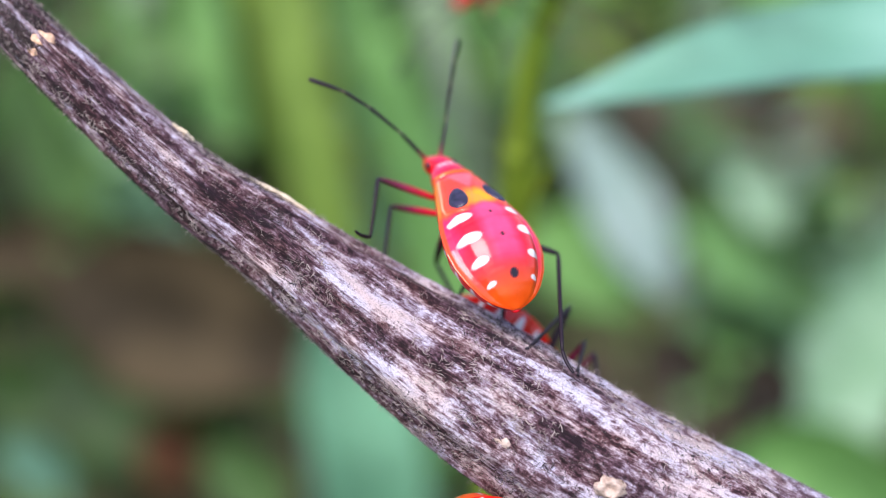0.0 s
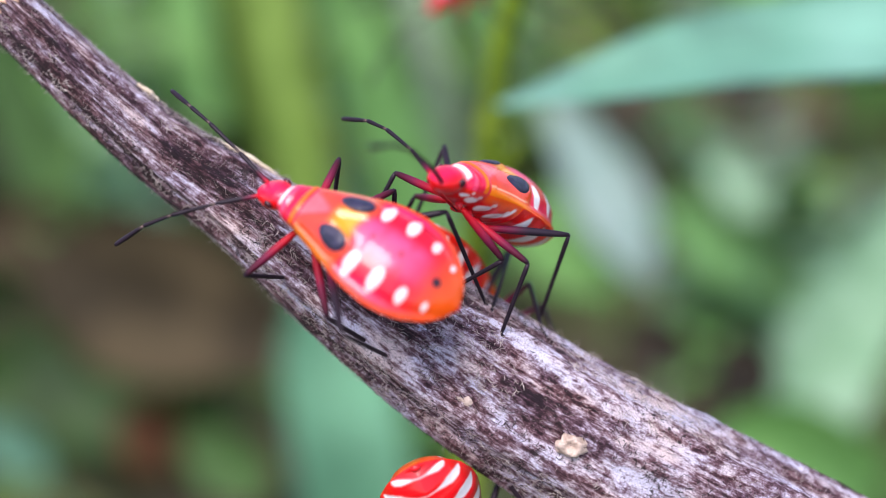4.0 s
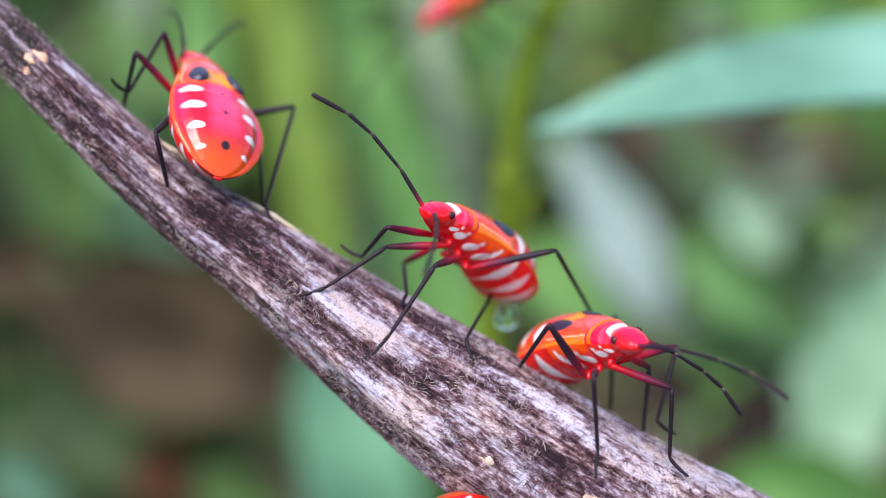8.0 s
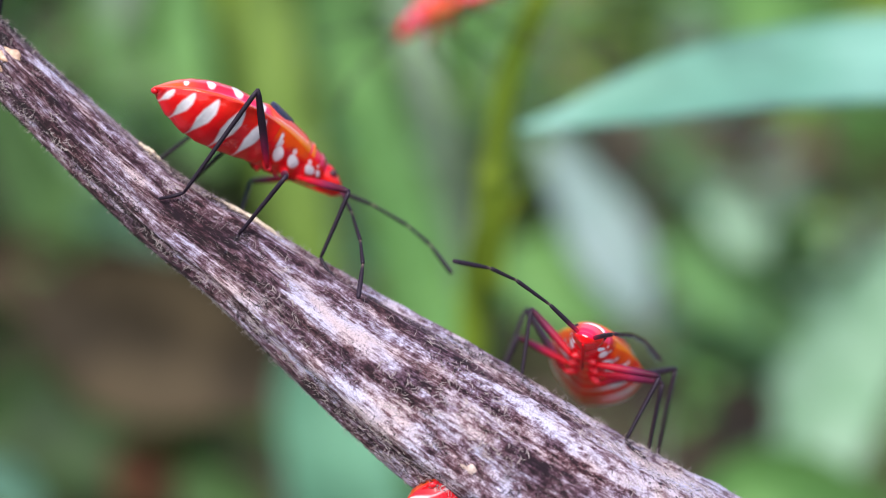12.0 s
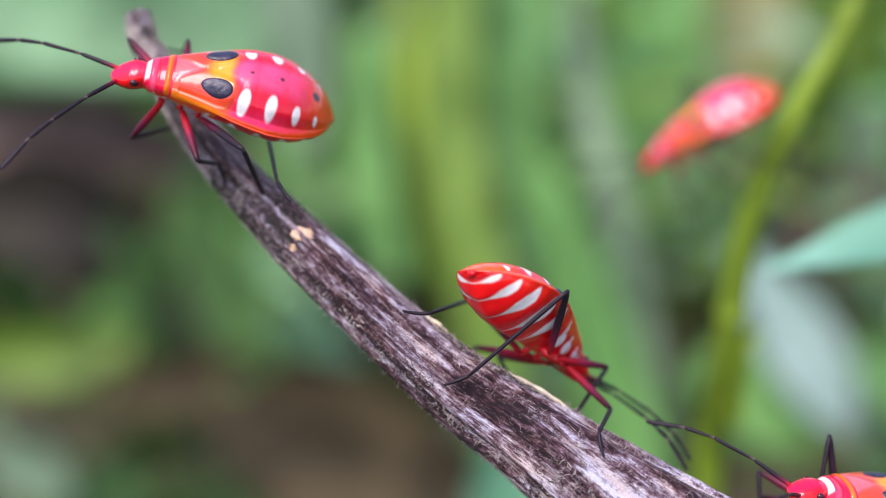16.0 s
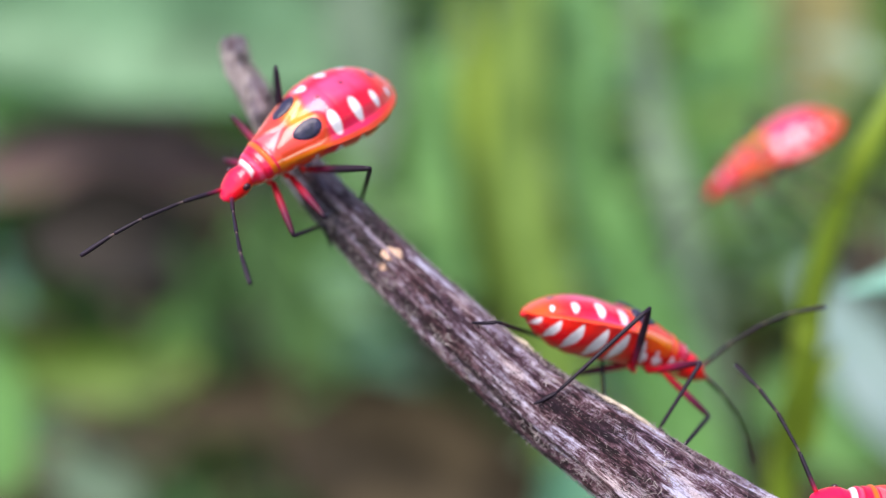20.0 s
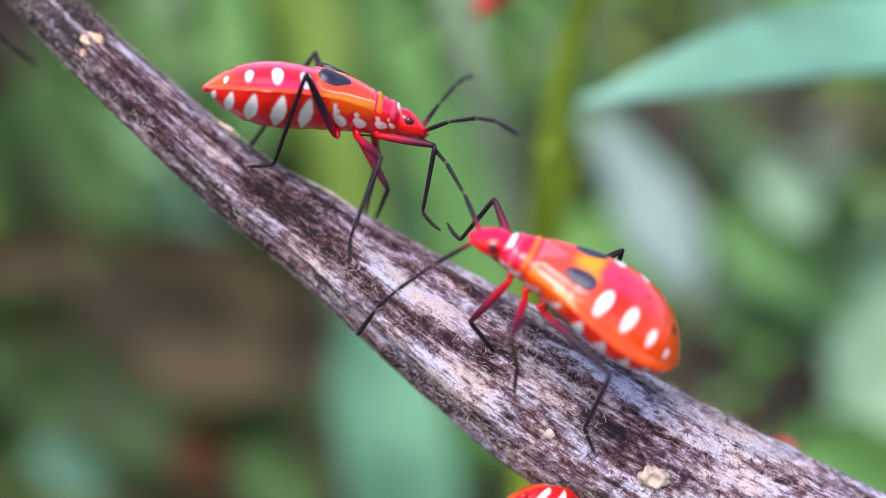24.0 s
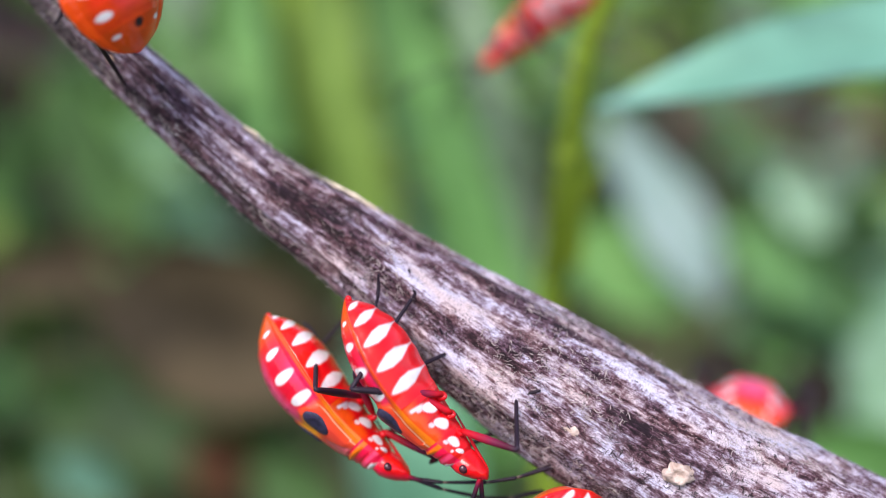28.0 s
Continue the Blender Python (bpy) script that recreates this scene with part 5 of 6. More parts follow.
WANDERER_FOOT_ROWS = [
    (2, -1, 15.03, 82.36, -10.65, 2.94, -5.01, -0.88),
    (2, 1, 16.99, 78.66, -14.32, -0.17, -0.72, -0.73),
    (2, 2, 24.59, 78.28, -15.51, -0.04, 3.56, 1.95),
    (2, 3, 26.72, 79.49, -15.38, 1.29, 3.39, 4.44),
    (2.5, -1, 9.25, 83.22, -9.22, 7.45, -3.03, 0.17),
    (2.5, 1, 5.87, 75.14, -13.07, 7.52, 1.67, -2.68),
    (2.5, 2, 17.18, 77.63, -15.27, 1.5, 5.34, 0.36),
    (2.5, 3, 26.26, 82.03, -16.09, -3.73, 4.02, 0.42),
    (4.5, -3, -6, 80.89, 3.04, -2.57, -5.03, 1.34),
    (4.5, -1, -14.77, 77.26, 6.45, 7.28, -2.72, 1.13),
    (4.5, 1, -17.69, 77.1, 3.03, 7.52, 3.05, -0.56),
    (4.5, 2, -12.78, 79.75, -2.38, 2.15, 4.35, -4.02),
    (4.5, 3, -3.13, 77.03, -8.73, -2.26, 1.37, -5.96),
    (5, -3, -8.21, 81.84, 0.03, -2.68, -5.52, 0.01),
    (5, -2, -14.21, 83.49, 10.09, 4.3, -5.15, -2.02),
    (5, -1, -16.96, 78.81, 12.06, 7.02, -2.56, 1.7),
    (5, 1, -22.78, 77.14, 9.64, 7.47, 3.09, -0.17),
    (5, 2, -18.07, 80.61, 2.99, 3.24, 4.09, -4.24),
    (5, 3, -9.8, 82.54, -4.57, -1.35, 0.23, -6.43),
    (6, -3, -8.48, 83.23, -0.04, -4.17, -3.56, -1.61),
    (6, 1, -22.2, 80.18, 10.29, 7.67, 2.51, -1.64),
    (6, 2, -19.95, 76.84, 6.45, 2.31, 5.61, -0.43),
    (6, 3, -16.06, 78.34, 1.19, -3.1, 4.95, 0.39),
    (7, -3, -8.55, 84.68, -0.1, -2.29, -5.92, -0.28),
    (7, -1, -13.28, 82.58, 10.33, 2.9, -3.96, 2.15),
    (7, 1, -21.92, 82.51, 12.64, 7.85, 2.37, -0.42),
    (7, 2, -20.49, 79.09, 6.17, 2.33, 5.57, -0.12),
    (7, 3, -13.81, 81.87, -1.27, -4.45, 2.83, -1.24),
    (8, -3, -12.31, 81.3, 4.6, 0.77, -6.07, 2.33),
    (8, -2, -12.69, 83.04, 5.08, 0.45, -5.08, -1.28),
    (8, 2, -22.79, 83.89, 11.2, 2.91, 5.07, 1.33),
    (8, 3, -18.18, 82.06, 2.31, -3.98, 3.84, -0.22),
    (9, -3, -21.46, 79.89, 8.93, 1.14, 4.44, -3.16),
    (9, -2, -14.11, 87.45, 7.15, 4.28, -4.25, 1.96),
    (9, -1, -12.71, 86.63, 5.43, 5.49, -4.74, -0.05),
    (9, 3, -19.2, 80.49, 14.06, 2.02, 6.81, 0.9),
    (9.5, -3, -16.16, 86.76, 9.36, -3.21, -3.77, 1.82),
    (9.5, -2, -12.44, 79.15, 7.07, 1.39, -4.78, 1.54),
    (10, -3, -12.5, 81.94, 7.91, 0.46, -5.93, 2.45),
    (10, -2, -9.83, 79.03, 2.43, 3.54, -5.5, -1.47),
    (10, -1, -9.96, 85.23, 3.05, 7.3, -2.33, -2.68),
    (10, 3, -20.28, 86.61, 15.24, -3.66, 1.97, 2.09),
    (11, -3, -15.94, 79.73, 5.68, -1.24, -6, 1.39),
    (11, -2, -9.47, 78.11, 2.32, 4.48, -5.17, -0.13),
    (11, -1, -7.24, 81.41, 1.54, 8.13, -1.07, -0.33),
    (11, 3, -23.24, 87.55, 9.72, -4.64, 1.74, -1.46),
    (14, -3, -15.86, 79.48, 5.52, -2.86, -5.19, 0.47),
    (14, -2, -9.98, 80.68, 2.62, 2.94, -5.43, -2.18),
    (14, -1, -7.17, 80.21, 1.52, 7.14, -3.2, -2.01),
    (14, 3, -21.17, 86.07, 10.37, -4.57, 1.76, -0.26),
    (15, -3, -15.2, 78.77, 6.03, -3.01, -4.93, 0.69),
    (15, -2, -9.94, 80.92, 2.35, 7.06, -1.07, 0.23),
    (15, -1, -7.98, 84.94, 1.46, 6.81, -3.07, -2.77),
    (15, 3, -19.92, 84.33, 9.74, -4.53, 1.91, -0.11),
    (16, -3, -16.23, 78.81, 5.14, -3.18, -4.44, 1.14),
    (16, -2, -9.98, 83.65, 1.87, 6.73, -2.19, 0.77),
    (16, -1, -8.04, 79.48, 1.53, 6.52, -3.68, -2.4),
    (16, 3, -18.69, 78.22, 9.12, 0.39, 6.13, 2.15),
    (17, -3, -16.08, 79.01, 4.94, -3.1, -4.31, 1.45),
    (17, -2, -9.92, 84.7, 1.34, 6.36, -2.29, 1.47),
    (17, -1, -8.23, 80.7, 1.28, 7.02, -3.27, -2.16),
    (17, 3, -19.25, 79.19, 9.24, -0.42, 5.06, 3.1),
    (18, -3, -16.42, 79.76, 4.75, -3.3, -3.7, 1.74),
    (18, -2, -9.87, 81.85, 3.13, 5.96, -2.94, 1.63),
    (19, -3, -16.17, 79.15, 4.96, -2.4, -4.13, 2.54),
    (19, -2, -9.82, 81.64, 3.16, 6.15, -2.65, 1.56),
    (19, 3, -20.55, 86.79, 9.47, -4.46, 2.29, -0),
    (20, -3, -16.24, 79.47, 5.24, -0.77, -4.4, 3.48),
    (20, -2, -9.61, 82.64, 2.89, 3.98, -4.88, 1.25),
    (20, -1, -8.05, 82.28, 1.73, 7.19, -2.99, -2.22),
    (20, 3, -20.02, 78.33, 9.83, -4.26, 3.35, -1.56),
    (21, -3, -16.03, 78.16, 4.89, -0.89, -4.16, 3.57),
    (21, -2, -10.04, 76.59, 1.26, 3.45, -5.36, 0.45),
    (21, -1, -8, 85.06, 1.48, 7.4, -2.53, -2.32),
    (21, 3, -21.53, 88.45, 10.45, -4.58, 1.9, -1.92),
    (23.5, -3, -15.78, 76.1, 5.05, -1.14, -4.3, 3.36),
    (23.5, -2, -9.94, 80.88, 1.7, 4.54, 2.61, -2.87),
    (23.5, -1, -6.21, 80.62, 0.71, 7.62, -1.28, -2.64),
    (23.5, 2, -8.68, 83.41, 2.11, 5.54, -0.54, -4.02),
    (23.5, 3, -21.28, 84, 10.53, -4.63, 0.71, -1.54),
    (24, -3, -15.04, 78.35, 5.95, -1.35, -4.63, 2.98),
    (24, -2, -9.59, 73.6, 1.06, 4.16, -5.36, -1.01),
    (24, -1, -5.37, 78.76, 2.7, 7.57, -2.89, -0.05),
    (24, 2, -8.94, 84.53, 2.51, 5.58, -0.15, -4.15),
]

LURKER_FOOT_ROWS = [
    (6, -2, 5.12, 84.05, -5.1, 2.71, -1.14, 3.74),
    (6, -1, 10.31, 77.58, -8.48, 7.67, -2.76, -0.89),
    (6, 3, 0.95, 86.74, -3.66, 0.6, -2.64, 3.39),
    (6.5, -3, 5.71, 77.01, -8.54, 3.51, -6.7, -2.24),
    (6.5, -2, 10.88, 77.8, -8.99, 5.93, 0.62, 1.83),
    (6.5, -1, 12.45, 77.37, -10.03, 6.69, -0.31, -3.81),
    (6.5, 3, 1.46, 83.59, -3.37, 1.36, -1.99, 3.92),
    (7, -3, 5.87, 78.33, -8.68, 1.06, 2.27, 3.72),
    (7, -2, 9.69, 77.26, -10.35, 4.51, -5.05, -2.03),
    (7, -1, 13.73, 82.9, -10.88, 6.26, -0.04, -4.1),
    (7, 3, 2.94, 88.68, -3.8, 1.63, -1.29, 4.29),
    (8, -3, 4.34, 82.46, -6.84, 4.47, -4.17, 3.02),
    (8, -2, 9.37, 75.37, -10.75, 6.45, -3.54, -0.73),
    (8, -1, 14.26, 77.75, -11.45, 5.93, 1.79, -3.34),
    (8, 2, 14, 80.78, -9.49, 2.35, 5.61, -1.3),
    (9, -2, 4.63, 83.01, -4.76, 1.26, -4.57, 1.77),
    (9, -1, 5.11, 76.27, -8.22, 1.87, -4.52, -1.52),
    (9, 1, 7.61, 74.81, -10.3, -0.08, 1.16, -2.34),
    (9, 2, 13.71, 79.57, -11.32, 0.17, 4.74, 0.4),
    (9, 3, 18.15, 81.66, -9.53, 1.42, 5.2, 3.33),
    (9.5, -1, 5.21, 77.56, -8.38, 7.48, -2.38, -2.3),
    (9.5, 1, 7.31, 75.58, -11.28, 6.33, 3.63, -2.72),
    (9.5, 2, 13.45, 79.42, -11.45, 2.93, 5.48, 0.29),
    (9.5, 3, 20.79, 84.15, -10.17, 0.88, 5.14, 3.36),
    (10, -2, 4.87, 81.27, -5.48, 4.5, -5.15, -0.11),
    (10, -1, 5.33, 78.83, -8.67, 0.47, -3.41, -0.01),
    (10, 1, 7.81, 78.27, -10.9, -0.01, 1.4, -2.42),
    (10, 2, 14.13, 82.44, -11.54, 0.81, 5.21, -1.61),
    (10, 3, 17.09, 82.24, -7.72, 5.54, 4.66, 1.39),
    (11, -2, 5.19, 82.17, -5.56, 2.15, -5.44, 0.39),
    (11, -1, 5.57, 86.87, -9.75, 0.78, -3.81, -0.35),
    (11, 1, 13.74, 84.48, -11.93, 0.63, 3.64, -1.01),
    (11, 2, 13.41, 78.66, -11.39, 4.62, 4.75, -2.66),
    (11, 3, 16.18, 80.4, -9.98, 1.42, 5.91, 2.57),
    (14, -2, 3.4, 84.02, -4.43, 1.1, -5.26, 0.19),
    (14, -1, 4.97, 76.85, -8.01, 1.93, -4.12, -2.59),
    (14, 1, 10.14, 81.97, -9.98, -0.11, 1.98, -1.84),
    (14, 2, 14.01, 81.9, -10.33, -0.52, 4.43, -0.88),
    (14, 3, 14.76, 80.94, -9.82, 2.01, 5.53, 2.96),
    (15, -1, 3.47, 82.65, -3.65, 3.1, -4.95, 0.29),
    (21, -1, -2.24, 80.15, -2.63, 7.11, -3.51, -1.39),
    (21, 1, -1.44, 74.8, -5.15, 7.2, 3.28, -1.7),
    (23.5, -1, -2.16, 79.03, -2.89, 7.71, -2.7, -0.73),
    (23.5, 1, -0.73, 76.1, -6.35, 6.36, 3.99, -2.06),
    (23.5, 2, 5.36, 75.1, -9.84, 0.42, 5.09, -0.95),
    (24, -1, -2.9, 77.81, 0.82, 7.18, -3.13, 0.79),
    (24, 1, -0.61, 78.29, -6.73, 4.46, 1.49, -4.82),
    (24, 2, 0.51, 73.35, -6.99, 2.36, 5.6, -0.37),
    (25, -1, -10.8, 77.8, 4.43, 7.39, -3.21, -0.17),
    (25, 1, -9.03, 77.58, -2.7, 5.48, 2.84, -4.05),
    (25, 2, -7.78, 79.43, -5.18, 2.95, 2.16, -5.3),
    (25, 3, -3.59, 73.01, -5.23, 1.28, 4.28, 4.01),
    (26, -3, -7.4, 82.86, 1.46, -4.61, -1.99, -0.96),
    (26, -1, -19.8, 77.22, 14.24, 6.94, -2.96, 1.46),
    (26, 1, -22.41, 78.51, 8.35, 7.54, 1.92, -2.54),
    (26, 2, -16.73, 81.23, 2.92, 1.19, 1.77, -5.18),
    (27, 2, -27.68, 79.84, 11.29, 0.42, 3.39, -4.16),
]


def body_matrix(row):
    _, x, y, z, hx, hy, hz, ux, uy, uz = row
    m = aim((0, 0, 0), TURN @ Vector((hx, hy, hz)), TURN @ Vector((ux, uy, uz)))
    return Matrix.Translation(at((x, y, z))) @ m


def glide(rows, t):
    """The row of a path at the time t, eased between its neighbours."""
    ts = [r[0] for r in rows]
    i = int(np.clip(np.searchsorted(ts, t, side="right") - 1, 0, len(rows) - 2))
    a, b = np.array(rows[i]), np.array(rows[i + 1])
    p, n = np.array(rows[max(i - 1, 0)]), np.array(rows[min(i + 2, len(rows) - 1)])
    h = b[0] - a[0]
    u = (t - a[0]) / h
    ma = (b - p) / max(b[0] - p[0], 1e-6) * h
    mb = (n - a) / max(n[0] - a[0], 1e-6) * h
    r = (2 * u ** 3 - 3 * u * u + 1) * a + (u ** 3 - 2 * u * u + u) * ma + (-2 * u ** 3 + 3 * u * u) * b + (u ** 3 - u * u) * mb
    r[0] = t
    return tuple(r)


STEP = 0.2
TIMES = [round(k * STEP, 3) for k in range(141)]
INVERSE = BASE.inverted()


def animate_bug(bug, legs, feelers, rows, swings, feet, seed):
    """Key the body along its path; the feet hold the twig and step on when they trail too far."""
    mats = [body_matrix(glide(rows, t)) for t in TIMES]
    walk(bug, list(zip(TIMES, mats)))
    r = np.random.default_rng(seed)
    for q, k, fe, ti, ta in legs:
        keys = ([], [], [])
        foot = None
        phase = r.uniform(0, 1)
        holds = [(f[0], np.array(f[2:5]), np.array(f[5:8])) for f in feet if f[1] == q * (k + 1)]
        for t, m in zip(TIMES, mats):
            home = Vector((HOMES[k][0] * L, q * HOMES[k][1] * L, -.27 * L)) * MM
            want, n = on_twig(INVERSE @ (m @ home))
            hipw = np.array(INVERSE @ (m @ (hip(q, k) * MM)))
            reach = (FEMUR[k] + TIBIA[k]) * 0.97
            bend = None
            before = [h for h in holds if h[0] <= t + 1e-6]
            after = [h for h in holds if h[0] > t + 1e-6]
            if before and after and after[0][0] - before[-1][0] <= 1.6:
                a, b = before[-1], after[0]
                u = (t - a[0]) / (b[0] - a[0])
                bend = a[2] * (1 - u) + b[2] * u
                if np.linalg.norm(b[1] - a[1]) > 2.0:
                    u = min(max((u - 0.5) / 0.3 + 0.5, 0), 1)
                foot = a[1] * (1 - u) + b[1] * u
                normal = on_twig(foot)[1]
            elif before and t - before[-1][0] < 0.35:
                foot, normal, bend = before[-1][1], on_twig(before[-1][1])[1], before[-1][2]
            elif after and after[0][0] - t < 0.35:
                foot, normal, bend = after[0][1], on_twig(after[0][1])[1], after[0][2]
            elif foot is None or np.linalg.norm(foot - want) > 3.0 + phase or np.linalg.norm(foot - hipw) > reach:
                foot, normal = want, n
            f = m.inverted() @ (BASE @ Vector(foot)) * 1000
            down = (m.to_3x3().inverted() @ (TURN @ Vector(-normal))).normalized()
            for store, pm in zip(keys, leg_poses(q, k, f, down, bend)):
                store.append((t, pm))
        for ob, store in zip((fe, ti, ta), keys):
            walk(ob, store)
    for (q, a), col in zip(feelers, (1, 3)):
        ts = [f[0] for f in swings]
        walk(a, [(t, antenna_pose(q, np.interp(t, ts, [f[col] for f in swings]), np.interp(t, ts, [f[col + 1] for f in swings]))) for t in TIMES])


climber = make_bug("red and orange bug nymph with white spots, climbing the twig")
wanderer = make_bug("red and orange bug nymph with white bars, walking along the twig", 0, 1)
lurker = make_bug("red and orange bug nymph coming up from behind the twig", 1)
hanger = make_bug("red bug nymph hanging below the twig")
stalk_bug = make_bug("red bug nymph sitting on a green stalk")
hidden_bug = make_bug("red bug nymph climbing on a leaf behind the twig")
leaf_bug = make_bug("red bug nymph under the broad leaf")


# ---- plants behind ----
def blade(name, line, widths, mat, label, category="leaf", group="", fold=0.25, face=(0, -1, 0), wave=0.0, parent=None):
    """A leaf blade along a line (mm): folded along its midrib, with some thickness."""
    n, m = 40, 9
    ln = spline(line, n)
    wd = spline([(w, 0) for w in widths], n)[:, 0]
    tg = np.gradient(ln, axis=0)
    tg /= np.linalg.norm(tg, axis=1)[:, None]
    vs, uv = [], []
    for layer in (0, 1):
        for i in range(n):
            sd = np.cross(tg[i], face)
            sd /= max(np.linalg.norm(sd), 1e-6)
            nm = np.cross(sd, tg[i])
            for j in range(m):
                u = j / (m - 1) * 2 - 1
                p = ln[i] + sd * u * wd[i] * 0.5 + nm * (abs(u) * fold * wd[i] * 0.5 + wave * math.sin(i * 0.5 + 2 * u) + (0.12 if layer else 0.0))
                vs.append(at(p))
                uv.append((j / (m - 1), i / n * 4))
    fs = grid_faces(n, m, False) + [f[::-1] for f in grid_faces(n, m, False, n * m)]
    for i in range(n - 1):
        for j in (0, m - 1):
            a, b = i * m + j, (i + 1) * m + j
            fs.append((a, b, b + n * m, a + n * m) if j else (b, a, a + n * m, b + n * m))
    me = mesh_of(name, vs, fs, mat, None, uv)
    ob = part(name, me, parent, label) if parent else tagged(new(name, me), label, category, group)
    rv, rf, _ = tube([at(p - np.array(face) * -0.05) for p in ln[1:-1]], [max(w, 0.5) * 0.02 * MM for w in wd[1:-1]], 6)
    part("midrib", mesh_of("midrib", rv, [q[::-1] for q in rf], mat, None, [(0.5, 0.5)] * len(rv)), ob)
    return ob


def stalk(name, line, radii, mat, label, parent=None):
    ln = spline(line, 50)
    rd = spline([(r, 0) for r in radii], 50)[:, 0]
    v, f, _ = tube([at(p) for p in ln], [r * MM for r in rd], 14)
    me = mesh_of(name, v, [q[::-1] for q in f], mat, None, [(k % 14 / 14, k / 14 / 12) for k in range(len(v))])
    if parent:
        return part(name, me, parent, label)
    return tagged(new(name, me), label, "plant")


def to_ground(p, dx=0, dy=0):
    """The place on the soil below a point (mm in, mm out)."""
    w = at(p)
    g = INVERSE @ Vector((w.x + dx * MM, w.y + dy * MM, -0.004))
    return tuple(g)


# the broad leaf, which dips while a bug walks under it
leaf_plant = tagged(new("broad_leaf_plant"), "plant with broad blue-green leaves", "plant")
def move_leaf():
    rows = []
    for t, dx, dz in ((0, 0, 0), (2.5, 0, 0), (4.0, -2, -3.0), (5.0, -2.2, -4.6), (5.5, -1.8, -4.4), (6.0, -1.8, -2.6), (6.5, -1.5, -1.6), (7.0, 0, -.4), (8.0, 0, 0), (28.0, 0, 0)):
        rows.append((t, Matrix.Translation(TURN @ Vector((dx, 0, dz)) * MM)))
    walk(leaf_plant, rows)


blade("broad_leaf", [(8.8, 126.0, 15.2), (12.2, 126.0, 15.9), (17.8, 126.0, 17.3), (25.4, 126.0, 19.1), (36.6, 128.0, 21.2), (52.3, 130.0, 22.7), (75.7, 134.0, 23.7)], [0.5, 2.4, 6.0, 9.5, 12.5, 14, 12], BROADLEAF, "broad blue-green leaf with a pointed tip", parent=leaf_plant, fold=0.2, face=(0, -.75, .66))
stalk("leaf_stem", [(75.7, 134.0, 23.7), (86.3, 136.0, 2.6), to_ground((86.3, 136.0, 2.6), 5, 20)], [1.2, 1.8, 2.4], STALK, "green stem of the broad leaf", parent=leaf_plant)
pale_plant = tagged(new("pale_leaf_plant"), "small plant with a pale blue-grey leaf", "plant")
blade("pale_leaf", [(32.9, 370.0, 40.6), (42.3, 370.0, 26.0), (50.0, 370.0, 12.3), (57.9, 371.0, -1.5), (64.3, 373.0, -15.3)], [5.0, 16, 23, 19, 3.0], PALELEAF, "pale blue-grey leaf", parent=pale_plant, face=(0, -.9, .3))
stalk("leaf_stem", [(64.0, 373.0, -14.6), (69.2, 376.0, -27.7), to_ground((73.4, 380.0, -35.0))], [1.2, 1.4, 1.8], GREYGRASS, "thin grey-green stem", parent=pale_plant)

# the stalk with a bug on it
stalk_plant = tagged(new("green_stalk"), "yellow-green plant stalk rising from the soil", "plant")
stalk("stem", [(21.7, 124.0, 49.6), (17.3, 124.0, 39.8), (11.6, 124.0, 30.0), (8.2, 130.0, 21.8), (6.8, 138.0, 11.6), (5.9, 148.0, -0.6), (4.9, 160.0, -19.2), to_ground((4.4, 170.0, -36.2))], [.85, 1.0, 1.2, 1.35, 1.5, 1.7, 1.9, 2.1], STALK, "yellow-green stem", parent=stalk_plant)
for c, r in (((17.3, 124.0, 39.8), 1.25), ((6.8, 138.0, 11.6), 1.75)):
    stalk("node", [np.array(c) + (.6 * k * (.35 if r < 2 else .1), 0, k * 1.0) for k in (-1.6, -.6, .6, 1.6)], [r * .72, r, r, r * .72], STALK, "swollen stem node", parent=stalk_plant)
blade("leaf_sheath", [(5.9, 147.0, -0.6), (6.4, 144.0, 4.1), (7.6, 141.0, 7.3), (10.1, 139.0, 9.8)], [5.0, 4.6, 3.2, .4], STALK, "leaf sheath", parent=stalk_plant, fold=.5)

# blades of grass and leaves, from near to far
def undergrowth_blade(mat, label, line, widths):
    """One leaf or blade of the undergrowth, on a thin stem where it ends above the soil."""
    kind = "grass" if "grass" in label else "leaf"
    ob = blade("grass_blade" if kind == "grass" else "leaf", line, widths, mat, label + " in the undergrowth", kind, "undergrowth")
    low = min((line[0], line[-1]), key=lambda q: at(q).z)
    if at(low).z > 0.01:
        stalk("leaf_stem", [low, (np.array(low) + to_ground(low, 0, 12)) / 2 + (1.5, 0, 0), to_ground(low, 0, 10)], [.7, .8, .9], mat, "thin stem", parent=ob)
    elif at(low).z > 0.004:
        stalk("leaf_stem", [low, to_ground(low, 0, 3)], [.7, .8], mat, "thin stem", parent=ob)


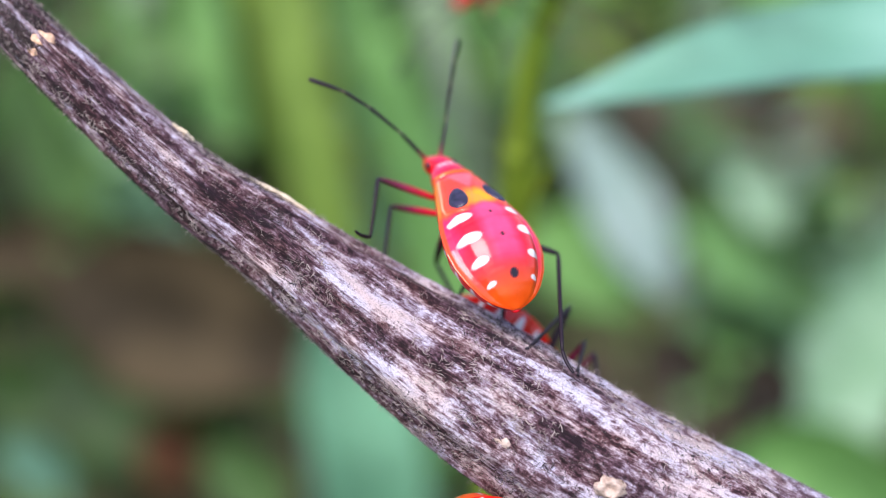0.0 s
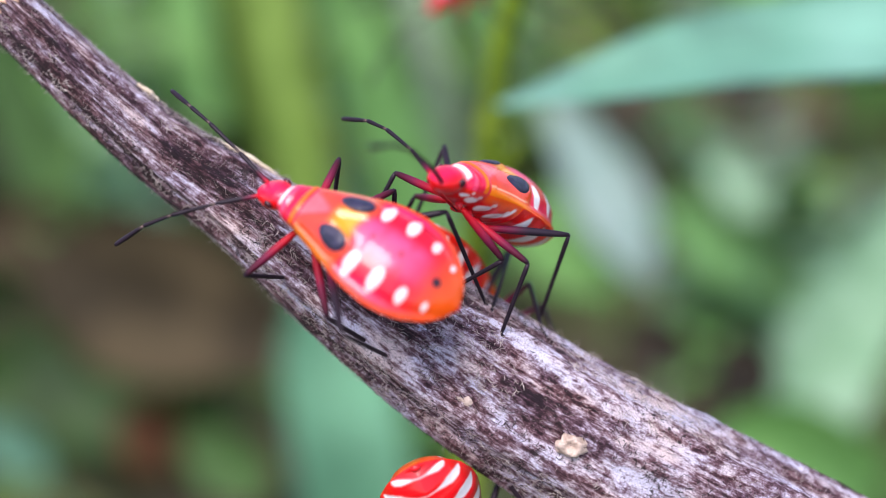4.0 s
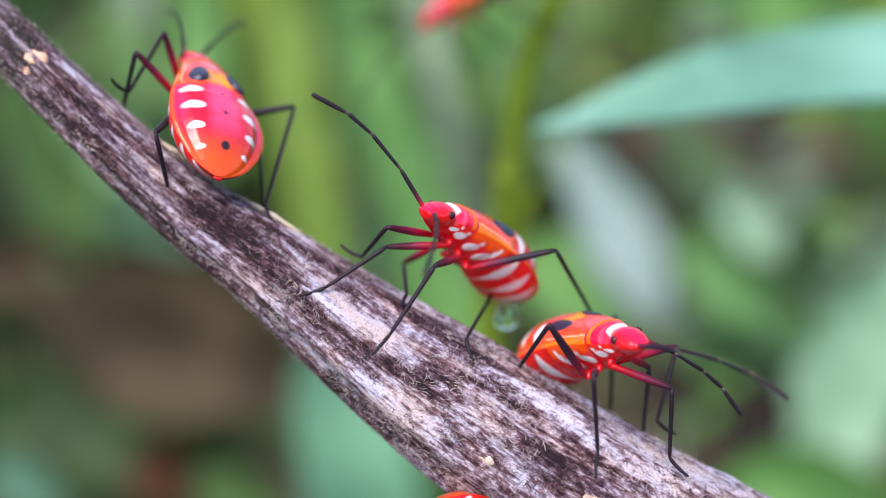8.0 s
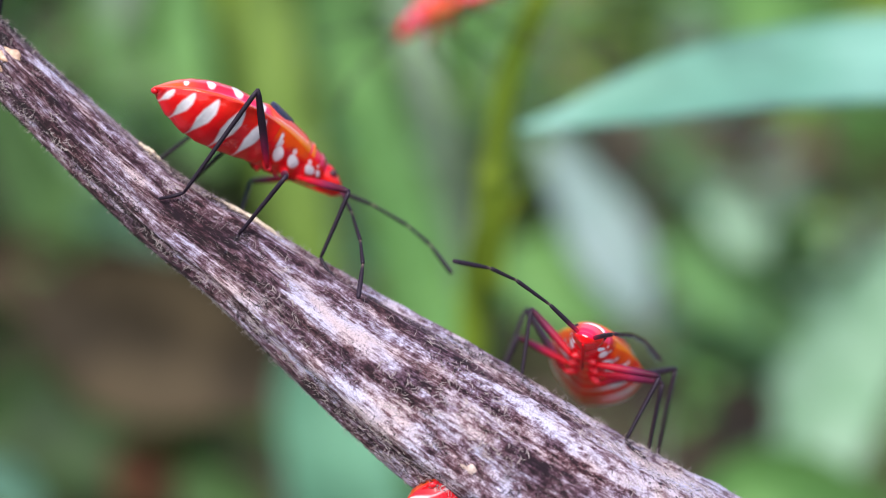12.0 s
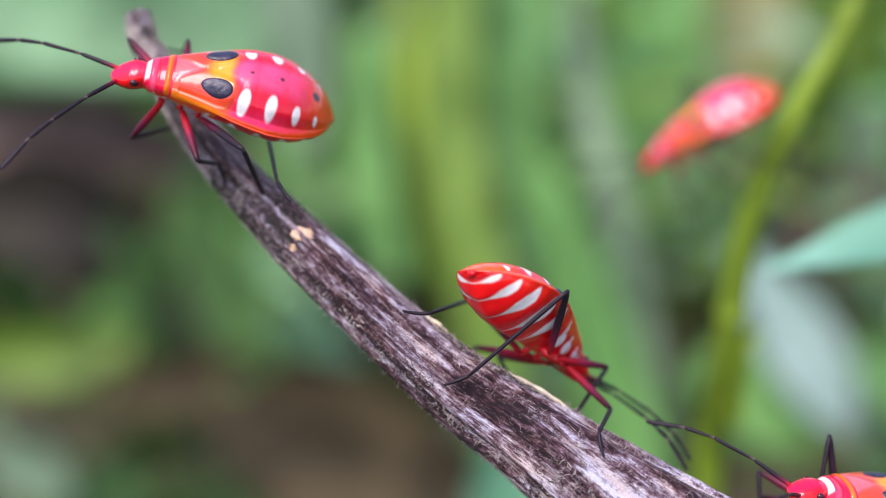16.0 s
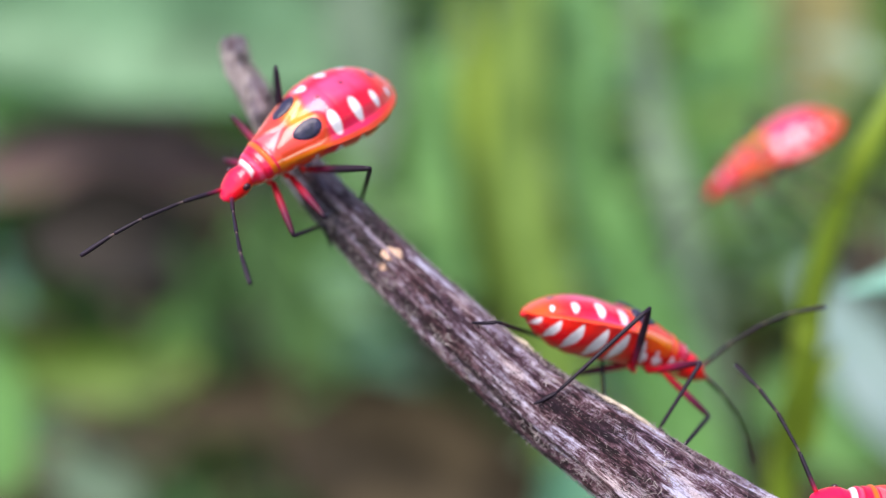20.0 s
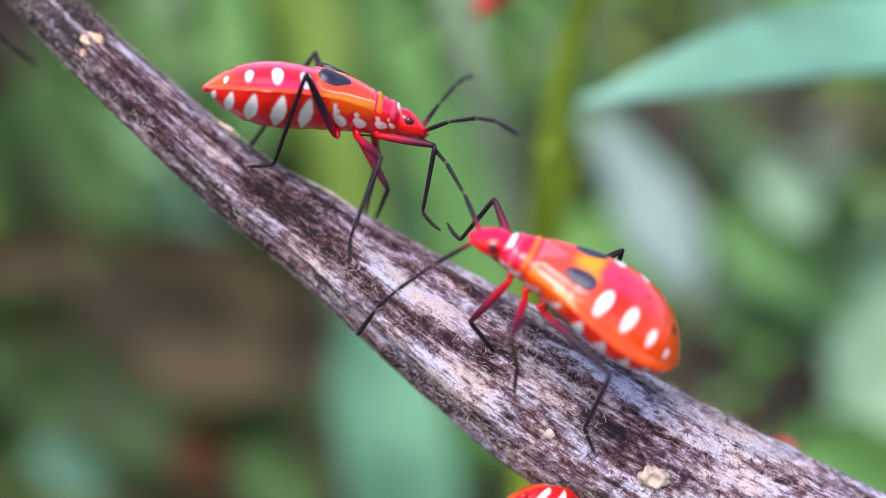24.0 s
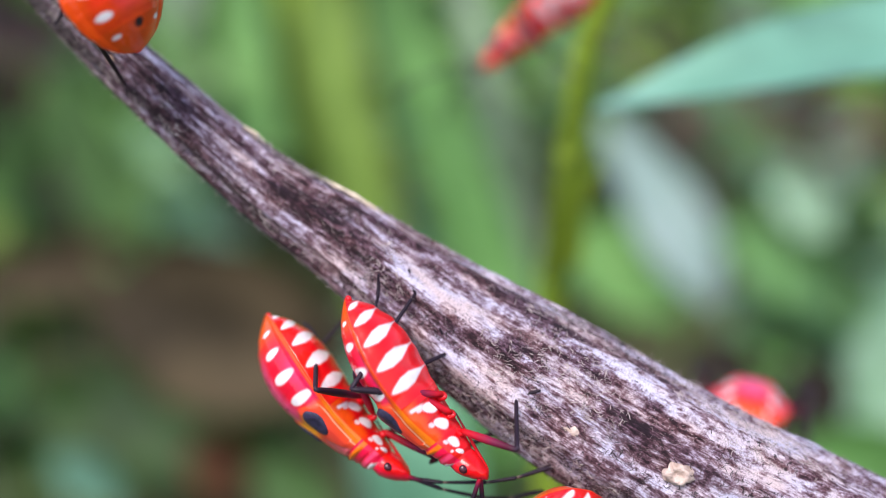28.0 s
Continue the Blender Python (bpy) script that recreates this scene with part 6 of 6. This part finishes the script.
undergrowth_blade(YELLOWGRASS, "tall yellow-green grass blade", [(-46.8, 355.0, 142.0), (-50.1, 355.0, 97.5), (-48.4, 355.0, 62.9), (-41.8, 355.0, 29.9), (-35.5, 358.0, -6.4), (-31.0, 364.0, -60.6)], [9.3, 16.8, 18.7, 18.7, 16.8, 14.8])
undergrowth_blade(GREYGRASS, "greyish grass blade", [(-15.0, 344.0, 131.2), (-10.2, 344.0, 86.5), (-3.8, 344.0, 57.7), (2.6, 347.0, 29.2), (7.5, 349.0, -6.3), (10.9, 355.0, -59.1)], [4.4, 8, 8.5, 7.5, 7.5, 7])
undergrowth_blade(GRASS, "green grass blade", [(-38.6, 372.0, 136.7), (-33.5, 372.0, 86.6), (-24.8, 372.0, 55.5), (-14.5, 372.0, 19.2), (-7.7, 378.0, -20.8), (-4.2, 381.0, -72.3)], [9.3, 14.8, 14.8, 14.8, 14.8, 13.1])
undergrowth_blade(GRASS, "green grass blade", [(-19.2, 335.0, 59.3), (-13.0, 335.0, 34.4), (-3.7, 335.0, 6.4), (2.6, 339.0, -18.7), (5.8, 344.0, -57.3)], [5.6, 13.1, 14.8, 14.8, 13.1])
undergrowth_blade(BLUELEAF, "wide blue-green blade", [(-31.5, 350.0, -12.7), (-29.8, 350.0, -32.2), (-26.6, 350.0, -51.8), (-23.4, 350.0, -74.5), (-22.0, 354.2, -108.4)], [14.0, 30.2, 32.6, 32.6, 28.0])
undergrowth_blade(GRASS, "green grass blade", [(-90.4, 429.0, 127.7), (-88.4, 429.0, 76.0), (-82.4, 429.0, 36.1)], [11.1, 18.7, 18.7])
undergrowth_blade(GRASS, "green grass blade", [(-163.7, 584.0, 206.4), (-158.3, 584.0, 135.9), (-152.8, 584.0, 81.7), (-144.7, 584.0, 16.6)], [17.9, 27, 27, 24.7])
undergrowth_blade(LIGHTLEAF, "pale green leaning leaf", [(144.1, 362.5, 10.3), (130.6, 362.5, -9.9), (117.2, 362.5, -33.4), (107.2, 362.5, -57.0), (100.3, 362.5, -85.5)], [9.7, 26.5, 33.8, 31.3, 14.5])
undergrowth_blade(FRESH, "bright green leaf", [(84.4, 446.0, 10.2), (101.2, 446.0, -4.7), (118.9, 446.0, -12.5), (139.6, 446.0, -36.4)], [9, 24, 26, 9])
undergrowth_blade(SOFTLEAF, "soft green leaf", [(88.4, 470.0, -26.2), (112.2, 470.0, -24.7), (134.9, 470.0, -30.5), (160.6, 470.0, -22.4)], [8, 22, 24, 9])
undergrowth_blade(LIGHTLEAF, "light green leaf", [(96.4, 430.0, 24.2), (110.2, 430.0, 12.7), (126.9, 430.0, 6.5), (142.6, 430.0, 8.4)], [6, 16, 15, 6])
undergrowth_blade(LIGHTLEAF, "light green leaf", [(120.4, 455.0, 18.2), (131.2, 455.0, 2.7), (136.9, 455.0, -14.5), (134.6, 455.0, -33.4)], [7, 20, 21, 8])
undergrowth_blade(GRASS, "bright green leaf", [(20.6, 381.0, 3.8), (31.2, 381.0, 0.3), (45.3, 381.0, -6.8), (55.9, 381.0, -17.4)], [9, 27, 29.2, 11.3])
undergrowth_blade(GRASS, "green leaf", [(57.6, 266.0, -52.9), (68.7, 266.0, -48.0), (81.1, 266.0, -49.2), (95.9, 266.0, -56.6)], [8.3, 20, 21.6, 13.3])
undergrowth_blade(DARKLEAF, "dark green leaf", [(-137.7, 410.0, -37.8), (-120.6, 410.0, -47.3), (-99.7, 410.0, -56.8), (-76.8, 410.0, -68.3)], [14.8, 41, 41, 14.8])
undergrowth_blade(DARKLEAF, "dark green leaf", [(-168.0, 429.0, -51.5), (-144.1, 429.0, -55.5), (-120.2, 429.0, -63.5), (-96.3, 429.0, -81.4)], [11.1, 29.8, 33.5, 14.8])
undergrowth_blade(GRASS, "green leaf", [(-197.7, 517.0, 69.9), (-178.5, 517.0, 60.3), (-159.3, 517.0, 48.3), (-140.1, 517.0, 26.7)], [13.4, 31.5, 31.5, 13.4])
undergrowth_blade(BROWNLEAF, "dark brown dead leaf", [(-114.3, 360.0, -4.8), (-94.2, 360.0, -16.5), (-70.8, 360.0, -23.2), (-42.8, 350.0, -32.3)], [20, 46, 46, 20])
# the HOLLOW sheet here is painted shade between the plants
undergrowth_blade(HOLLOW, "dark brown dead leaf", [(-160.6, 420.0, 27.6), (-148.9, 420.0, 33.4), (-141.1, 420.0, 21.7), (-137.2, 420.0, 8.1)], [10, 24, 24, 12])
undergrowth_blade(RUSTLEAF, "rust-brown dead leaf", [(-101.1, 390.0, -59.5), (-92.1, 390.0, -64.9), (-82.1, 390.0, -74.0)], [9.3, 24, 11.1])
undergrowth_blade(TEAL, "teal green leaf", [(-143.5, 380.0, -61.5), (-133.0, 380.0, -66.8), (-122.4, 380.0, -75.6)], [6, 16, 8])
undergrowth_blade(TEAL, "teal green leaf", [(-53.2, 480.0, 42.7), (-48.7, 480.0, 29.3), (-40.9, 480.0, 13.7), (-32.0, 480.0, -1.9)], [6, 18, 18, 6])
undergrowth_blade(TEAL, "teal green leaf", [(-151.7, 500.0, 21.2), (-135.5, 500.0, 22.4), (-119.2, 500.0, 18.9), (-105.3, 500.0, 9.6)], [7, 20, 20, 7])
undergrowth_blade(TEAL, "teal green leaf", [(107.7, 520.0, 34.1), (127.1, 520.0, 26.9), (148.8, 520.0, 24.5), (168.1, 520.0, 14.8)], [8, 26, 26, 8])
# two near-black sheets that stand in for shaded gaps
undergrowth_blade(HOLLOW, "near-black sheet painted as a shaded gap", [(77.6, 330.0, -30.4), (83.7, 330.0, -38.1), (91.4, 330.0, -42.7)], [7, 20, 8])
undergrowth_blade(HOLLOW, "near-black sheet painted as a shaded gap", [(53.1, 330.0, -24.3), (60.7, 330.0, -30.4), (66.8, 330.0, -38.1)], [6, 14, 6])
undergrowth_blade(MIDLEAF, "green leaf", [(-76.6, 372.0, -61.9), (-64.5, 372.0, -70.6), (-52.4, 372.0, -79.2)], [9.3, 22.4, 11.1])
undergrowth_blade(PINKLEAF, "pinkish dead leaf", [(80.3, 584.0, 68.2), (107.4, 584.0, 68.2), (145.4, 584.0, 65.5), (190.4, 589.0, 66.0)], [17.9, 44.9, 44.9, 17.9])
undergrowth_blade(PINKLEAF, "pinkish dead leaf", [(57.2, 628.0, 117.0), (74.7, 628.0, 108.3), (98.0, 628.0, 111.2)], [17.9, 44.9, 17.9])
undergrowth_blade(PINKLEAF, "pinkish dead leaf", [(-202.3, 628.0, 122.8), (-187.7, 628.0, 117.0), (-176.0, 628.0, 96.6)], [17.9, 40.4, 17.9])
undergrowth_blade(GRASS, "olive green leaf", [(130.1, 673.0, 131.7), (167.6, 672.9, 134.8), (223.8, 672.9, 119.2), (255.0, 672.9, 119.2)], [17.9, 67.5, 67.5, 27])
undergrowth_blade(SOFTLEAF, "wide soft green leaf", [(-313.8, 441.2, 152.9), (-267.7, 450.4, 155.2), (-221.7, 460.4, 150.5), (-161.8, 472.9, 148.1), (-115.9, 483.4, 138.7)], [21.5, 55.3, 61.4, 52.2, 18.4])
undergrowth_blade(STRAW, "straw-coloured dry grass blade", [(65.8, 640.4, 285.5), (67.4, 647.5, 226.4), (69.0, 654.0, 173.3), (70.5, 661.5, 111.3)], [22, 50, 54, 24])
undergrowth_blade(GRASS, "yellow-green grass blade", [(25.3, 594.3, 257.0), (25.2, 601.3, 196.1), (22.6, 607.2, 140.7), (15.7, 612.8, 79.9)], [18, 46, 50, 24])
undergrowth_blade(GRASS, "green slanting leaf", [(-314.0, 459.7, 125.9), (-271.2, 467.9, 130.7), (-223.7, 477.4, 133.1), (-176.4, 487.9, 125.8)], [15.4, 24.6, 24.6, 12.3])
undergrowth_blade(GREYGRASS, "pale leaf blade", [(-126.9, 458.8, 198.4), (-125.7, 463.8, 157.5), (-122.9, 467.6, 130.3), (-122.7, 471.8, 94.0)], [15.4, 27.6, 27.6, 9.2])
undergrowth_blade(DARKLEAF, "dark folded leaf", [(-102.2, 481.4, 180.8), (-101.1, 484.3, 157.4), (-103.2, 486.0, 138.7), (-107.1, 487.4, 120.0)], [7.7, 15.4, 15.4, 6.1])
# three more near-black sheets where the undergrowth is only in shade
undergrowth_blade(HOLLOW, "near-black sheet painted as a shaded gap", [(-261.7, 455.1, 63.2), (-236.6, 459.7, 67.8), (-213.9, 464.6, 65.5), (-186.8, 471.3, 56.2)], [18, 46, 44, 16])
undergrowth_blade(HOLLOW, "near-black sheet painted as a shaded gap", [(-56.3, 420.0, 62.7), (-52.4, 420.0, 47.1), (-51.4, 420.0, 33.4), (-52.4, 420.0, 17.8)], [6, 13, 14, 6])
undergrowth_blade(HOLLOW, "near-black sheet painted as a shaded gap", [(-117.7, 420.0, -23.1), (-106.0, 420.0, -30.9), (-94.3, 420.0, -32.9), (-78.7, 420.0, -30.9)], [9, 22, 22, 9])
undergrowth_blade(PINKLEAF, "brown dead leaf", [(-299.7, 482.7, 94.8), (-260.2, 489.0, 109.7), (-226.0, 496.3, 107.2), (-182.2, 506.8, 94.7)], [18.4, 39.9, 43, 15.4])
undergrowth_blade(BROWNLEAF, "brown dead leaf", [(-223.6, 488.6, 36.7), (-211.2, 488.9, 56.0), (-199.0, 489.7, 70.4), (-187.0, 491.3, 77.7)], [12.3, 30.7, 24.6, 9.2])
undergrowth_blade(YELLOWGRASS, "yellow-green leaf", [(-246.1, 405.2, 15.8), (-222.1, 410.8, 9.7), (-197.9, 415.8, 9.7), (-173.6, 420.1, 15.8)], [10.8, 21.5, 21.5, 8.1])
undergrowth_blade(GRASS, "bright green leaf", [(-246.5, 362.4, 29.9), (-234.1, 366.7, 15.0), (-227.2, 370.2, -3.6), (-225.9, 373.5, -29.6)], [10.8, 29.6, 34.9, 26.9])
undergrowth_blade(MIDLEAF, "green grass blade", [(-148.1, 406.0, 67.1), (-140.8, 410.3, 43.3), (-131.6, 414.9, 19.5), (-126.5, 419.7, -12.3)], [8.1, 21.5, 24.2, 16.1])
undergrowth_blade(DARKLEAF, "dark green leaf blade", [(-180.7, 413.9, 56.7), (-169.1, 418.6, 36.2), (-161.5, 422.6, 15.8), (-158.2, 426.6, -12.8)], [5.4, 16.1, 16.1, 8.1])
undergrowth_blade(BROWNLEAF, "brown dead leaf", [(-177.2, 408.8, -8.3), (-149.6, 413.5, -0.4), (-118.5, 420.4, -4.3), (-87.4, 427.9, -14.3)], [10.8, 24.2, 24.2, 10.8])
undergrowth_blade(GREYGRASS, "pale grey leaf", [(-205.6, 377.0, -24.1), (-192.9, 379.9, -25.9), (-178.4, 383.7, -33.4)], [6.7, 21.5, 10.8])
undergrowth_blade(PALELEAF, "pale blue-green blade", [(-146, 516, 214), (-140.3, 516, 176), (-136, 516, 146.8), (-138.3, 516, 120.9)], [10, 20, 22, 14])
undergrowth_blade(STALK, "bright yellow-green grass blade", [(-83.9, 476, 160.2), (-77, 476, 112.6), (-69.3, 476, 68.7), (-59.6, 476, 26.3)], [8, 14, 15, 10])
undergrowth_blade(FRESH, "bright green leaf", [(-61.1, 636, 262), (-55.6, 636, 213.9), (-44.3, 636, 169.8), (-33.3, 636, 126.7)], [16, 40, 42, 20])
undergrowth_blade(FRESH, "bright green leaf", [(-216.9, 556, 228.8), (-192.4, 556, 203.3), (-188.9, 556, 176.9), (-200, 556, 151.6)], [9, 24, 24, 9])


def sprigs(name, count, mats, label, seed):
    """Thin stems that stand in the soil, each with small leaves up its length."""
    r = np.random.default_rng(seed)
    vs, uv, fs, mi = [], [], [], []
    for sprig in range(count):
        y = r.uniform(385, 640)
        top = np.array((r.uniform(-.62, .42) * y, y, r.uniform(-.16, .40) * y))
        root = np.array(to_ground(tuple(top), r.uniform(-18, 18), r.uniform(-8, 25)))
        k = int(r.integers(len(mats)))
        b = len(vs)
        for u in (0, .35, .7, 1):
            c = root + (top - root) * u + np.array((6 * math.sin(u * 3 + sprig), 0, 0))
            for a in (0, 2.1, 4.2):
                vs.append(at(c + np.array((math.cos(a), math.sin(a), 0)) * (1.1 - .7 * u)))
                uv.append((a / 6, u))
        for i in range(3):
            for j in range(3):
                fs.append((b + 3 * i + j, b + 3 * i + (j + 1) % 3, b + 3 * i + 3 + (j + 1) % 3, b + 3 * i + 3 + j))
                mi.append(k)
        for leaf in range(int(r.integers(6, 11))):
            u = r.uniform(.55, 1)
            c = root + (top - root) * u + np.array((6 * math.sin(u * 3 + sprig), 0, 0))
            yaw, ln = r.uniform(0, 6.28), r.uniform(13, 32)
            d = np.array((math.cos(yaw), .7 * math.sin(yaw), r.uniform(-.35, .8)))
            d /= np.linalg.norm(d)
            side = np.cross(d, (math.sin(yaw * 3) * .5, -1, .5))
            side *= ln * r.uniform(.13, .24) / np.linalg.norm(side)
            b = len(vs)
            for i in range(6):
                v = i / 5
                q = c + d * ln * v + np.array((0, 0, -.28 * ln * v * v))
                h = .12 + 3.5 * v * (1 - v)
                vs += [at(q - side * h), at(q + side * h)]
                uv += [(0, v * 2), (1, v * 2)]
            for i in range(5):
                fs.append((b + 2 * i, b + 2 * i + 1, b + 2 * i + 3, b + 2 * i + 2))
                mi.append(k)
    me = mesh_of(name, vs, fs, mats[0], None, uv)
    for m in mats[1:]:
        me.materials.append(m)
    me.polygons.foreach_set("material_index", mi)
    return tagged(new(name, me), label, "undergrowth", kind="stuff")


sprigs("herb_sprigs", 80, [FRESH, GRASS, TEAL, GREYGRASS, YELLOWGRASS, MIDLEAF, DARKLEAF, DARKLEAF, DARKLEAF, SOFTLEAF, HOLLOW], "small-leaved green herbs among the grass", 31)


# undergrowth further off: many small blades and litter
def thicket(name, count, mats, area, size, label, seed, upright, hollow=0.0):
    """Blades strewn in a ragged patch (centre x, y and half widths in metres), thinning out to its edge."""
    r = np.random.default_rng(seed)
    vs, uv, fs, mi = [], [], [], []
    cx, cy, rx, ry = area
    while len(fs) < count * 5:
        x, y = r.uniform(-1.25, 1.25), r.uniform(-1.25, 1.25)
        edge = math.hypot(x, y) + 0.45 * noise.noise((x * 2.1, y * 2.1, seed)) + 0.2 * noise.noise((x * 6, y * 6, seed))
        x, y = cx + x * rx, cy + y * ry
        if edge > r.uniform(0.72, 1.05) or math.hypot(x, y - .1) < hollow:
            continue
        ln, w = r.uniform(*size), r.uniform(.08, .2)
        yaw, lean = r.uniform(0, 6.28), (r.uniform(.1, .6) if upright else r.uniform(1.1, 1.5))
        w *= ln
        d = Vector((math.cos(yaw) * math.sin(lean), math.sin(yaw) * math.sin(lean), math.cos(lean)))
        s = d.cross(Vector((math.cos(yaw + 1.3), math.sin(yaw + 1.3), .2))).normalized()
        b = len(vs)
        p = Vector((x, y, 0))
        k = int(r.integers(len(mats)))
        for i in range(6):
            u = i / 5
            c = p + d * ln * u + Vector((d.x, d.y, -.35)) * ln * .35 * u * u
            h = w * (0.35 + 2.2 * u * (1 - u)) * (1 if i < 5 else .1)
            vs += [c - s * h, c + s * h]
            uv += [(0, u * 2), (1, u * 2)]
        for i in range(5):
            fs.append((b + 2 * i, b + 2 * i + 1, b + 2 * i + 3, b + 2 * i + 2))
            mi.append(k)
    me = mesh_of(name, vs, fs, mats[0], None, uv)
    for m in mats[1:]:
        me.materials.append(m)
    me.polygons.foreach_set("material_index", mi)
    return tagged(new(name, me), label, "undergrowth", kind="stuff")


thicket("undergrowth", 1500, [GRASS, DARKLEAF, DARKLEAF, GREYGRASS, YELLOWGRASS], (0, 1.35, 1.25, .78), (.08, .2), "mixed green grass and herbs", 2, True, 0.55)
thicket("leaf_litter", 2600, [BROWNLEAF, PINKLEAF, DARKLEAF, RUSTLEAF], (0, .6, 1.5, 1.3), (.03, .07), "fallen dead leaves", 6, False)
# the thicket is out of view, added to dim front light and reflections
thicket("thicket", 2600, [GRASS, DARKLEAF, DARKLEAF], (0, -2.4, 4.2, 2.6), (.10, .30), "unseen low green growth added behind the camera to shape light", 12, True, 0.75)
thicket("meadow", 6000, [GRASS, DARKLEAF, GREYGRASS], (0, 4.3, 6.0, 3.4), (.15, .5), "tall green meadow grass", 9, True, 1.3)


# a drop of clear liquid that the climber lets fall
WATER, _, _, wshader = material("clear_liquid", 0.04, 0.5)
wshader.inputs["Base Color"].default_value = (0.8, 0.95, 0.9, 1)
wshader.inputs["Transmission Weight"].default_value = 1.0
wshader.inputs["IOR"].default_value = 1.33
drop = tagged(new("liquid_drop", knob("liquid_drop", (1.0, 0.95, 1.05), WATER, 16, 24)), "clear greenish drop of liquid falling from the bug", "drop")


def move_drop():
    """Inside the tail at first; it swells out under the tail, then falls to the soil."""
    rows = []
    for t in TIMES:
        u = min(max((t - 6.8) / 1.2, 0), 1)
        p = body_matrix(glide(CLIMBER_ROWS, min(t, 8.2))) @ (Vector((-.24 * L - u * .17 * L, 0, u * -.01 * L)) * MM) - Vector((0, 0, .0022 * u))
        if t > 8.1:
            p = p - Vector((0, 0, 4.9 * (t - 8.1) ** 2))
        p.z = max(p.z, 0.0)
        rows.append((t, Matrix.Translation(p)))
    walk(drop, rows)


# ---- what moves ----
def motions():
    animate_bug(*climber, CLIMBER_ROWS, CLIMBER_FEELER_ROWS, CLIMBER_FOOT_ROWS, 3)
    animate_bug(*wanderer, WANDERER_ROWS, WANDERER_FEELER_ROWS, WANDERER_FOOT_ROWS, 5)
    animate_bug(*lurker, LURKER_ROWS, LURKER_FEELER_ROWS, LURKER_FOOT_ROWS, 8)
    for (bug, legs, feelers), rows in ((hanger, HANGER_ROWS), (hidden_bug, HIDDEN_BUG_ROWS), (leaf_bug, LEAF_BUG_ROWS), (stalk_bug, STALK_BUG_ROWS)):
        rest_bug(bug, legs, feelers)
        walk(bug, [(t, body_matrix(glide(rows, t))) for t in TIMES])
    move_leaf()
    move_drop()


motions()
